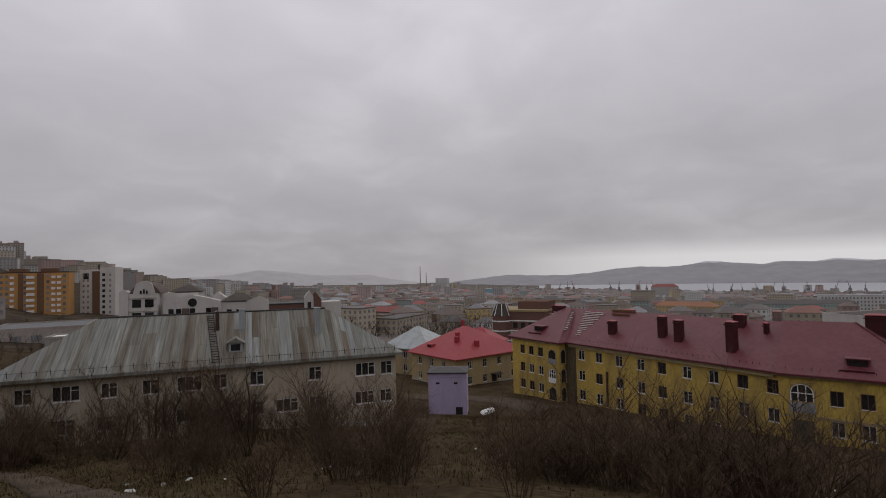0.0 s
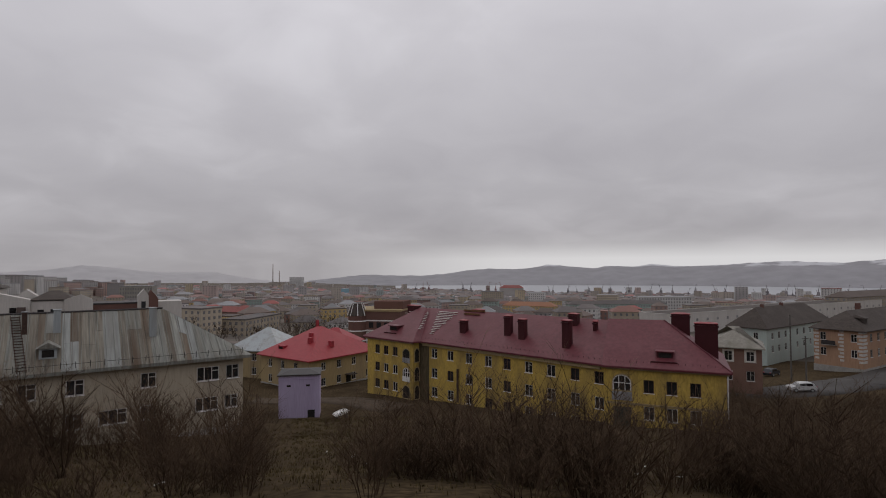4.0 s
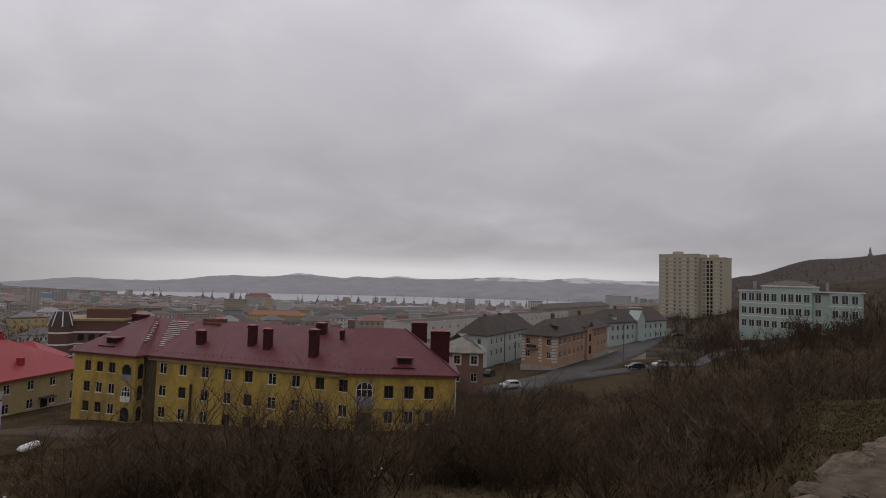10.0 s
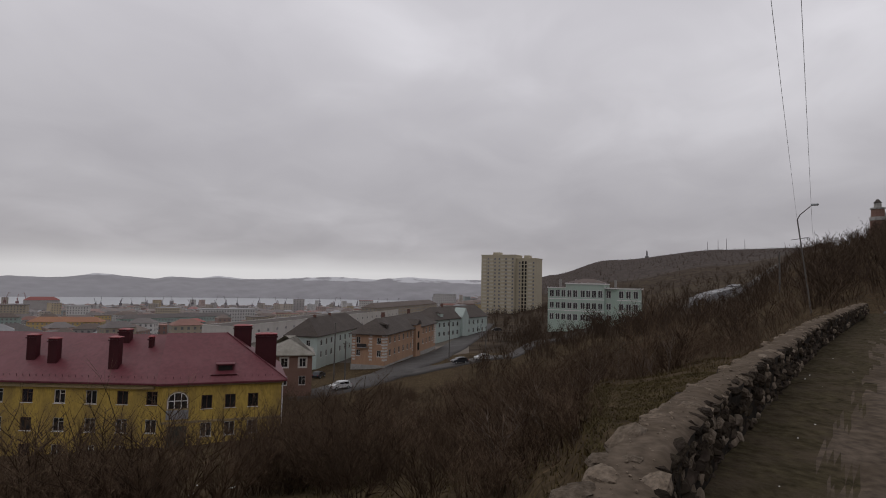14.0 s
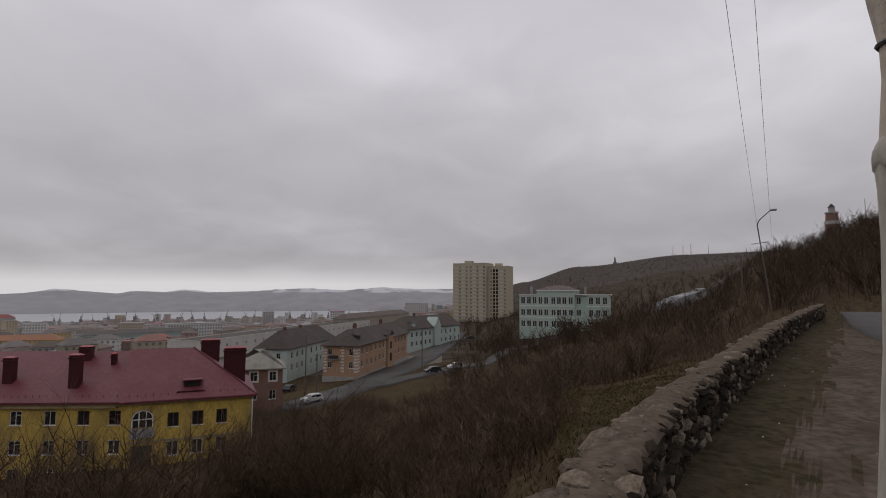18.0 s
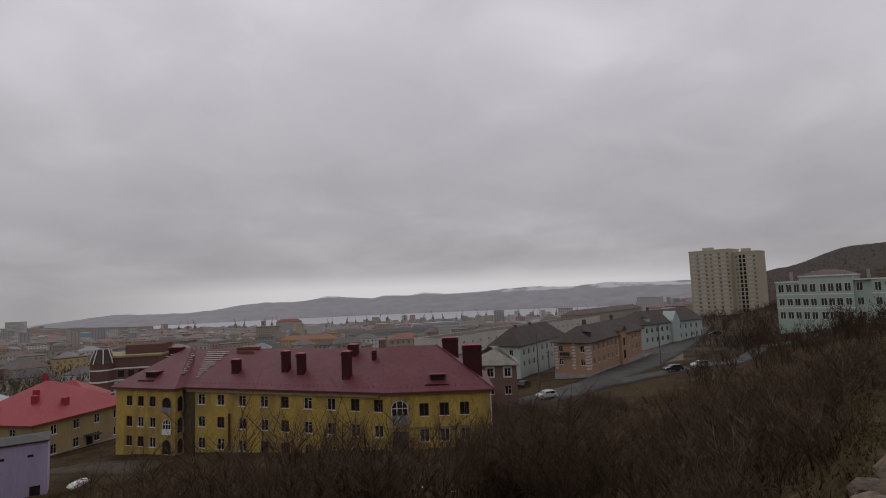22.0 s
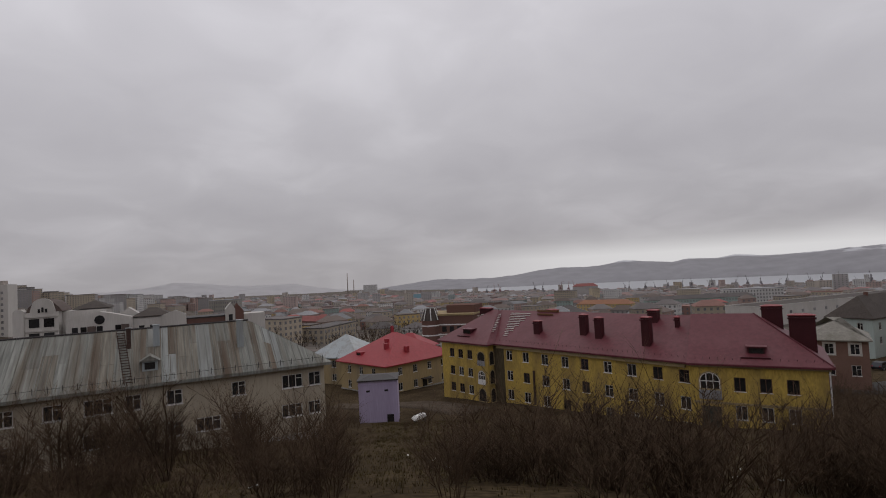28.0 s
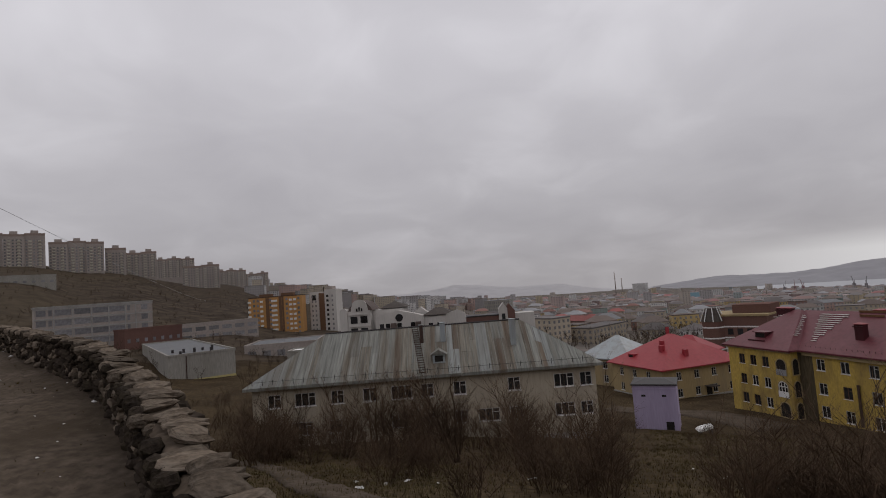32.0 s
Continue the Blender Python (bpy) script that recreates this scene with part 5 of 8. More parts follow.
def orange_block():
    m, length = placed(pol(37.0, 345), pol(31.9, 338), -21)
    t = thing("apartment_block", m, "orange panel apartment block with white balcony columns", "apartment block")
    H = 26
    part("wall", boxes((0, length, 0, 13, -4, H)), M_ORANGE, t)
    part("parapet", boxes((-0.1, length + 0.1, -0.1, 13.1, H + 0.003, H + 0.5)), M_RUST, t)
    for x in (9, 22):
        part("lift_house", boxes((x - 3.5, x + 3.5, 3, 9, H + 0.51, H + 2.2)), M_BROWNDARK, t)
    for x, w in ((11.0, 2.0), (18.5, 1.6), (20.0, 1.0)):
        part("pilaster", boxes((x - w / 2, x + w / 2, -0.4, -0.003, -4, H - 0.2)), M_BROWNDARK, t, "darker brown strip")
    for k in range(9):
        z = 0.4 + k * 2.85
        for x in (0.6, 7.6, 14.2, 15.9, 24.6, 27.0):
            part("balcony", WBALC, None, t, at=pose(x, 0, z))
        place_windows(t, (0, 0, 0), (1, 0, 0), [(x, z + 0.5, 1.3, 1.4) for x in (3.2, 5.4, 12.8, 22.2, 29.2)], M_PANE_FAR)


M_BROWNDARK = material("panel_brown", (0.16, 0.095, 0.06), 0.9, 0.1, 0.5, bump=0)
WBALC = mesh_of("balcony", boxes((-0.75, 0.75, -1.0, -0.01, 0, 1.2)), M_WHITE)
orange_block()


def white_tower():
    m, length = placed(pol(31.1, 352), pol(28.5, 346), -18.6)
    t = thing("apartment_block", m, "white and brown stepped apartment block", "apartment block")
    part("wall", boxes((0, 5.5, 0, 12, -4, 25)), M_OFFW, t)
    part("wall", boxes((5.52, 9.5, 1.0, 12, -4, 24)), M_BROWNDARK, t, "brown recessed bay")
    part("wall", boxes((9.52, length, 0, 12, -4, 26)), M_OFFW, t)
    part("roof_house", boxes((10, 14, 3, 9, 26.003, 28)), M_PANEL, t)
    for k in range(8):
        z = 1 + k * 2.9
        place_windows(t, (0, 0, 0), (1, 0, 0), [(1.6, z, 0.9, 1.3), (3.8, z, 0.9, 1.3), (14.6, z, 1.0, 1.3)], M_PANE_FAR)
        # no recess is cut for the loggia: its shade is the dark colour
        place_windows(t, (0, 0, 0), (1, 0, 0), [(11.4, z, 1.4, 1.5)], M_DARK, "loggia")
    place_windows(t, (0, 0, 0), (1, 0, 0), [(2.8, 19.8, 2.6, 3.2)], M_DARK, "loggia")


white_tower()


def prism(prof, y0, y1):
    """A gable or roof body: the outline in x and z, drawn out along y."""
    bm = bmesh.new()
    f, g = [bm.verts.new((x, y0, z)) for x, z in prof], [bm.verts.new((x, y1, z)) for x, z in prof]
    bm.faces.new(f)
    bm.faces.new(g[::-1])
    for i in range(len(f)):
        j = (i + 1) % len(f)
        bm.faces.new((f[j], f[i], g[i], g[j]))
    return bm


def white_gabled():
    """The white complex with a curved gable behind the grey roof."""
    m, length = placed(pol(27.9, 182), pol(10.0, 176), -16)
    t = thing("public_building", m, "white rendered building with a curved gable and dark roofs", "building")
    part("wall", boxes((0, 9.0, 0, 12, -6, 13.0)), M_OFFW, t)
    part("turret", prism([(-0.9, -6), (1.5, -6), (1.5, 13.4), (0.9, 14.0), (-0.3, 14.0), (-0.9, 13.4)], -0.5, 2.6), M_OFFW, t)
    prof = [(2.7, 13.0)] + [(5.5 - 2.8 * math.cos(math.pi * i / 14), 13.0 + 3.7 * math.sin(math.pi * i / 14) ** (0.75 if 2 < i < 12 else 1.2)) for i in range(1, 14)] + [(8.3, 13.0)]
    part("gable", prism(prof, -0.05, 0.7), M_OFFW, t, "curved white gable")
    part("roof", prism([(1.6, 13.003), (9.8, 13.003), (9.0, 14.2), (7.6, 15.6), (5.6, 16.3), (3.6, 15.7), (2.2, 14.4)], 0.75, 12.4), M_ROOFBROWN, t, "dark red-brown curved roof")
    for z, hh in ((9.0, 2.3), (5.6, 1.9), (2.2, 1.9)):
        place_windows(t, (0, 0, 0), (1, 0, 0), [(x, z, 2.3, hh) for x in (3.6, 6.9)], M_PANE)
        part("cornice", boxes((1.6, 9.2, -0.3, -0.003, z + hh + 0.4, z + hh + 0.75)), M_OFFW, t)
    place_windows(t, (0, -0.05, 0), (1, 0, 0), [(4.7, 12.9, 0.5, 1.0), (5.5, 13.0, 0.5, 1.3), (6.3, 12.9, 0.5, 1.0)], M_PANE)
    part("wall", boxes((9.02, 19.5, 4.0, 14, -6, 12.8)), M_OFFW, t)
    part("attic_roof", hip_roof(bmesh.new(), 11.4, 20.2, 4.2, 15, 13.2, 2.0, 4, 4), M_SLATE, t)
    part("wall", boxes((10.5, 26.2, 0.3, 3.98, -6, 9.8)), M_OFFW, t)
    part("gable", prism([(10.5, 9.81), (26.2, 9.81), (26.2, 10.2), (21, 11.6), (18.4, 12.2), (16, 11.7), (10.5, 10.3)], 0.28, 3.9), M_OFFW, t, "wide low white gable")
    bm = bmesh.new()
    tube(bm, (18.4, 0.2, 9.9), (18.4, 0.3, 9.9), 1.25, 1.25, 16, True)
    part("lunette", bm, M_PANE, t, "round dark lunette window")
    for x in (12.6, 14.6, 18.4, 22.8):
        place_windows(t, (0, 0.3, 0), (1, 0, 0), [(x, 6.0, 1.4, 2.2), (x, 2.0, 1.4, 2.2)], M_PANE)
    for x in (16.6, 24.6):
        part("bay", boxes((x - 0.9, x + 0.9, -0.9, 0.29, -6, 8.3)), M_ROOFBROWN, t, "dark brown bay")
    part("gable", prism([(22.4, 6), (27.4, 6), (27.4, 10.8), (24.9, 12.7), (22.4, 10.8)], 5.0, 9.0), M_OFFW, t)
    part("wall", boxes((26.22, 36.4, 2.0, 12, -6, 9.6)), M_OFFW, t)
    part("attic_roof", hip_roof(bmesh.new(), 25.9, 36.0, 1.6, 13, 10.0, 2.2, 4, 4), M_SLATE, t)
    part("gable", prism([(33.6, 6), (40.0, 6), (40.0, 9.8), (37.2, 11.2), (33.6, 9.9)], 1.0, 1.9), M_OFFW, t)
    part("wall", boxes((36.5, 51.0, 2.0, 12, -6, 8.2)), M_BRICK, t, "dark brick front")
    part("coping", boxes((36.5, 51.0, 1.9, 12.1, 8.203, 8.6)), M_IRON, t)
    part("gable", prism([(50.6, -6), (53.4, -6), (53.4, 10.4), (52.2, 12.3), (50.6, 10.4)], 0.6, 6), M_OFFW, t, "narrow white gable")
    part("gable", prism([(53.42, -6), (55.8, -6), (55.8, 9.6), (54.0, 11.9), (53.42, 11.0)], 0.7, 6), M_BRICK, t, "dark brick gable half")
    place_windows(t, (0, 0.6, 0), (1, 0, 0), [(52.1, 6.2, 1.1, 2.6)], M_PANE)
    part("wall", boxes((55.82, 62.0, 2, 10, -6, 8.6)), M_OFFW, t)
    for x in (28.4, 31.2, 34.2):
        place_windows(t, (0, 2.0, 0), (1, 0, 0), [(x, 5.6, 1.4, 1.8)], M_PANE)


white_gabled()


def flat_block(name, label, a, b, depth, z0, H, mat, rows, cols, ww, wh, roof_mat=None, category="building", lights=None):
    m, length = placed(a, b, z0)
    t = thing(name, m, label, category)
    part("wall", boxes((0, length, 0, depth, -8, H)), mat, t)
    part("parapet", plate_ring(length, depth, H), mat, t)
    part("flat_roof", boxes((0.3, length - 0.3, 0.3, depth - 0.3, H + 0.004, H + 0.12)), roof_mat or M_ROOF_FELT, t)
    for k in range(rows):
        z = 1.2 + k * (H - 0.6) / max(1, rows)
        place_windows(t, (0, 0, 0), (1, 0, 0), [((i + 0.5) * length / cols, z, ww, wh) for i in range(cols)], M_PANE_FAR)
    return t, length


def plate_ring(length, depth, H):
    bm = bmesh.new()
    o = [(-0.1, -0.1), (length + 0.1, -0.1), (length + 0.1, depth + 0.1), (-0.1, depth + 0.1)]
    i = [(0.28, 0.28), (length - 0.28, 0.28), (length - 0.28, depth - 0.28), (0.28, depth - 0.28)]
    rings = [[bm.verts.new((x, y, z)) for x, y in p] for p, z in ((o, H + 0.003), (o, H + 0.45), (i, H + 0.45), (i, H + 0.003))]
    for a, b in zip(rings, rings[1:]):
        for k in range(4):
            j = (k + 1) % 4
            bm.faces.new((a[k], a[j], b[j], b[k]))
    return bm


M_ROOF_FELT = material("roof_felt", (0.14, 0.143, 0.148), 0.8, 0.15, 0.4, (0.12, 0.12, 0.12), 0.6, 0.15, bump=0.1)
M_PALEBLUE = material("render_pale_bluegrey", (0.285, 0.27, 0.24), 0.9, 0.2, 1.0, (0.17, 0.155, 0.13), 0.5, 0.2, True, 0.1)
M_STRIP = material("yellow_plinth_paint", (0.45, 0.38, 0.16), 0.9, 0.1, bump=0.1)
w1, n1 = flat_block("workshop", "pale grey flat-roofed workshop with yellow-painted base", pol(44.3, 131), pol(38.45, 133.2), 62, -13.1, 5.1, M_PALEBLUE, 0, 1, 1, 1, None, "workshop")
part("painted_base", boxes((-0.05, n1 + 0.05, -0.06, -0.003, -0.9, -0.1)), M_STRIP, w1, "faded yellow base strip")
bm = bmesh.new()
tube(bm, (n1 * 0.26, -0.15, -3), (n1 * 0.26, -0.15, 5.1), 0.1, 0.1, 6, True)
part("pipe", bm, M_RUST, w1)
for i, (x, y) in enumerate(((3, 4), (4.2, 8), (6, 5), (8.4, 9), (9.4, 4.2), (10.2, 7.5), (2.2, 10.5))):
    part("roof_vent", boxes((x - 0.25, x + 0.25, y - 0.25, y + 0.25, 5.13, 5.9 + 0.2 * (i % 3))), M_IRON, w1)
w2, n2 = flat_block("workshop", "grey two-storey office block with ribbon windows", pol(43.2, 258), pol(36.2, 266), 10, -12.4, 7.4, M_PANEL, 2, 6, 4.0, 1.7, None, "office")
w3, n3 = flat_block("workshop", "low dark red brick workshop with small windows", pol(47.7, 205), pol(43.0, 212), 9, -8.8, 5.2, M_BRICK, 1, 7, 0.9, 1.2, None, "workshop")
w4, n4 = flat_block("garage", "low grey garage with felt roof", pol(37.6, 182), pol(30.6, 178), 22, -15.8, 4.6, M_PANEL, 1, 5, 2.4, 1.8, None, "garage")
w5, n5 = flat_block("shed", "low shed with a white roof", pol(33.6, 150), pol(30.5, 148), 8, -15.0, 3.6, M_PALEBLUE, 0, 1, 1, 1, M_WHITE, "shed")
w6, n6 = flat_block("warehouse", "long pale blue single-storey store below the panel blocks", pol(60, 425), pol(52.6, 425), 14, 24.5, 5.6, M_PALEBLUE, 1, 12, 2, 1.2, None, "warehouse")
w7, n7 = flat_block("factory", "long white industrial building with strip windows", pol(-40.0, 283), pol(-56.3, 470), 18, -31.0, 9.6, M_OFFW, 2, 26, 1.6, 1.3, M_SLATE, "factory")

# panel blocks along the left hill
M_ATTIC = material("attic_brown_grey", (0.27, 0.205, 0.175), 0.9, 0.1, 0.2, bump=0)
# left and right azimuth, distance, slope of the line from the lookout to the eaves
PANELS = [(59.0, 53.3, 640, 0.124), (53.1, 49.05, 650, 0.112), (49.0, 47.35, 664, 0.1015), (47.5, 44.9, 690, 0.093), (45.2, 41.7, 900, 0.0815), (42.8, 39.5, 720, 0.0675), (39.8, 37.1, 1000, 0.0575), (37.15, 35.0, 1050, 0.0500)]


def panel_block(az0, az1, d, top):
    a, b = pol(az0, d), pol(az1, d)
    H = 29 if d < 690 else 26
    z0 = 2 + d * top - H
    m, length = placed(a, b, z0)
    t = thing("apartment_block", m, "grey-beige nine-storey panel block with brown attic on the hill", "apartment block", "panel blocks on the hill")
    k = max(1, round(length / 17))
    for i in range(k):
        x0, x1 = length * i / k + 0.02, length * (i + 1) / k - 0.02
        s = (i % 2) * 2.2
        part("section", boxes((x0, x1, s, 14 + s, -24, H + (i % 2) * 1.2)), M_PANEL, t)
        part("roof_band", boxes((x0 - 0.1, x1 + 0.1, s - 0.1, s + 14.1, H + (i % 2) * 1.2 + 0.003, H + (i % 2) * 1.2 + 2.2)), M_ATTIC, t, "brown attic band")
        xm = (x0 + x1) / 2
        part("lift_house", boxes((xm - 3, xm + 3, 4 + s, 9 + s, H + (i % 2) * 1.2 + 2.21, H + (i % 2) * 1.2 + 5.4)), M_PANEL, t)
        wins = [(x, 1.4 + 2.9 * f, 1.4, 1.5) for f in range(9) for x in np.arange(x0 + 1.5, x1 - 1, 2.9)]
        window_band([((0, s, 0), (1, 0, 0), (0, -1, 0), wins)], M_PANE_FAR, "glazing", t)
        for x in (x0 + 4.2, x1 - 4.2):
            for f in range(9):
                part("balcony", PB2, None, t, at=pose(x, s, 1.0 + 2.9 * f))


PB2 = mesh_of("balcony", boxes((-1.3, 1.3, -1.0, -0.06, 0, 1.1)), M_BALC)
for row in PANELS:
    panel_block(*row)

# ---------------------------------------------------------------- the city on the plain
WALL_TINTS = (("cream", (0.40, 0.345, 0.27)), ("ochre", (0.43, 0.32, 0.15)), ("grey", (0.33, 0.31, 0.30)), ("pink", (0.38, 0.27, 0.235)), ("white", (0.53, 0.515, 0.50)), ("brick", (0.22, 0.135, 0.115)), ("green", (0.25, 0.31, 0.285)))
ROOF_TINTS = (("slate", (0.135, 0.12, 0.115)), ("rust", (0.21, 0.115, 0.095)), ("tin", (0.26, 0.26, 0.265)), ("brown", (0.145, 0.115, 0.10)), ("red", (0.28, 0.10, 0.09)))
# tints of the distant houses: paler and flatter, with distance haze mixed into the colour
HAZY_WALL_TINTS = ((0.42, 0.375, 0.33), (0.43, 0.36, 0.26), (0.385, 0.365, 0.36), (0.41, 0.325, 0.30), (0.54, 0.53, 0.52), (0.29, 0.21, 0.195), (0.30, 0.335, 0.33))
HAZY_ROOF_TINTS = ((0.215, 0.195, 0.19), (0.27, 0.185, 0.17), (0.31, 0.305, 0.31), (0.225, 0.19, 0.175), (0.33, 0.17, 0.16))
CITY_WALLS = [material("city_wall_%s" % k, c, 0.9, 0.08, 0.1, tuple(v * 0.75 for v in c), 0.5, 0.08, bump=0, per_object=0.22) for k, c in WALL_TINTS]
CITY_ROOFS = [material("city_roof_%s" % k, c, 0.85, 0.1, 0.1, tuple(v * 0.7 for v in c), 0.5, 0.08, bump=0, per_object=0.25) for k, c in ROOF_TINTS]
HAZY_WALLS = [material("far_wall_%d" % i, c, 0.9, 0.22, 0.006, tuple(v * 0.8 for v in c), 0.5, 0.01, bump=0) for i, c in enumerate(HAZY_WALL_TINTS)]
HAZY_ROOFS = [material("far_roof_%d" % i, c, 0.9, 0.22, 0.006, tuple(v * 0.8 for v in c), 0.5, 0.01, bump=0) for i, c in enumerate(HAZY_ROOF_TINTS)]


def city_house(a, b, depth, z0, H, wall, roof, pitched, storeys, name="house", label="", cols=0, win=True):
    m, length = placed(a, b, z0)
    t = thing(name, m, label, "house" if pitched else "building", "houses on the city plain")
    part("wall", boxes((0, length, 0, depth, -8, H)), wall, t)
    if pitched:
        part("roof", hip_roof(bmesh.new(), -0.4, length + 0.4, -0.4, depth + 0.4, H, depth * 0.28, depth * 0.45, depth * 0.45, 0.15), roof, t)
    else:
        part("roof", boxes((-0.2, length + 0.2, -0.2, depth + 0.2, H + 0.003, H + 0.6)), roof, t)
    if win:
        step = 3.0
        rows = []
        st = (H - 0.4) / storeys
        for o, u, n, ln in (((0, 0, 0), (1, 0, 0), (0, -1, 0), length), ((length, 0, 0), (0, 1, 0), (1, 0, 0), depth), ((0, depth, 0), (0, -1, 0), (-1, 0, 0), depth)):
            k = max(1, int(ln / step))
            rows.append((o, u, n, [((i + 0.5) * ln / k, 0.9 + f * st, 1.3, st * 0.52) for f in range(storeys) for i in range(k)]))
        window_band(rows, M_PANE_FAR, "glazing", t)
    return t, length


FAR_V, FAR_F, FAR_M = [], [], []


def far_house(a, b, depth, z0, H, wi, ri, pitched, storeys):
    """A house too far off to pick apart, added to the joined mesh of the distant quarter."""
    m, length = placed(a, b, z0)
    k = len(FAR_V)
    pts = [(0, 0, -6), (length, 0, -6), (length, depth, -6), (0, depth, -6), (0, 0, H), (length, 0, H), (length, depth, H), (0, depth, H)]
    rh = depth * 0.28 if pitched else 0.02
    e = 0.3
    pts += [(-e, -e, H + 0.02), (length + e, -e, H + 0.02), (length + e, depth + e, H + 0.02), (-e, depth + e, H + 0.02), (depth * 0.45, depth / 2, H + rh), (length - depth * 0.45, depth / 2, H + rh)]
    FAR_V.extend(tuple(m @ Vector(p)) for p in pts)
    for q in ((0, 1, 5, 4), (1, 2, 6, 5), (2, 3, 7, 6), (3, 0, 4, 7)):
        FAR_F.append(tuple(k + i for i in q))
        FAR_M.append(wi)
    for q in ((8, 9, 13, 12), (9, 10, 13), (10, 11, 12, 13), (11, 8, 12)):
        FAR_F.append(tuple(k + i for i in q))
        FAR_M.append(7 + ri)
    st, n = H / storeys, max(2, int(length / 4.2))
    for f in range(storeys):
        for i in range(n):
            x, z = (i + 0.5) * length / n, 0.9 + f * st
            k = len(FAR_V)
            FAR_V.extend(tuple(m @ Vector(p)) for p in ((x - 0.8, -0.06, z), (x + 0.8, -0.06, z), (x + 0.8, -0.06, z + st * 0.5), (x - 0.8, -0.06, z + st * 0.5)))
            FAR_F.append((k, k + 1, k + 2, k + 3))
            FAR_M.append(12)


rnd = random.Random(11)
KEEP_OFF = [(15, 190, 45), (-5, 150, 30), (-2, 125, 25), (-48, 165, 40), (-58, 170, 42), (-63, 225, 40), (-48, 290, 30), (-44, 265, 25), (-52, 310, 25), (-67, 455, 45), (28, 350, 40),
            (-10, 190, 26), (-22.5, 836, 30), (-27, 552, 40), (-24.5, 555, 25), (20, 180, 30), (7, 1170, 150), (7.4, 268, 16), (1, 315, 20), (4.4, 410, 14), (12, 895, 30), (-57, 496, 40), (-25, 75, 30), (-35, 75, 30), (-46, 100, 20), (-76, 195, 30), (-55, 140, 20), (-39.6, 698, 36), (-33, 612, 26), (-37.4, 628, 26), (-34.2, 898, 22), (-27.2, 948, 20)]
taken = [(*p2(a, d), r) for a, d, r in KEEP_OFF]
LABELS = {"cream": "cream", "ochre": "ochre", "grey": "grey", "pink": "dull pink", "white": "white", "brick": "dark brick", "green": "grey-green"}
SPOTS = {}
made = far_made = 0
for tries in range(45000):
    if made >= 300 and far_made >= 2100:
        break
    az = rnd.uniform(-66, 30)
    d = math.exp(rnd.uniform(math.log(330), math.log(3300)))
    near_one = d < 950
    if az > 20 and d > 700 or az < -60 and d < 330 or (near_one and made >= 300) or (not near_one and far_made >= 2100) or (az < -37 and d < 520) or (az > 14 and d > 520):
        continue
    x, y = p2(az, d)
    z = ground_at(x, y)
    if z < SEA + 3:
        continue
    tall = rnd.random() < (0.035 if d > 900 else 0.0)
    length = rnd.uniform(14, 26) if tall else rnd.uniform(9, 27) * (1 + d / 6000)
    if d < 600:
        length = min(length, 17)
    rad = length * 0.5 + (2 if near_one else 1)
    cell = (int(x // 80), int(y // 80))
    close = [t for i in (-1, 0, 1) for j in (-1, 0, 1) for t in SPOTS.get((cell[0] + i, cell[1] + j), ())]
    if any((x - p) ** 2 + (y - q) ** 2 < (rad + r) ** 2 for p, q, r in taken + close):
        continue
    SPOTS.setdefault(cell, []).append((x, y, rad))
    ang = radians(az) + rnd.choice((0, 0, 0.5, -0.6, 0.25, -0.25)) + rnd.uniform(-0.1, 0.1)
    ux, uy = math.cos(ang), math.sin(ang)
    a, b = (x - ux * length / 2, y - uy * length / 2), (x + ux * length / 2, y + uy * length / 2)
    wi, ri = rnd.choices(range(7), (26, 4 if tall else 16, 16, 13, 18, 0 if tall else 9, 4))[0], rnd.choices(range(5), (36, 12, 12, 32, 4))[0]
    st = rnd.choice((9, 9, 7, 12)) if tall else rnd.choice((1, 2, 2, 3)) if d < 600 else rnd.choice((1, 2, 2, 3, 3, 4))
    pitched = not tall and rnd.random() < 0.72
    if not near_one:
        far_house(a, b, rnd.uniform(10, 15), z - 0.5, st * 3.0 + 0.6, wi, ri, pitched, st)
        far_made += 1
        continue
    wname = CITY_WALLS[wi].name.split("_")[-1]
    city_house(a, b, rnd.uniform(10, 14), z - 0.5, st * 3.0 + 0.6, CITY_WALLS[wi], CITY_ROOFS[ri], pitched, st, "house" if pitched else "city_block",
               "%s city house with %s roof" % (LABELS[wname], "a pitched" if pitched else "a flat"))
    made += 1
# the distant quarter wears the tints that carry painted haze
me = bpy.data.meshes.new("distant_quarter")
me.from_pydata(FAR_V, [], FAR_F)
for m in (*HAZY_WALLS, *HAZY_ROOFS, M_PANE_FAR):
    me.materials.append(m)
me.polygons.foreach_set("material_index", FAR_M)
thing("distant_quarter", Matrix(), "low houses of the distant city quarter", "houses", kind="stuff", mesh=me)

city_house(pol(-21.5, 840), pol(-23.6, 832), 14, -63, 27, CITY_WALLS[0], CITY_ROOFS[0], False, 9, "apartment_block", "cream nine-storey block with balconies on the plain")
city_house(pol(-37.2, 690), pol(-42.0, 705), 14, -53.5, 19, CITY_WALLS[4], CITY_ROOFS[2], False, 5, "apartment_block", "white five-storey panel block on the plain")
city_house(pol(-30.5, 600), pol(-39.8, 640), 13, -49.5, 11, CITY_WALLS[6], CITY_ROOFS[0], True, 3, "apartment_house", "long pale green house with a dark roof")
city_house(pol(-33.2, 900), pol(-35.2, 895), 14, -63, 20, CITY_WALLS[0], CITY_ROOFS[2], False, 6, "apartment_block", "cream panel block with a flat roof on the plain")
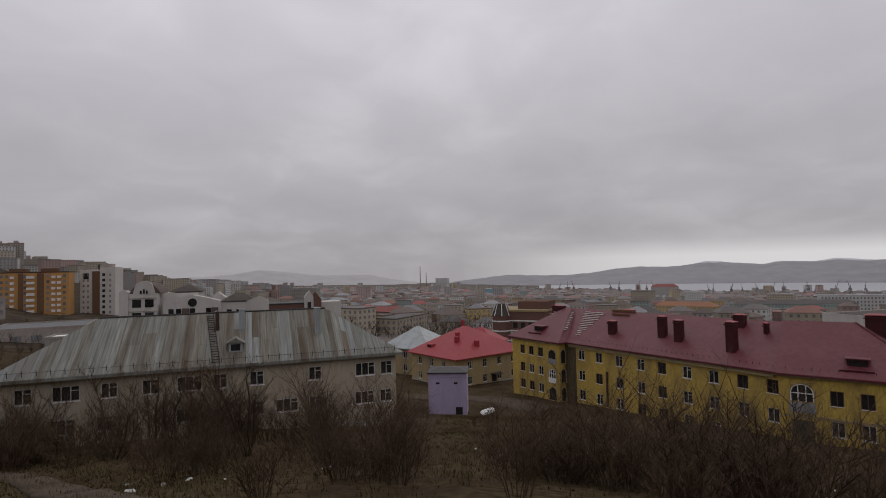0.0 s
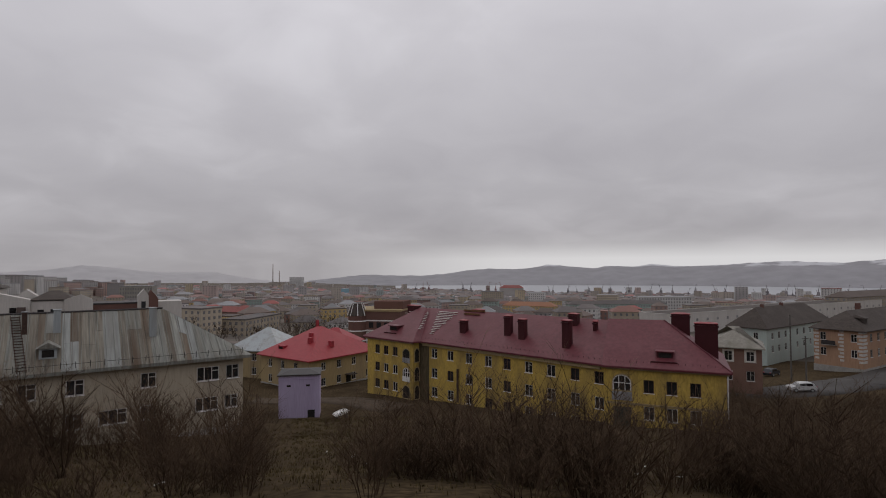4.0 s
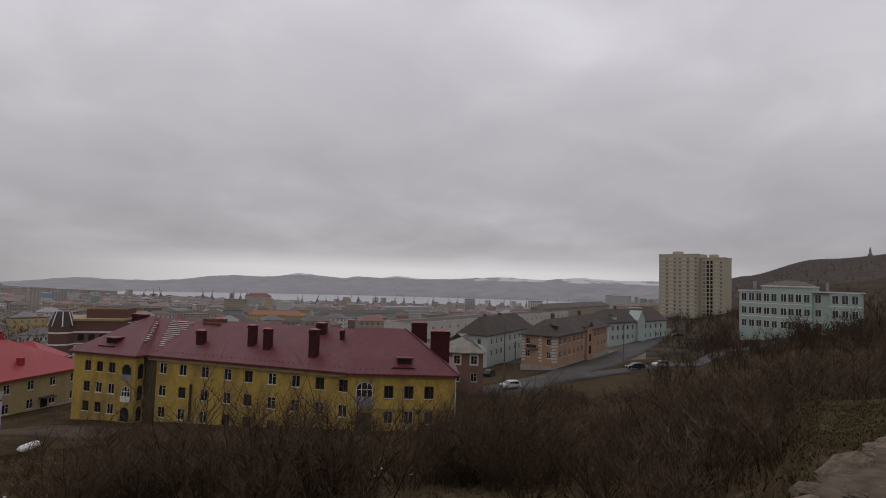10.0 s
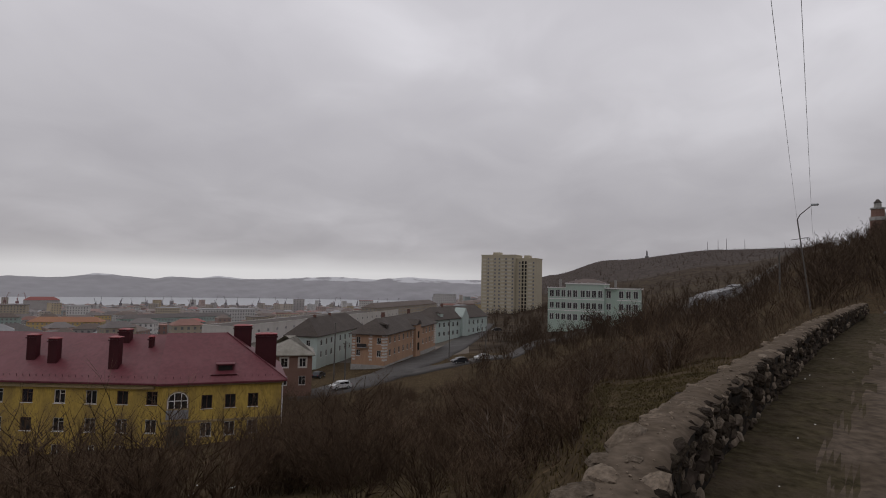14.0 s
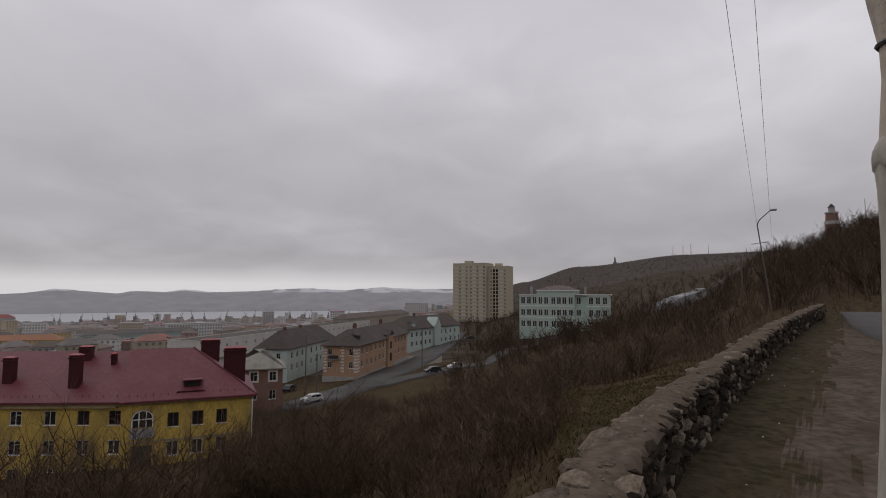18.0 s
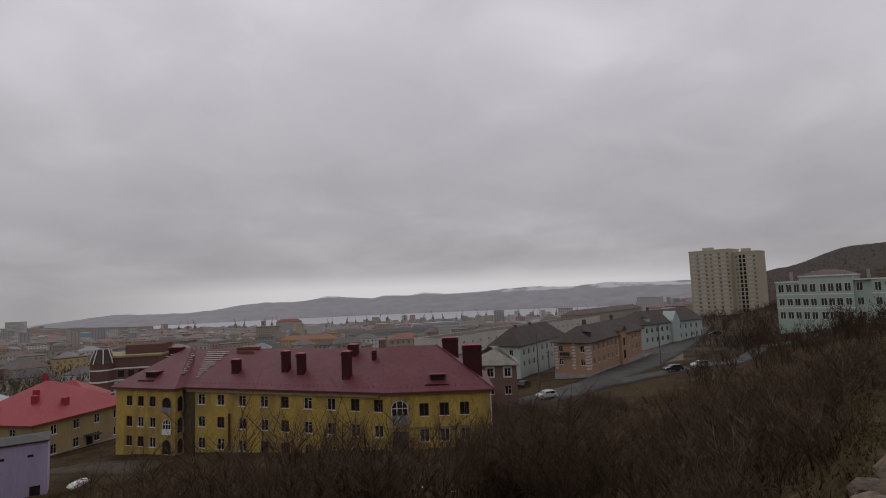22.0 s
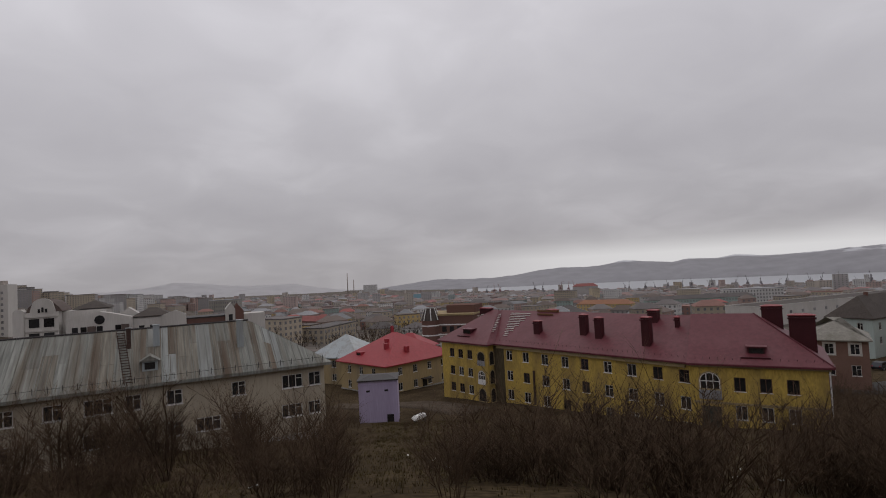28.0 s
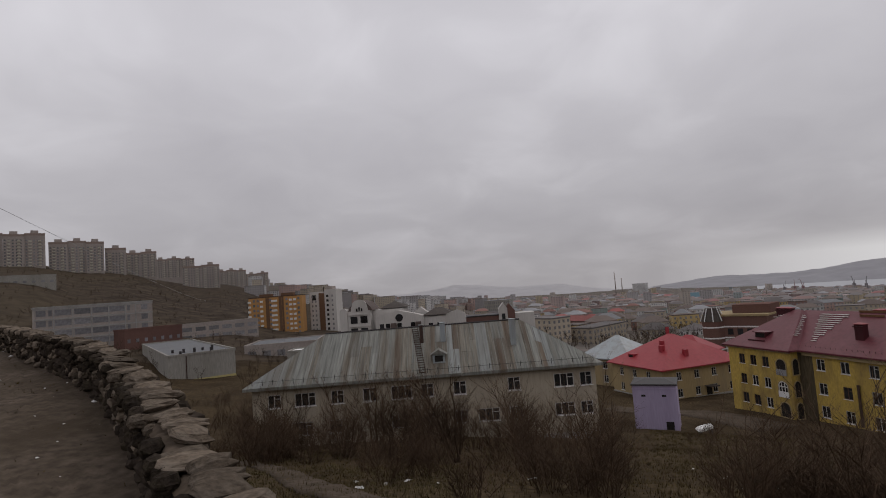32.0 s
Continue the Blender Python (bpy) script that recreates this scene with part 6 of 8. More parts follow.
city_house(pol(-26.4, 950), pol(-28.0, 945), 14, -65, 22, CITY_WALLS[4], CITY_ROOFS[2], False, 6, "apartment_block", "pale panel block with a flat roof on the plain")
M_TILE = material("roof_dull_orange", (0.29, 0.145, 0.085), 0.85, 0.12, 0.2, (0.25, 0.12, 0.08), 0.5, 0.1, bump=0)
city_house(pol(-23.7, 560), pol(-29.0, 545), 14, -46, 9, CITY_WALLS[1], M_TILE, True, 3, "apartment_house", "long ochre house with a dull orange roof")
city_house(pol(-1.75, 2500), pol(-2.95, 2480), 30, -106, 68, HAZY_WALLS[4], HAZY_ROOFS[2], False, 14, "tower_block", "grey high-rise block far on the plain")
city_house(pol(-4.0, 2400), pol(-6.0, 2380), 30, -100, 32, HAZY_WALLS[0], HAZY_ROOFS[2], False, 6, "tower_block", "pale high-rise block far on the plain")
M_BLUEHALL = material("cladding_blue", (0.22, 0.36, 0.43), 0.7, 0.05, bump=0)
city_house(pol(-6.7, 1500), pol(-7.9, 1490), 30, -76, 22, M_BLUEHALL, CITY_ROOFS[2], False, 3, "hall", "blue-clad hall on the plain", win=False)
city_house(pol(13.2, 900), pol(10.6, 890), 30, -46, 23, M_PALEBLUE, CITY_ROOFS[2], False, 4, "hall", "pale blue office hall before the hills")
city_house(pol(8.95, 275), pol(6.4, 262), 12, -27, 11.0, CITY_WALLS[0], CITY_ROOFS[0], False, 4, "city_block", "cream flat-roofed block behind the grey roof")
city_house(pol(2.44, 268), pol(-0.77, 296), 12, -33.4, 11.4, CITY_WALLS[0], CITY_ROOFS[0], False, 4, "city_block", "cream four-storey block with long windows")
city_house(pol(5.6, 420), pol(3.2, 400), 12, -40, 12, CITY_WALLS[5], CITY_ROOFS[4], True, 3, "house", "brick house with a faded red roof")
city_house(pol(-23.4, 1500), pol(-25.9, 1500), 26, -84, 29, CITY_WALLS[2], CITY_ROOFS[4], True, 4, "hall", "large red-roofed shipyard hall", win=False)
city_house(pol(-54.0, 432), pol(-60.3, 560), 13, -29.5, 11.0, CITY_WALLS[0], CITY_ROOFS[3], True, 4, "terrace", "long brown-roofed terrace behind the white factory")
city_house(pol(-59.9, 905), pol(-62.1, 895), 14, -42, 26, CITY_WALLS[4], CITY_ROOFS[2], False, 9, "apartment_block", "pale high block above the terraces")
# terraces of panel blocks that step down along the ridge
for i in range(120):
    az = 37.0 - 26.0 * i / 119 + rnd.uniform(-0.4, 0.4)
    d = rnd.choice((800, 950, 1100, 1300)) + rnd.uniform(-60, 60) + (36 - az) * 12
    x, y = p2(az, d)
    L = rnd.uniform(13, 34)
    ang = radians(az) + rnd.choice((0.0, 0.3, -0.6, 1.0, 1.5))
    ux, uy = math.cos(ang) * L / 2, math.sin(ang) * L / 2
    st = rnd.choice((4, 5, 7, 9, 9, 9))
    city_house((x - ux, y - uy), (x + ux, y + uy), 13, ground_at(x, y) - 0.5, st * 2.9 + 1, CITY_WALLS[rnd.choice((0, 0, 2, 3, 4, 4))], CITY_ROOFS[rnd.choice((0, 2, 3))], False, st, "apartment_block", "pale panel block on the hazy ridge")
# playing field
M_FIELD = material("field_grass", (0.13, 0.125, 0.055), 0.95, 0.3, 0.02, (0.14, 0.12, 0.07), 0.6, 0.01, bump=0)
bm = bmesh.new()
rows = [[bm.verts.new((*p2(a, r), ground_at(*p2(a, r)) + 0.9)) for a in np.linspace(9.2, 4.6, 12)] for r in np.linspace(1010, 1330, 8)]
for p, q in zip(rows, rows[1:]):
    for k in range(11):
        bm.faces.new((p[k], p[k + 1], q[k + 1], q[k]))
bmesh.ops.solidify(bm, geom=bm.faces[:], thickness=1.5)
thing("playing_field", Matrix(), "yellow-green grass field between the houses", "field", kind="structure", mesh=mesh_of("playing_field", bm, M_FIELD))


def turreted_house():
    m, length = placed(pol(-7.7, 196), pol(-13.0, 190), -26.8)
    t = thing("public_building", m, "dark red brick building with white bands and glazed turret", "building")
    part("wall", boxes((0, length, 0, 16, -8, 13.5)), M_BRICK, t)
    part("cornice", boxes((-0.3, length + 0.3, -0.3, 16.3, 13.503, 14.1)), M_CORNICE, t)
    bm = bmesh.new()
    tube(bm, (3.0, 0.4, -5), (3.0, 0.4, 12.0), 3.4, 3.4, 8, True)
    tr = part("turret", bm, M_BRICK, t, "octagonal brick turret with white bands")
    bm = bmesh.new()
    tube(bm, (3.0, 0.4, 12.003), (3.0, 0.4, 16.2), 3.5, 2.0, 8, True)
    part("turret_roof", bm, M_SLATE, tr)
    for i in range(8):
        a = math.pi / 8 + i * math.pi / 4
        bm = bmesh.new()
        tube(bm, (3.0 + 3.55 * math.cos(a), 0.4 + 3.55 * math.sin(a), 12.1), (3.0 + 2.1 * math.cos(a), 0.4 + 2.1 * math.sin(a), 16.2), 0.16, 0.16, 4, True)
        part("turret_rib", bm, M_WHITE, tr)
    for z in (1, 4.4, 7.8):
        place_windows(t, (0, 0, 0), (1, 0, 0), [(x, z, 1.6, 1.9) for x in (8.2, 11.0, 13.8)], M_PANE)
        part("band_course", boxes((6.3, length + 0.05, -0.1, -0.003, z + 2.3, z + 2.7)), M_WHITE, t)
        bm = bmesh.new()
        tube(bm, (3.0, 0.4, z + 2.2), (3.0, 0.4, z + 2.6), 3.5, 3.5, 8, True)
        part("band_course", bm, M_WHITE, tr)
    part("lower_wall", boxes((6.4, length - 0.1, -0.05, -0.004, -5, 6.5)), M_OFFW, t, "whitewashed lower wall")
    part("attic", boxes((8, length, 4, 14, 14.103, 16.8)), M_BRICK, t)


turreted_house()

# smokestacks
for az, d, hh in ((-0.15, 2900, 124), (-0.77, 2950, 90), (-13.2, 1700, 40)):
    x, y = p2(az, d)
    z = ground_at(x, y)
    bm = bmesh.new()
    tube(bm, (0, 0, -3), (0, 0, hh), 3.0, 1.9, 10, True)
    thing("smokestack", pose(x, y, z), "tall thin grey smokestack on the plain", "chimney", "smokestacks", mesh=mesh_of("smokestack", bm, M_PANEL, True))


# harbour cranes
def crane():
    c = thing("harbour_crane", Matrix(), "dark portal crane on the quay", "crane", "harbour cranes")
    for i, (x, y) in enumerate(((-4, -4), (4, -4), (4, 4), (-4, 4))):
        bm = bmesh.new()
        tube(bm, (x, y, -3), (x * 0.5, y * 0.5, 12), 0.8, 0.7, 4, True)
        part("leg", bm, M_CRANE, c)
    part("cabin", boxes((-3, 3, -3, 3, 12.0, 18)), M_CRANE, c)
    bm = bmesh.new()
    tube(bm, (0, 0, 17), (-2, 0, 27), 1.1, 0.8, 4, True)
    part("mast", bm, M_CRANE, c)
    bm = bmesh.new()
    tube(bm, (1, 0, 17), (6, 1, 38), 0.9, 0.6, 4, True)
    j = part("jib", bm, M_CRANE, c)
    bm = bmesh.new()
    tube(bm, (6, 1, 37.9), (12, 2, 36.5), 0.6, 0.35, 4, True)
    part("jib_head", bm, M_CRANE, j)
    return c


M_CRANE = material("crane_paint", (0.235, 0.22, 0.23), 0.8, 0.1, 0.1, bump=0, per_object=0.3)
M_CRANE_RED = material("crane_paint_red", (0.29, 0.175, 0.175), 0.8, 0.1, 0.1, bump=0, per_object=0.3)
first = crane()
CRANES = [(-14.6, 2250), (-15.4, 2300), (-16.0, 2280), (-19.6, 2300), (-20.4, 2300), (-22.2, 2320), (-23.0, 2300), (-23.6, 2330)] + [(-28.5 - i * 0.72 + 0.45 * math.sin(i * 2.3), 2280 + 80 * math.sin(i * 1.7)) for i in range(46)]
for i, (az, d) in enumerate(CRANES):
    x, y = p2(az, d)
    m = pose(x, y, max(SEA, ground_at(x, y)) + 5, 0, 0, (i * 67) % 360) @ Matrix.Scale((1.1 if i < 8 else 0.9) + 0.2 * math.sin(i * 3.1), 4)
    if i == 0:
        first.matrix_basis = m
        continue
    ob = copy_thing(first, m)
    if i in (1, 2, 5, 6, 7):
        ob["label"] = "dull red portal crane on the quay"
        for c in ob.children_recursive:
            c.data = c.data.copy()
            c.data.materials[0] = M_CRANE_RED

# ---------------------------------------------------------------- on the right-hand hills
M_MONUMENT = material("monument_concrete", (0.21, 0.205, 0.21), 0.9, 0.1, bump=0)
x, y = p2(-81.4, 2650)
bm = boxes((-9, 9, -9, 9, -12, 8))
tube(bm, (0, 0, 8.0), (0, 0, 34), 5.5, 4.0, 8, True)
tube(bm, (0, 0, 33.9), (0, 0, 40), 2.6, 1.8, 8, True)
thing("monument", pose(x, y, ground_at(x, y)) @ Matrix.Scale(0.82, 4), "grey concrete monument on the bare hilltop", "monument", mesh=mesh_of("monument", bm, M_MONUMENT))


def lookout_tower():
    x, y = p2(-99.6, 232)
    z = ground_at(x, y)
    t = thing("lighthouse_tower", pose(x, y, z), "banded brick memorial tower with a small dark lantern", "tower")
    for i, (z0, z1, r0, r1, mt) in enumerate(((-2, 4.2, 2.5, 2.2, M_BRICKPINK), (4.203, 5.4, 2.45, 2.3, M_CONCRETE), (5.403, 8.0, 2.0, 1.8, M_BRICKPINK), (8.003, 8.5, 2.1, 2.1, M_CONCRETE), (8.503, 10.2, 1.1, 0.95, M_CONCRETE), (10.203, 11.4, 1.2, 0.25, M_SLATE))):
        bm = bmesh.new()
        tube(bm, (0, 0, z0), (0, 0, z1), r0, r1, 10, True)
        part(("base", "gallery", "shaft", "gallery", "lantern", "dome")[i], bm, mt, t)


lookout_tower()
for az, d, hh in ((-86.8, 2500, 36), (-87.7, 2500, 42), (-88.4, 2500, 46), (-89.9, 2500, 40), (-95.2, 900, 26), (-101.9, 260, 11)):
    x, y = p2(az, d)
    bm = bmesh.new()
    tube(bm, (0, 0, -3), (0, 0, hh), 0.0006 * d + 0.06, 0.0003 * d + 0.03, 4, True)
    for k in (0.75, 0.88):
        tube(bm, (-0.0009 * d, 0, hh * k), (0.0009 * d, 0, hh * k), 0.0003 * d, 0.0003 * d, 4, True)
    thing("mast", pose(x, y, ground_at(x, y)), "thin lattice mast on the hill", "mast", "hill masts", mesh=mesh_of("mast", bm, M_CRANE))

M_GARAGE = material("garage_pale", (0.30, 0.30, 0.31), 0.8, 0.1, 1.0, (0.28, 0.27, 0.27), 0.5, 0.4, bump=0.1, per_object=0.3)
# pale garages beside the climbing road
for i in range(14):
    az, d = -85.9 - i * 0.25, 236 + i * 8
    x, y = p2(az, d)
    g = thing("garage", pose(x, y, ground_at(x, y) - 0.2, 0, 0, -az * -1 + 20), "pale sheet-metal lock-up garage beside the climbing road", "garage", "roadside garages")
    part("wall", boxes((-2.2, 2.2, -2.4, 2.4, -1.5, 2.6)), M_GARAGE, g)
    part("roof", hip_roof(bmesh.new(), -2.4, 2.4, -2.6, 2.6, 2.65, 0.5, 0.01, 0.01, 0.1), M_GARAGE, g)
# ---------------------------------------------------------------- street furniture, wires and cars


def pole_thing(az, d, hh, r, label, arms=1):
    x, y = p2(az, d)
    t = thing("utility_pole", pose(x, y, ground_at(x, y)), label, "pole", "street poles")
    bm = bmesh.new()
    tube(bm, (0, 0, -1), (0, 0, hh), r, r * 0.7, 8, True)
    part("pole", bm, M_POLE, t)
    for k in range(arms):
        bm = bmesh.new()
        tube(bm, (-0.8, 0, hh - 0.4 - k * 0.5), (0.8, 0, hh - 0.4 - k * 0.5), 0.06, 0.06, 4, True)
        part("crossarm", bm, M_POLE, t)
    return t


M_POLE = material("pole_weathered", (0.13, 0.12, 0.11), 0.9, 0.2, 1.0, bump=0.2)
for az, d, hh in ((-49.9, 121, 12.5), (-51.0, 114, 9.0), (-61.7, 150, 11.0), (-65.5, 158, 8), (-92.6, 110, 7)):
    pole_thing(az, d, hh, 0.16, "weathered wooden utility pole beside the street")


def street_lamp():
    x, y = p2(-95.15, 57)
    t = thing("street_lamp", pose(x, y, -1.2), "leaning grey street lamp with a bent arm", "street lamp")
    bm = bmesh.new()
    tube(bm, (0, 0, -1), (0, 1.15, 9.5), 0.07, 0.05, 8, True)
    part("pole", bm, M_POLE, t)
    bm = bmesh.new()
    tube(bm, (0, 1.15, 9.5), (0, 0.95, 9.9), 0.05, 0.05, 6, True)
    tube(bm, (0, 0.95, 9.9), (0, 0.05, 10.75), 0.045, 0.04, 6, True)
    a = part("arm", bm, M_POLE, t)
    bm = boxes((-0.16, 0.16, -0.45, 0.12, 10.68, 10.84))
    bmesh.ops.bevel(bm, geom=bm.edges[:], offset=0.05, segments=2, affect="EDGES")
    part("lamp_head", bm, M_VENT, a, "flat grey lamp head")
    bm = bmesh.new()
    tube(bm, (0, 0.35, 7.9), (0, 1.65, 7.7), 0.035, 0.035, 4, True)
    part("crossarm", bm, M_POLE, t)


street_lamp()


def wire(points, r, label):
    cu = bpy.data.curves.new("overhead_wire", "CURVE")
    cu.dimensions, cu.bevel_depth, cu.bevel_resolution = "3D", r, 1
    sp = cu.splines.new("POLY")
    sp.points.add(len(points) - 1)
    for p, q in zip(sp.points, points):
        p.co = (*q, 1)
    cu.materials.append(M_VENT)
    ob = new("overhead_wire", cu)
    return tagged(ob, label, "wire", "overhead wires")


def sag(a, b, s, n=24):
    a, b = Vector(a), Vector(b)
    return [a.lerp(b, i / n) - Vector((0, 0, s * 4 * (i / n) * (1 - i / n))) for i in range(n + 1)]


wire(sag((2.5, 0.45, 10.1), pol(-94.0, 57, 8.2), 0.35), 0.007, "thin grey overhead wire above the parapet")
wire(sag((2.5, -0.05, 10.0), pol(-95.1, 57, 7.0), 0.3), 0.007, "thin grey overhead wire above the parapet")
wire(sag((-4.3, -10.1, 8.4), (-98, 114, 3.5), 0.9), 0.009, "thin dark overhead wire across the valley")


def post():
    """The concrete post on the lookout: thick sleeve below, older post above, wire wrapped round."""
    t = thing("concrete_post", pose(2.404, -0.756, 0), "thick weathered concrete post with peeling whitewash on the lookout", "post")
    prof = [(-0.3, 0.36), (0.4, 0.325), (0.9, 0.286), (1.4, 0.25), (1.8, 0.219), (2.2, 0.206), (2.38, 0.208), (2.46, 0.213), (2.50, 0.208)]
    bm = bmesh.new()
    rings = []
    for z, r in prof:
        rings.append([bm.verts.new((r * math.cos(2 * math.pi * i / 28), r * math.sin(2 * math.pi * i / 28), z)) for i in range(28)])
    for a, b in zip(rings, rings[1:]):
        for i in range(28):
            j = (i + 1) % 28
            bm.faces.new((a[i], a[j], b[j], b[i]))
    part("sleeve", bm, M_POST, t, "whitewashed concrete sleeve with grey patches", smooth=True)
    bm = bmesh.new()
    rings = []
    for z, r, q in ((2.445, 0.211, 0.1), (2.455, 0.220, 1.0), (2.485, 0.223, 1.3), (2.515, 0.218, 1.3), (2.535, 0.205, 1.0), (2.55, 0.19, 0.2)):
        ring = []
        for i in range(56):
            a = 2 * math.pi * i / 56
            k = r + 0.009 * q * noise.noise(Vector((math.cos(a) * 5, math.sin(a) * 5, z * 9)))
            ring.append(bm.verts.new((k * math.cos(a), k * math.sin(a), z + 0.035 * noise.noise(Vector((math.cos(a) * 4, math.sin(a) * 4, 2))))))
        rings.append(ring)
    for a, b in zip(rings, rings[1:]):
        for i in range(56):
            j = (i + 1) % 56
            bm.faces.new((a[i], a[j], b[j], b[i]))
    part("mortar_collar", bm, M_POST, t, "rough mortar collar", smooth=True)
    bm = bmesh.new()
    rings = []
    for z, r in ((2.55, 0.195), (2.66, 0.186), (2.78, 0.176), (2.9, 0.178), (3.05, 0.202), (3.2, 0.222), (3.5, 0.236), (4.2, 0.235), (10.3, 0.17)):
        rings.append([bm.verts.new((r * (1 - 0.07 * max(0, math.cos(4 * math.pi * i / 28)) ** 2) * math.cos(2 * math.pi * i / 28), r * math.sin(2 * math.pi * i / 28), z)) for i in range(28)])
    for a, b in zip(rings, rings[1:]):
        for i in range(28):
            j = (i + 1) % 28
            bm.faces.new((a[i], a[j], b[j], b[i]))
    bm.faces.new(rings[-1])
    part("upper_post", bm, M_POST_OLD, t, smooth=True)
    bm = bmesh.new()
    for i in range(24):
        a, b = 2 * math.pi * i / 24, 2 * math.pi * (i + 1) / 24
        tube(bm, (0.183 * math.cos(a), 0.183 * math.sin(a), 2.9 + 0.03 * math.cos(a)), (0.183 * math.cos(b), 0.183 * math.sin(b), 2.9 + 0.03 * math.cos(b)), 0.009, 0.009, 5)
    part("wire_wrap", bm, M_IRON, t)
    bm = bmesh.new()
    tube(bm, (0.08, -0.4, 9.95), (0.08, 1.25, 9.95), 0.05, 0.05, 4, True)
    part("crossarm", bm, M_IRON, t)


M_POST = material("whitewashed_concrete", (0.37, 0.335, 0.285), 0.9, 0.14, 4.0, (0.15, 0.138, 0.122), 0.75, 2.4, (1.0, 1.0, 0.28), 0.2, 26.0)
M_POST_OLD = material("old_post_concrete", (0.42, 0.37, 0.30), 0.9, 0.2, 2.0, (0.24, 0.205, 0.165), 0.7, 2.0, (1.0, 1.0, 0.3), 0.3, 20.0)
post()


def car(m, paint, label):
    c = thing("car", m, label, "car", "cars on the streets")
    prof = [(-2.1, 0.35), (-2.15, 0.75), (-1.95, 0.98), (-1.55, 1.5), (-0.2, 1.56), (0.55, 1.45), (1.1, 1.02), (1.95, 0.9), (2.15, 0.65), (2.12, 0.35)]
    bm = bmesh.new()
    L = [bm.verts.new((x, -0.86 + (0.12 if z > 1.2 else 0), z)) for x, z in prof]
    R = [bm.verts.new((x, 0.86 - (0.12 if z > 1.2 else 0), z)) for x, z in prof]
    bm.faces.new(L)
    bm.faces.new(R[::-1])
    for i in range(len(prof)):
        j = (i + 1) % len(prof)
        bm.faces.new((L[j], L[i], R[i], R[j]))
    bmesh.ops.bevel(bm, geom=bm.edges[:], offset=0.04, segments=1, affect="EDGES")
    part("body", bm, paint, c)
    for y, s in ((-0.80, -1), (0.80, 1)):
        part("side_window", boxes((-1.4, -0.35, y - 0.03, y + 0.03, 1.02, 1.42)), M_PANE, c)
        part("side_window", boxes((-0.25, 0.62, y - 0.03, y + 0.03, 1.02, 1.38)), M_PANE, c)
        for x in (-1.3, 1.35):
            bm = bmesh.new()
            tube(bm, (x, y - 0.1, 0.33), (x, y + 0.1, 0.33), 0.33, 0.33, 12, True)
            w = part("wheel", bm, M_IRON, c)
            bm = bmesh.new()
            tube(bm, (x, y + s * 0.103, 0.33), (x, y + s * 0.115, 0.33), 0.2, 0.18, 10, True)
            part("rim", bm, M_VENT, w)
    bm = bmesh.new()
    quad(bm, (0.62, -0.66, 1.42), (1.12, -0.72, 1.04), (1.12, 0.72, 1.04), (0.62, 0.66, 1.42))
    bm.faces.ensure_lookup_table()
    bmesh.ops.translate(bm, verts=bm.verts[:], vec=(0.03, 0, 0.03))
    part("windscreen", bm, M_PANE, c)
    for y in (-0.6, 0.6):
        part("headlight", boxes((2.12, 2.18, y - 0.18, y + 0.18, 0.62, 0.78)), M_WHITE, c)
        part("tail_light", boxes((-2.19, -2.13, y - 0.12, y + 0.12, 0.75, 0.95)), M_RED, c)
    return c


M_CAR_W = material("car_white", (0.48, 0.48, 0.48), 0.3, 0.03, bump=0, coat=0.5)
M_CAR_D = material("car_dark", (0.02, 0.022, 0.028), 0.3, 0.03, bump=0, coat=0.5)
for az, d, yaw, mt, lb, lift in ((-50.6, 109, 160, M_CAR_W, "white hatchback on the wet street", 0.32), (-48.4, 131, 20, M_CAR_D, "dark car parked before the green house", 0.1),
                                 (-65.2, 141, 145, M_CAR_W, "white car at the kerb of the climbing road", 0.35),
                                 (-66.6, 236, 130, M_CAR_D, "dark car parked beside the mint house", 0.2), (-62.8, 139, 145, M_CAR_D, "dark car at the road junction", 0.35), (31.5, 122, 40, M_CAR_W, "white van behind the garages", 0.0)):
    x, y = p2(az, d)
    car(pose(x, y, ground_at(x, y) + lift, 0, 0, yaw), mt, lb)
# white sheet of scrap beside the kiosk
x, y = p2(-6.9, 66)
bm = prism([(-0.95, 0.12), (-0.7, 0.0), (0.6, 0.0), (1.0, 0.16), (0.55, 0.34), (-0.6, 0.34)], -0.42, 0.42)
bmesh.ops.bevel(bm, geom=bm.edges[:], offset=0.05, segments=2, affect="EDGES")
t = thing("boat", pose(x, y, ground_at(x, y) + 0.55, 8, -10, 20), "white upturned boat on short trestles", "boat", mesh=mesh_of("boat", bm, M_WHITE))
for dx in (-0.6, 0.6):
    part("trestle", boxes((dx - 0.08, dx + 0.08, -0.4, 0.4, -0.9, 0.01)), M_POLE, t)

# ---------------------------------------------------------------- parapet of rubble stones
CUM = [0.0]
for (x0, y0), (x1, y1) in zip(WALL_LINE, WALL_LINE[1:]):
    CUM.append(CUM[-1] + math.hypot(x1 - x0, y1 - y0))
TOTAL = CUM[-1]


def wall_at(s):
    """Middle of the wall at arc length s, its direction and the normal that points out over the slope."""
    s = min(max(s, 0.0), TOTAL)
    q = [float(np.interp(v, CUM, [p[k] for p in WALL_LINE])) for v in (s - 0.5, s, s + 0.5) for k in (0, 1)]
    d = Vector((q[4] - q[0], q[5] - q[1])).normalized()
    return Vector(((q[0] + q[2] * 2 + q[4]) / 4, (q[1] + q[3] * 2 + q[5]) / 4)), d, Vector((-d.y, d.x))


# mortar on the sides of the parapet, much darker than on its cap
M_WALL_SIDE = material("joint_dark", (0.022, 0.019, 0.016), 0.95, 0.3, 1.5, bump=0.6)


S_MID = float(CUM[8])  # where the lookout is nearest


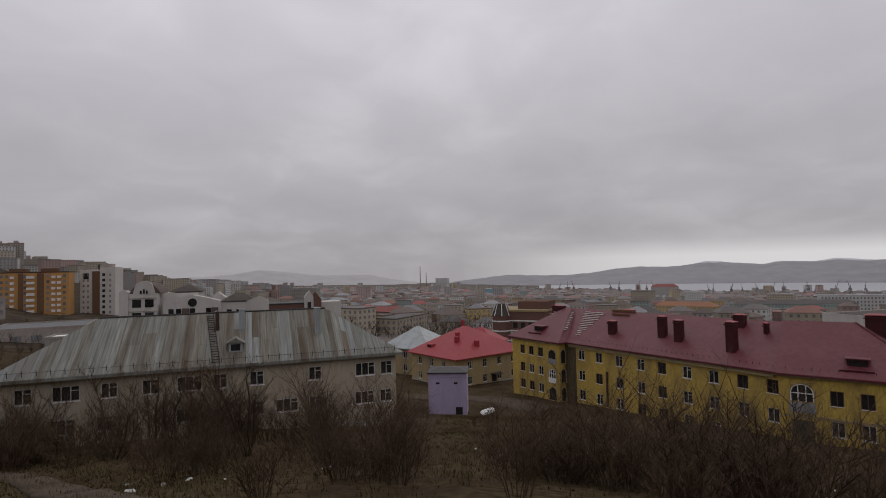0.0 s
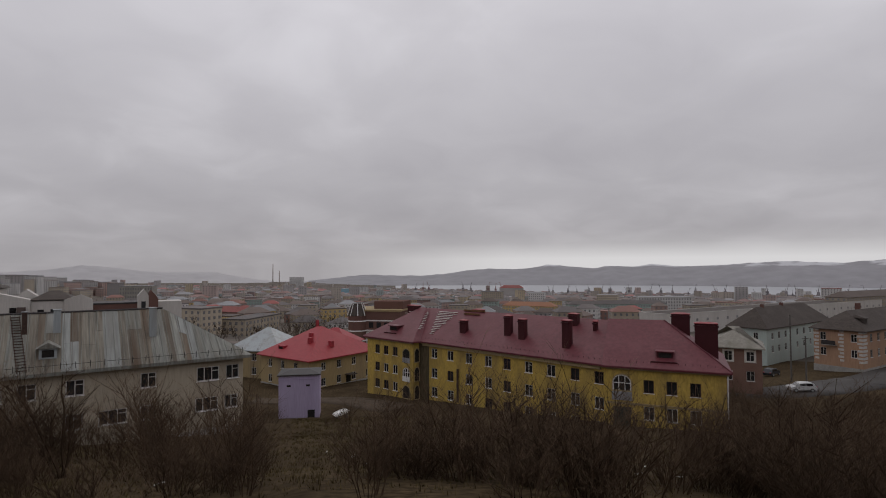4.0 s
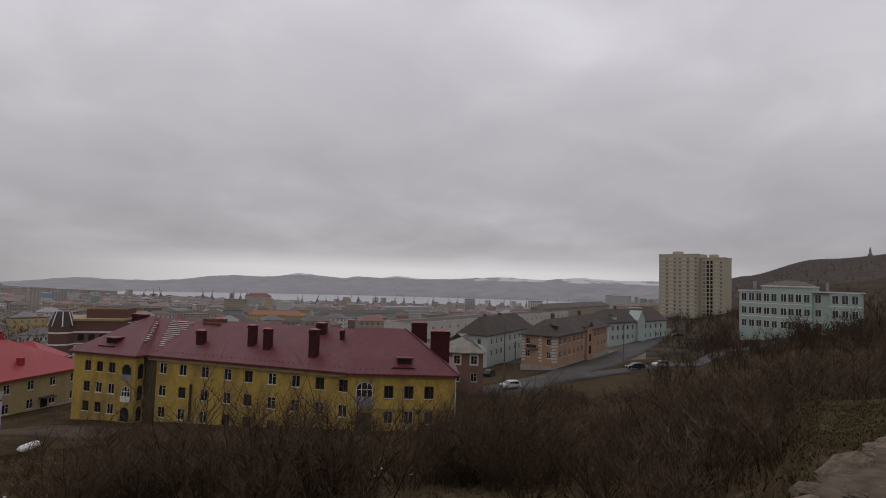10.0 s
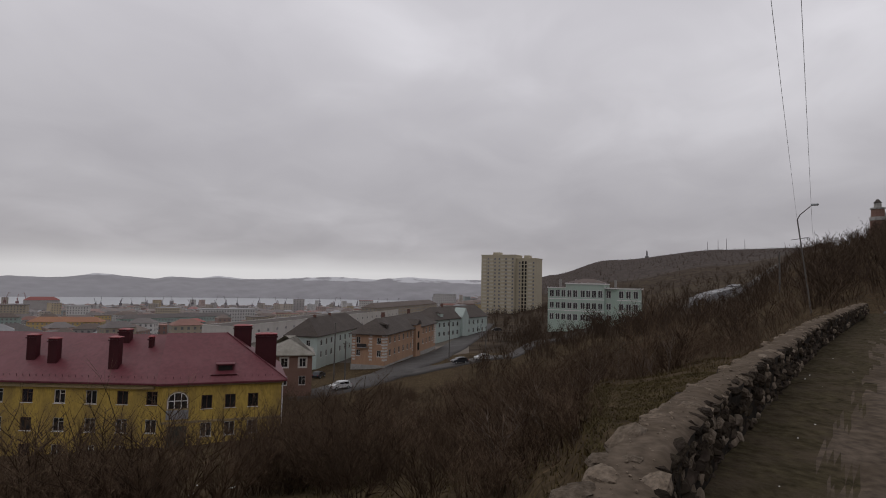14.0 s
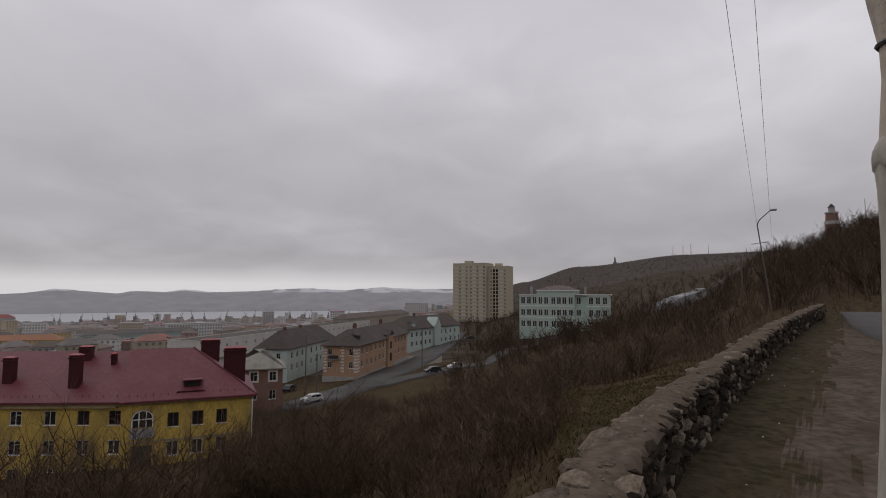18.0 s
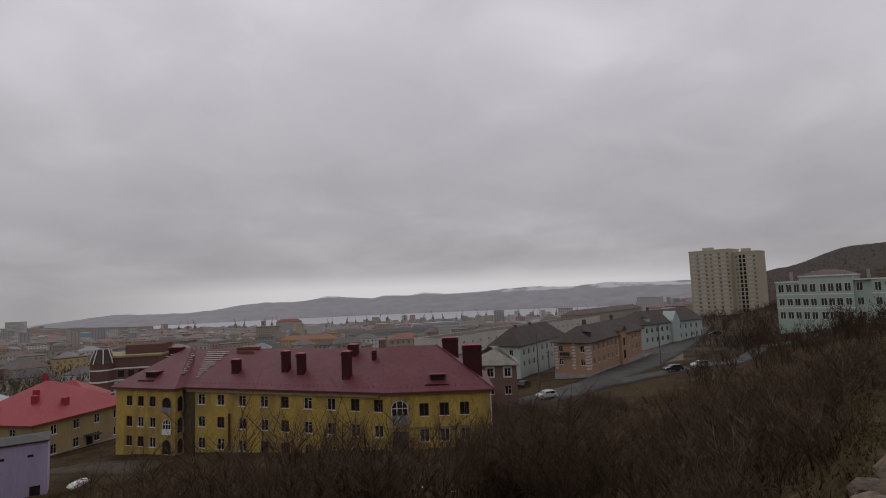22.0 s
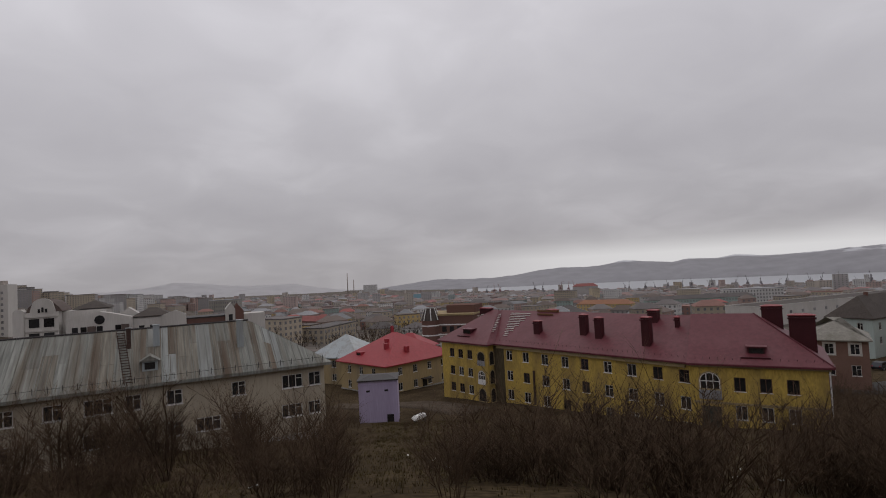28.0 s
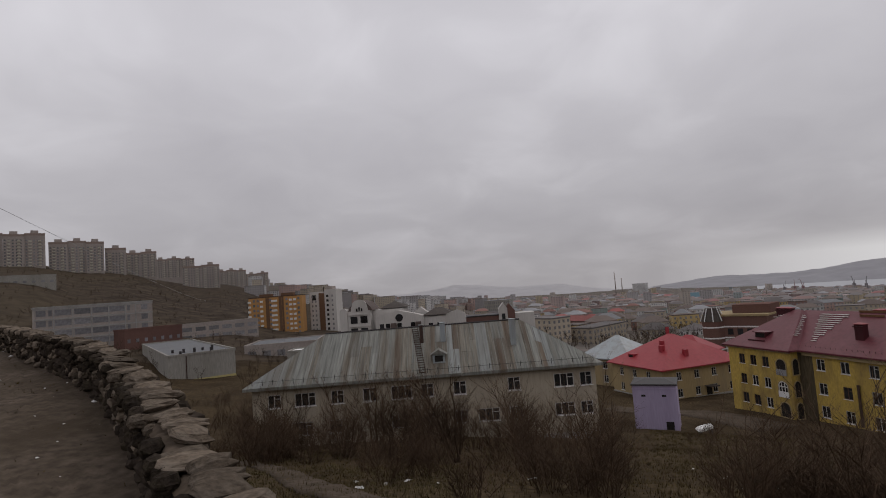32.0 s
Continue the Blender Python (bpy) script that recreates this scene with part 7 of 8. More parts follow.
def build_parapet():
    bm = bmesh.new()
    rows = []
    n = int(TOTAL / 0.2)
    prof = [(-0.20, -0.2), (-0.19, 0.45), (-0.21, 0.70), (-0.14, 0.76), (0.0, 0.78), (0.14, 0.76), (0.22, 0.70), (0.26, 0.3), (0.34, -1.2)]
    for i in range(n + 1):
        s = TOTAL * i / n
        p, d, nrm = wall_at(s)
        row = []
        wide = 0.05 * min(1.0, max(0.0, s - S_MID))
        for k, (o, z) in enumerate(prof):
            o += wide * min(1.0, max(0.0, (k - 2) / 3))
            a = 0.05 if 1 < k < 7 else 0.03
            oo = o + a * noise.noise(Vector((s * 1.6, k * 1.7, 2)))
            zz = z + 0.035 * noise.noise(Vector((s * 1.1, k * 0.4, 7))) + 0.02 * noise.noise(Vector((s * 4, k, 1)))
            row.append(bm.verts.new((p.x + nrm.x * oo, p.y + nrm.y * oo, zz + rise(p.x))))
        rows.append(row)
    for r, q in zip(rows, rows[1:]):
        for k in range(len(prof) - 1):
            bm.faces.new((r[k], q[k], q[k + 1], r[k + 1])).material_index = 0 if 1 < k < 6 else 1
    bm.faces.new(rows[0])
    bm.faces.new(rows[-1][::-1])
    me = mesh_of("wall_parapet", bm, M_MORTAR, True)
    me.materials.append(M_WALL_SIDE)
    return thing("wall_parapet", Matrix(), "low parapet of rough dark rubble stones with a mortar cap", "wall", kind="structure", mesh=me)


parapet = build_parapet()


def stone_mesh(seed, flat=1.0):
    """A rough rubble stone about one unit long, in 48 triangles."""
    bm = bmesh.new()
    bmesh.ops.create_cube(bm, size=1.0)
    bmesh.ops.subdivide_edges(bm, edges=bm.edges[:], cuts=1, use_grid_fill=True)
    r = random.Random(seed)
    for v in bm.verts:
        l = v.co.length
        v.co *= 1 - 0.36 * max(0, (l - 0.5) / 0.37)
        v.co += Vector((r.uniform(-1, 1), r.uniform(-1, 1), r.uniform(-1, 1))) * 0.085
        v.co.z *= flat
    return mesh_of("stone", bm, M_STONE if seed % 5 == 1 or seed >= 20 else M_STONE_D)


# side stones, mossy along the left arm, set darker than the cap slabs
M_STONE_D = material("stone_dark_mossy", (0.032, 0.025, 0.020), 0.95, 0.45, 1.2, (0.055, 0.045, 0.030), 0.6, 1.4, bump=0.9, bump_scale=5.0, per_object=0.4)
STONES = [stone_mesh(i) for i in range(9)]
SLABS = [stone_mesh(20 + i, 0.9) for i in range(6)]
rnd = random.Random(3)
near, rest_v, rest_f, rest_m = 0, [], [], []


def stone(mesh, m, single):
    global near
    if single and near < 900:
        near += 1
        part("stone", mesh, None, parapet, at=m)
        return
    k = len(rest_v)
    rest_v.extend(tuple(m @ v.co) for v in mesh.vertices)
    rest_f.extend(tuple(k + i for i in p.vertices) for p in mesh.polygons)
    rest_m.extend([0 if mesh.materials[0] == M_STONE else 1] * len(mesh.polygons))


def set_stone(s, off, z, lx, ly, lz, mesh, single, tilt=12):
    p, d, nrm = wall_at(s)
    yaw = math.degrees(math.atan2(d.y, d.x))
    m = pose(p.x + nrm.x * off, p.y + nrm.y * off, z + rise(p.x), rnd.uniform(-tilt, tilt), rnd.uniform(-tilt, tilt), yaw + rnd.uniform(-tilt, tilt)) @ Matrix.Diagonal((lx, ly, lz, 1))
    stone(mesh, m, single)


for course, z in enumerate((0.04, 0.15, 0.26, 0.36, 0.46, 0.56, 0.66)):
    s = rnd.uniform(0, 0.2)
    while s < TOTAL:
        far = abs(s - S_MID)
        right = s > S_MID
        lx = rnd.uniform(0.10, 0.28) * (1.0 if far < 16 else 1.9)
        lz = rnd.uniform(0.09, 0.17)
        if far > 1.2 and (far < 30 or course % 2):
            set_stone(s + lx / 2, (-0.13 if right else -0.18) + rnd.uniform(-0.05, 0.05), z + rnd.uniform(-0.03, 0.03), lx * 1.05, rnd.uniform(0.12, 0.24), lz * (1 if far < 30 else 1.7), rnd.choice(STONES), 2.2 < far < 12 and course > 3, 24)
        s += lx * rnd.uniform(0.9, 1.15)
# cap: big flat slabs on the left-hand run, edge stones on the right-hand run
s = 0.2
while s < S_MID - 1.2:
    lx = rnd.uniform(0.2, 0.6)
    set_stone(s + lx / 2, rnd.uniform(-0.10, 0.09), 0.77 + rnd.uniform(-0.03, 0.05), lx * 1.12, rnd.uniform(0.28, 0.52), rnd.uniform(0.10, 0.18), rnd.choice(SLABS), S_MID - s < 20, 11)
    if rnd.random() < 0.5:
        set_stone(s + lx / 2, -0.26, 0.76, rnd.uniform(0.18, 0.32), 0.2, 0.16, rnd.choice(STONES), S_MID - s < 14)
    s += lx * rnd.uniform(0.85, 1.05)
s = S_MID + 0.8
while s < TOTAL - 0.3:
    lx = rnd.uniform(0.18, 0.42)
    if rnd.random() < 0.85:
        set_stone(s + lx / 2, -0.14 + rnd.uniform(-0.03, 0.05), 0.69 + rnd.uniform(-0.03, 0.02), lx, rnd.uniform(0.15, 0.24), 0.13, rnd.choice(STONES), s - S_MID < 16)
    if rnd.random() < (0.75 if s - S_MID < 8 else 0.3):
        k = 1.25 if s - S_MID < 8 else 1.0
        set_stone(s + lx / 2, 0.19 + rnd.uniform(-0.03, 0.05), 0.72 + rnd.uniform(-0.04, 0.02), lx * k, 0.22 * k, 0.14, rnd.choice(SLABS), s - S_MID < 12)
    if rnd.random() < 0.14:
        set_stone(s + lx / 2, rnd.uniform(-0.08, 0.1), 0.745, lx, rnd.uniform(0.15, 0.25), 0.09, rnd.choice(SLABS), s - S_MID < 12, 5)
    s += lx * 1.1
for i in range(260):
    s = S_MID + 1.0 + 12.0 * (i / 260) ** 1.3
    k = rnd.uniform(0.012, 0.035) * (2.2 if rnd.random() < 0.06 else 1.0)
    set_stone(s, rnd.uniform(-0.12, 0.19), 0.775 + rnd.uniform(-0.015, 0.01), k, k * rnd.uniform(0.6, 1.0), k * 0.5, rnd.choice(SLABS), False, 14)
s = 0.2
while s < TOTAL:
    if abs(s - S_MID) > 1.5:
        set_stone(s, 0.30, rnd.uniform(0.1, 0.55), rnd.uniform(0.3, 0.5), 0.25, 0.3, rnd.choice(STONES), False)
    s += 0.4
me = bpy.data.meshes.new("stones")
me.from_pydata(rest_v, [], rest_f)
me.materials.append(M_STONE)
me.materials.append(M_STONE_D)
me.polygons.foreach_set("material_index", rest_m)
ob = part("stones", me, None, parapet, "farther rubble stones of the same wall")
ob["kind"] = "stuff"

# scraps of paper and pebbles on the terrace
verts, faces = [], []
for i in range(150):
    if i >= 90:
        az, d, sz = rnd.uniform(-40, 40), rnd.uniform(14, 62), rnd.uniform(0.04, 0.13)
    elif i < 20:
        az, d, sz = rnd.uniform(46, 60), rnd.uniform(6, 30), rnd.uniform(0.02, 0.06)
    else:
        az, d, sz = rnd.choice((rnd.uniform(47, 62), rnd.uniform(-105, -92))), rnd.uniform(5, 26), rnd.uniform(0.008, 0.025)
    x, y = p2(az, d)
    w = wall_radius(az)
    if w is not None and d > w - 0.4:
        continue
    k = len(verts)
    z = ground_at(x, y)
    for dx, dy, dz in ((-1, -0.6, 0), (1, -0.7, 0), (0.9, 0.8, 0), (-0.8, 0.7, 0), (0.1, 0, 0.7)):
        verts.append((x + dx * sz, y + dy * sz, z + dz * sz))
    faces += [(k, k + 1, k + 4), (k + 1, k + 2, k + 4), (k + 2, k + 3, k + 4), (k + 3, k, k + 4)]
me = bpy.data.meshes.new("litter")
me.from_pydata(verts, [], faces)
me.materials.append(M_WHITE)
thing("litter", Matrix(), "scraps of pale litter and pebbles on earth and grass", "litter", kind="stuff", mesh=me)

# ---------------------------------------------------------------- bare shrubs and trees


def shrub_mesh(seed, height, spread, stems, mids, twigs, r0=0.035, tree=False, thick=1.0, segs=(5, 2, 1)):
    """Bare stems that fork into branches and fine twigs; thin three-sided tubes. Returns stem and twig meshes."""
    r = random.Random(seed)
    data = {"stems": ([], []), "twigs": ([], [])}

    def limb(kind, a, b, ra, rb):
        vs, fs = data[kind]
        d = (b - a)
        if d.length < 1e-4:
            return
        d.normalize()
        s = d.orthogonal().normalized()
        t = d.cross(s)
        k = len(vs)
        for c, q in ((a, ra), (b, rb)):
            if q < 0:
                vs.append(tuple(c))
                fs.extend(((k, k + 1, k + 3), (k + 1, k + 2, k + 3), (k + 2, k, k + 3)))
                return
            for i in range(3):
                an = 2.0944 * i
                vs.append(tuple(c + (s * math.cos(an) + t * math.sin(an)) * q))
        for i in range(3):
            j = (i + 1) % 3
            fs.append((k + i, k + j, k + 3 + j, k + 3 + i))

    def wander(kind, p, d, length, ra, segs, rise):
        pts = [p]
        for i in range(segs):
            d = (d + Vector((r.uniform(-1, 1), r.uniform(-1, 1), r.uniform(-0.6, 1) * rise)) * 0.22).normalized()
            q = pts[-1] + d * length / segs
            limb(kind, pts[-1], q, ra * (1 - 0.75 * i / segs), -1 if segs < 3 and i == segs - 1 else ra * (1 - 0.75 * (i + 1) / segs))
            pts.append(q)
        return pts, d

    for i in range(stems):
        a = r.uniform(0, 2 * math.pi)
        lean = r.uniform(0.05, 0.35) if tree else r.uniform(0.04, 0.75) * spread
        base = Vector((math.cos(a), math.sin(a), 0)) * (r.uniform(0, 0.12) if tree else 0.45 * math.sqrt(r.random()))
        d = Vector((math.cos(a) * lean, math.sin(a) * lean, 1)).normalized()
        hh = height * r.uniform(0.45, 1.0)
        pts, dd = wander("stems", base - Vector((0, 0, 0.4)), d, hh, r0 * r.uniform(0.6, 1.1) * (2.2 if tree else 1), segs[0], 0.8)
        for j in range(mids):
            f = r.uniform(0.22, 0.95) ** 0.8 * (len(pts) - 1)
            k = min(len(pts) - 2, int(f))
            p = pts[k].lerp(pts[k + 1], f - k)
            b = r.uniform(0, 2 * math.pi)
            d2 = (dd * 0.8 + Vector((math.cos(b), math.sin(b), r.uniform(0.0, 0.8)))).normalized()
            l2 = height * r.uniform(0.16, 0.38)
            p2s, d3 = wander("stems", p, d2, l2, r0 * 0.5, segs[1], 1.0)
            for t in range(twigs):
                f2 = r.uniform(0.2, 1.0) * (len(p2s) - 1)
                kk = min(len(p2s) - 2, int(f2))
                q = p2s[kk].lerp(p2s[kk + 1], f2 - kk)
                c = r.uniform(0, 2 * math.pi)
                d4 = (d3 + Vector((math.cos(c), math.sin(c), r.uniform(-0.1, 0.9))) * 0.9).normalized()
                wander("twigs", q, d4, height * r.uniform(0.06, 0.19), 0.0085 * thick, segs[2], 0.8)
    out = []
    for kind in ("stems", "twigs"):
        me = bpy.data.meshes.new(kind)
        me.from_pydata(data[kind][0], [], data[kind][1])
        me.materials.append(M_BARK if kind == "stems" else M_TWIG)
        out.append(me)
    return out


M_TWIG = material("twig_brown", (0.115, 0.081, 0.056), 0.9, 0.35, 0.5, bump=0, per_object=0.45)
SHRUBS = [shrub_mesh(100 + i, h, sp, st, 8, 5, 0.033, thick=0.8) for i, (h, sp, st) in enumerate(((4.4, 0.8, 15), (3.6, 1.0, 16), (5.0, 0.65, 13), (4.0, 0.9, 17), (3.0, 1.15, 16), (4.7, 0.6, 14)))]
THIN_SHRUBS = [shrub_mesh(150 + i, h, sp, st, 7, 3, 0.034, thick=1.3) for i, (h, sp, st) in enumerate(((4.2, 0.8, 9), (3.4, 1.0, 10), (4.9, 0.6, 8), (3.0, 1.1, 9)))]
TREES = [shrub_mesh(200 + i, h, 0.4, st, 16, 8, 0.034, True, 0.85, (6, 3, 1)) for i, (h, st) in enumerate(((5.6, 4), (5.0, 5), (6.4, 3), (6.0, 4)))]
SAPLINGS = [shrub_mesh(240 + i, 3.0, 0.9, 3, 6, 4, 0.026, False, 0.9, (4, 2, 1)) for i in range(4)]


M_PALE_BARK = material("bark_pale", (0.13, 0.098, 0.075), 0.85, 0.3, 1.0, (0.07, 0.05, 0.04), 0.8, 1.0, bump=0)


def put_shrub(pair, m, name, label, cat, group):
    t = thing(name, m, label, cat, group)
    for nm, me in zip(("trunk", "crown"), pair):
        ob = part(nm, me, None, t)
        if name == "shrub":
            ob["kind"] = "stuff"


rnd = random.Random(17)
DISTANT = []
# patches: azimuth range, distance range, count, height factor, trees share
PATCHES = [(20, 32, 30, 40, 17, 1.1, 0.65), (4, 13, 31, 44, 10, 0.95, 0.4), (13, 20, 36, 47, 7, 0.8, 0.3), (31, 38, 41, 54, 12, 0.85, 0.3), (34, 40, 34, 58, 20, 0.9, 0.1), (-3, 7, 16, 21, 12, 0.66, 0.0), (0, 16, 23, 32, 9, 0.7, 0.0), (16, 26, 20, 27, 6, 0.6, 0.0),
           (36, 53, 36, 76, 24, 0.8, 0.1), (30, 47, 62, 118, 38, 0.85, 0.2), (0.8, 4.2, 52, 63, 7, 0.8, 0.3), (-9.5, -12, 35, 41, 3, 0.6, 0.0), (-3, -9, 56, 62, 3, 0.35, 0.0),
           (-17.5, -27, 15.5, 20, 18, 0.76, 0.0), (-26, -32, 15.5, 20, 14, 0.74, 0.0), (-15, -32, 23, 33, 9, 0.6, 0.0), (-11.2, -12.2, 21.2, 21.8, 2, 0.75, 0.0), (-40.5, -43, 40, 44, 4, 0.9, 0.5), (-14.5, -33, 34, 50, 11, 0.6, 0.25), (-12, -15.5, 58, 78, 6, 0.8, 0.3),
           (-41, -62, 30, 62, 44, 0.95, 0.25), (-42.5, -65, 62, 90, 36, 0.9, 0.3), (-44, -64, 86, 103, 50, 0.95, 0.3), (-46, -62, 20.5, 29, 34, 0.85, 0.0), (-62, -76, 14, 26, 16, 0.7, 0.0), (-62, -80, 24, 60, 44, 0.9, 0.25), (-62, -80, 60, 104, 44, 0.95, 0.35),
           (-80, -93, 30, 95, 40, 0.95, 0.35), (-66, -74, 11, 18, 6, 0.55, 0.0)]
for a0, a1, d0, d1, n, hf, ts in PATCHES:
    for i in range(n):
        if i % 4 == 0:
            caz, cd = rnd.uniform(min(a0, a1), max(a0, a1)), math.sqrt(rnd.uniform(d0 * d0, d1 * d1))
        az, d = caz + math.degrees(rnd.gauss(0, 1.9) / cd), cd + rnd.gauss(0, 1.9)
        x, y = p2(az, d)
        w = wall_radius(az)
        if w is not None and d < w + 3 or -92 < az < -75.5 and d < 26:
            continue
        if -42.5 > az > -66 and d > float(np.interp(az, [-66, -58, -52, -42], [135, 125, 106, 98])):
            continue
        tree = rnd.random() < ts and d > 30
        k = hf * rnd.uniform(0.65, 1.15)
        if d > 60:
            DISTANT.append((x, y, k))
            continue
        m = pose(x, y, ground_at(x, y) - 0.05, rnd.uniform(-6, 6), rnd.uniform(-6, 6), rnd.uniform(0, 360)) @ Matrix.Diagonal((k, k, k * rnd.uniform(0.85, 1.1), 1))
        if tree:
            put_shrub(rnd.choice(TREES), m, "tree", "bare leafless young tree on the slope", "tree", "bare trees on the slope")
        else:
            put_shrub(rnd.choice(SHRUBS), m, "shrub", "bare brown shrub of many thin stems", "shrub", "bare shrubs on the slope")
# pale saplings just below the parapet
for az, d in ((-68, 16), (-70.5, 14), (-72, 18), (-73.5, 22), (-75.5, 25), (-80, 30), (-83, 33), (-77, 31), (-81.5, 36)):
    x, y = p2(az, d)
    m = pose(x, y, ground_at(x, y) - 0.05, rnd.uniform(-10, 10), rnd.uniform(-10, 10), rnd.uniform(0, 360))
    t = thing("sapling", m, "slim bare sapling with pale grey branches", "sapling", "saplings below the parapet")
    pair = rnd.choice(SAPLINGS)
    for nm, me in zip(("stem", "crown"), pair):
        ob = part(nm, me.copy(), None, t)
        ob["kind"] = "stuff"
        ob.data.materials[0] = M_PALE_BARK

# far thickets: joined
FAR_SHRUBS = [shrub_mesh(300 + i, 4.6, 0.5, 4, 4, 2, 0.07, False, 4.0, (2, 1, 1)) for i in range(5)]
SCRUB = [shrub_mesh(320 + i, 1.5, 0.8, 6, 4, 2, 0.018, False, 0.9, (2, 1, 1)) for i in range(4)]


def thicket(name, label, spots, kinds=None, mat=None):
    verts, faces, mats = [], [], []
    for x, y, s in spots:
        pair = rnd.choice(kinds or FAR_SHRUBS)
        a = rnd.uniform(0, 6.283)
        ca, sa = math.cos(a) * s, math.sin(a) * s
        z = ground_at(x, y) - 0.2
        for mi, me in enumerate(pair):
            co = np.empty(len(me.vertices) * 3)
            me.vertices.foreach_get("co", co)
            co = co.reshape(-1, 3)
            k = len(verts)
            verts.extend(zip((x + co[:, 0] * ca - co[:, 1] * sa).tolist(), (y + co[:, 0] * sa + co[:, 1] * ca).tolist(), (z + co[:, 2] * s).tolist()))
            faces.extend(tuple(k + i for i in p.vertices) for p in me.polygons)
    me = bpy.data.meshes.new(name)
    me.from_pydata(verts, [], faces)
    me.materials.append(mat or M_BARK_FAR)
    thing(name, Matrix(), label, "thicket", kind="stuff", mesh=me)


def spots(n, a0, a1, d0, d1, s0=0.8, s1=1.4, off=4):
    out = []
    while len(out) < n:
        az, d = rnd.uniform(a0, a1), math.sqrt(rnd.uniform(d0 * d0, d1 * d1))
        x, y = p2(az, d)
        if any((x - p) ** 2 + (y - q) ** 2 < (r * 0.75) ** 2 for p, q, r in taken[:20]) and d < 400:
            n -= 1
            continue
        out.append((x, y, rnd.uniform(s0, s1)))
    return out


thicket("thicket", "bare brown wood on the slope below the road", spots(300, -93, -64, 100, 185, 0.9, 1.4))
thicket("thicket", "bare brown wood on the right-hand hillside", spots(700, -112, -84, 55, 330, 0.8, 1.5))
thicket("thicket", "bare trees behind the wooded road", spots(260, -92, -66, 210, 520, 1.0, 2.0))
thicket("thicket", "bare trees round the workshops", spots(150, 29, 50, 110, 250, 0.6, 1.1))
thicket("thicket", "bare trees up the bare hill", spots(800, -98, -71, 480, 1600, 0.8, 1.5))
thicket("thicket", "bare shrubs between the two roads", spots(80, -70, -60.5, 150, 225, 0.45, 0.9))
thicket("thicket", "dark wood beyond the end of the parapet", spots(260, -108, -94.5, 58, 130, 0.8, 1.4))
thicket("thicket", "bare trees round the beige tower", spots(130, -72, -63.5, 200, 430, 0.9, 1.7) + spots(60, -71, -64.8, 168, 215, 1.5, 2.1))
thicket("thicket", "bare trees before the green school", spots(40, -83, -70, 138, 178, 1.0, 1.6) + spots(90, -84, -75.5, 140, 180, 1.3, 1.95))
thicket("thicket", "bare trees below the panel blocks", spots(850, 29, 60, 155, 640, 0.4, 0.95))
thicket("thicket", "bare street trees between the city houses", spots(1000, -60, 26, 190, 950, 0.7, 1.5))
thicket("thicket", "bare trees between the houses below the grey roof", spots(260, -8, 13, 165, 430, 1.2, 2.3))
thicket("thicket", "bare trees far across the city plain", spots(1000, -64, 30, 800, 2200, 1.0, 2.2))
thicket("thicket", "bare scrub and trees on the hilltop", spots(700, -101, -72, 1500, 2720, 0.8, 1.5))
thicket("thicket", "bare brown shrubs lower down the slope", DISTANT, THIN_SHRUBS, M_TWIG)
LOW = []
for a0, a1, d0, d1, n in ((0, 30, 26, 50, 40), (1, 20, 15, 26, 26), (-32.5, -16, 16, 32, 64), (-42, -36, 20, 34, 4), (-34, -14, 36, 56, 30), (-14, 0, 20, 50, 10), (-62, -42, 24, 96, 150), (-80, -62, 20, 96, 160), (-92, -80, 30, 95, 90), (34, 53, 40, 80, 50), (29, 47, 60, 120, 90)):
    for x, y, k in spots(n, a0, a1, d0, d1, 0.6, 1.4):
        w = wall_radius(az_of(x, y))
        if (w is None or math.hypot(x, y) > w + 4) and not (-92 < az_of(x, y) < -75.5 and math.hypot(x, y) < 28):
            LOW.append((x, y, k))
thicket("brushwood", "dense fine brown brushwood down to the street", spots(330, -66, -44, 60, 101, 1.4, 2.3) + spots(300, -82, -64, 50, 118, 1.4, 2.5), SCRUB, M_TWIG)
thicket("brushwood", "dense fine brown brushwood on the rising hillside", spots(520, -104, -82, 42, 170, 1.5, 2.8), SCRUB, M_TWIG)
thicket("undergrowth", "low bare undergrowth on the slope", LOW, SCRUB, M_TWIG)


def tufts(name, label, mat, patches, h0, h1, terrace=False):
    """Dry grass: fans of thin blades."""
    verts, faces = [], []
    for a0, a1, d0, d1, n in patches:
        for _ in range(n):
            az, d = rnd.uniform(a0, a1), math.sqrt(rnd.uniform(d0 * d0, d1 * d1))
            x, y = p2(az, d)
            w = wall_radius(az)
            inside = w is not None and d < w - 0.3
            if inside != terrace or (w is not None and not inside and d < w + 0.5):
                continue
            z = ground_at(x, y) - 0.03
            for _ in range(5):
                k = len(verts)
                a = rnd.uniform(0, 6.283)
                hgt, wd, ln = rnd.uniform(h0, h1), rnd.uniform(0.008, 0.02) * (1 + d / 40), rnd.uniform(0.05, 0.3) * (h1 / 0.4)
                cx, cy = x + rnd.uniform(-0.15, 0.15), y + rnd.uniform(-0.15, 0.15)
                verts += [(cx - math.sin(a) * wd, cy + math.cos(a) * wd, z), (cx + math.sin(a) * wd, cy - math.cos(a) * wd, z), (cx + math.cos(a) * ln, cy + math.sin(a) * ln, z + hgt)]
                faces.append((k, k + 1, k + 2))
    me = bpy.data.meshes.new(name)
    me.from_pydata(verts, [], faces)
    me.materials.append(mat)
    thing(name, Matrix(), label, "grass", kind="stuff", mesh=me)


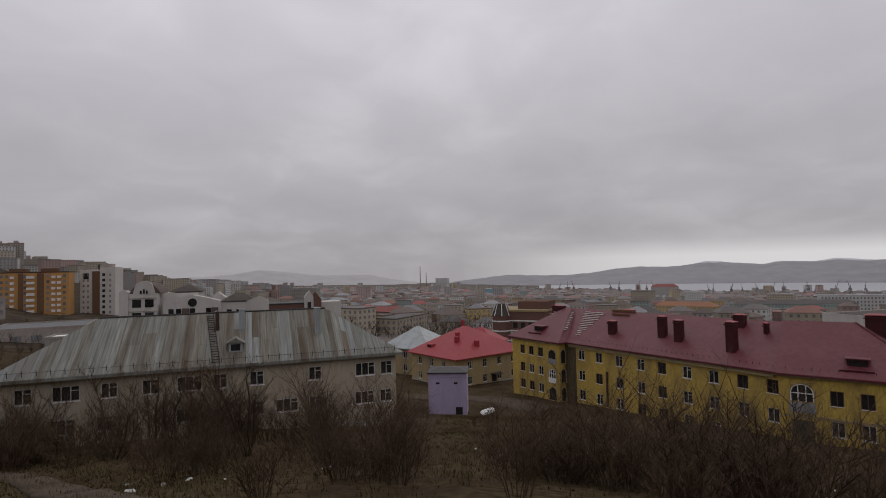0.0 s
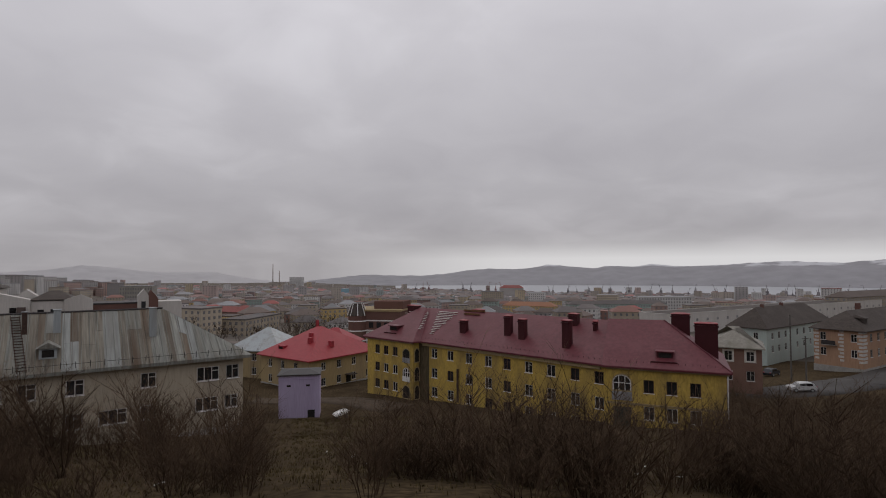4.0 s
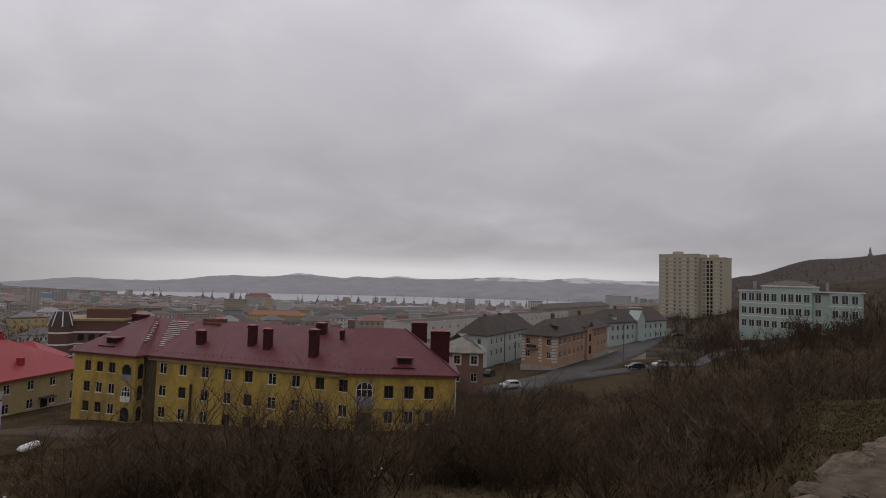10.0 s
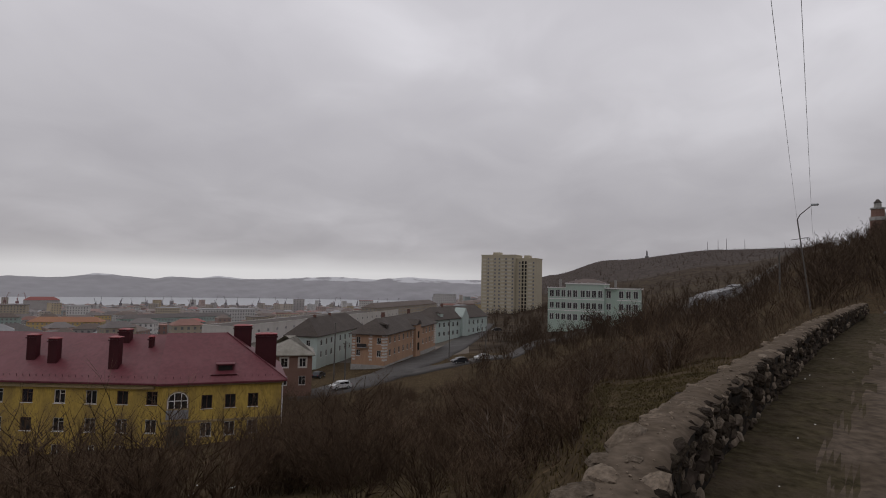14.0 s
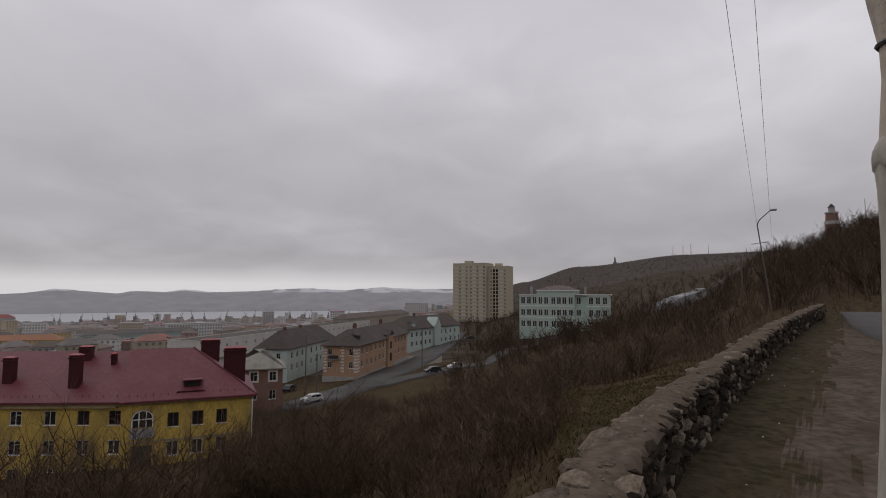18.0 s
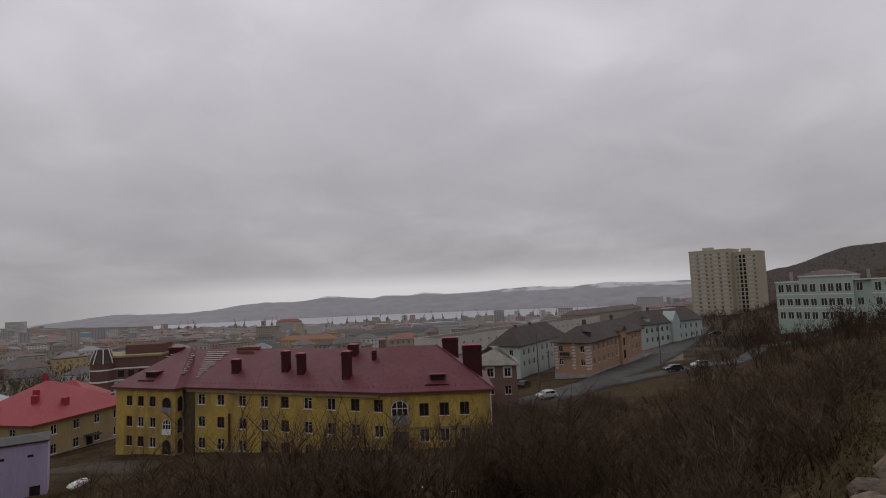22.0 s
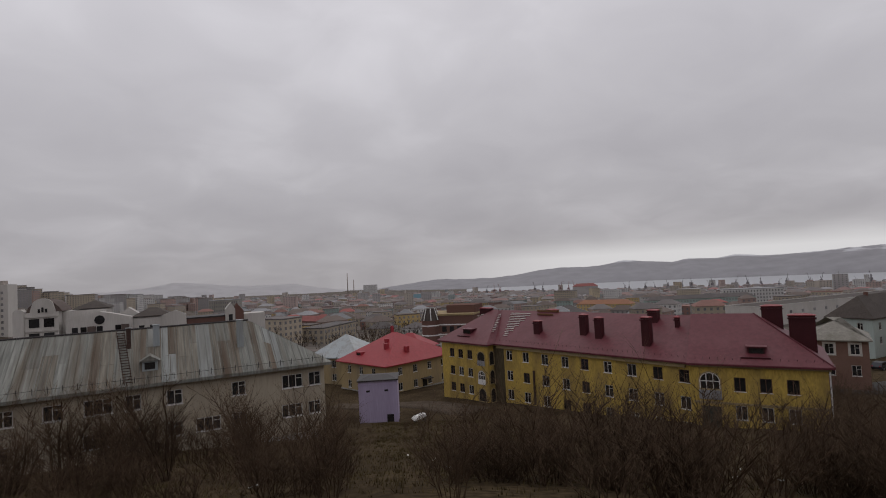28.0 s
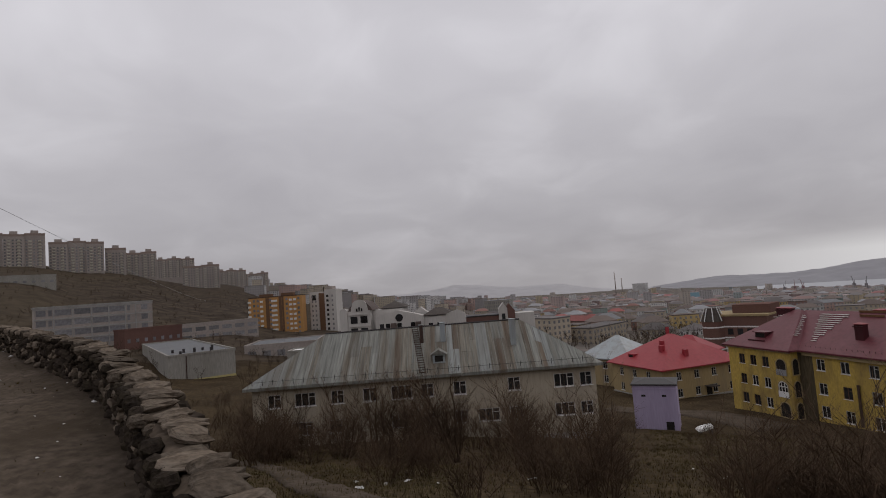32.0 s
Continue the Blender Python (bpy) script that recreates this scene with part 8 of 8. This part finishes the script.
M_BLADE = material("grass_straw", (0.098, 0.074, 0.037), 0.9, 0.4, 0.3, (0.043, 0.031, 0.018), 0.7, 0.25, bump=0)
M_BLADE_G = material("grass_greenish", (0.083, 0.068, 0.034), 0.9, 0.4, 0.3, (0.085, 0.064, 0.03), 0.7, 0.25, bump=0)
tufts("grass", "dry straw-coloured grass on the slope", M_BLADE, ((-2, 42, 12, 56, 5200), (-14, -2, 14, 70, 3200), (-45, -14, 12, 60, 3600), (-66, -45, 12, 60, 2400), (-77, -66, 8, 50, 2000), (-92, -77, 24, 50, 1200)), 0.06, 0.24)
tufts("grass", "short greenish grass below the parapet", M_BLADE_G, ((-92, -76, 6, 24, 9000),), 0.035, 0.075)
tufts("grass", "short greenish grass on the slope", M_BLADE_G, ((16, 40, 12, 30, 2600), (-13, -3, 30, 66, 1800)), 0.05, 0.14)
tufts("grass", "sparse trodden grass on the terrace", M_BLADE, ((44, 56, 4, 24, 300),), 0.02, 0.05, True)


# scraps of litter on the slope
def scrap_mesh():
    bm = bmesh.new()
    grid = [[bm.verts.new((0.14 * i + rnd.uniform(-0.03, 0.03), 0.1 * j + rnd.uniform(-0.03, 0.03), rnd.uniform(0.02, 0.13))) for i in range(4)] for j in range(3)]
    for r, q in zip(grid, grid[1:]):
        for k in range(3):
            bm.faces.new((r[k], r[k + 1], q[k + 1], q[k]))
    bmesh.ops.solidify(bm, geom=bm.faces[:], thickness=0.012)
    return mesh_of("scrap", bm, M_WHITE)


SCRAPS = [scrap_mesh() for _ in range(4)]
for i, (az, d) in enumerate(((-9.5, 24), (-8.2, 27), (-13.2, 29), (-12.8, 25.5), (-38.6, 33), (-37.2, 29), (-40.2, 26), (-36.9, 24.5), (-5.5, 31), (24.5, 19.5), (26.8, 18.6), (22.2, 21), (19.5, 19.2), (28.0, 22), (10.2, 20.8), (-44.2, 31))):
    x, y = p2(az, d)
    thing("scrap", pose(x, y, ground_at(x, y), 0, 0, i * 53) @ Matrix.Scale(0.5 + 0.12 * (i % 4), 4), "crumpled white scrap of litter on the grass", "litter", "litter on the slope", mesh=SCRAPS[i % 4])
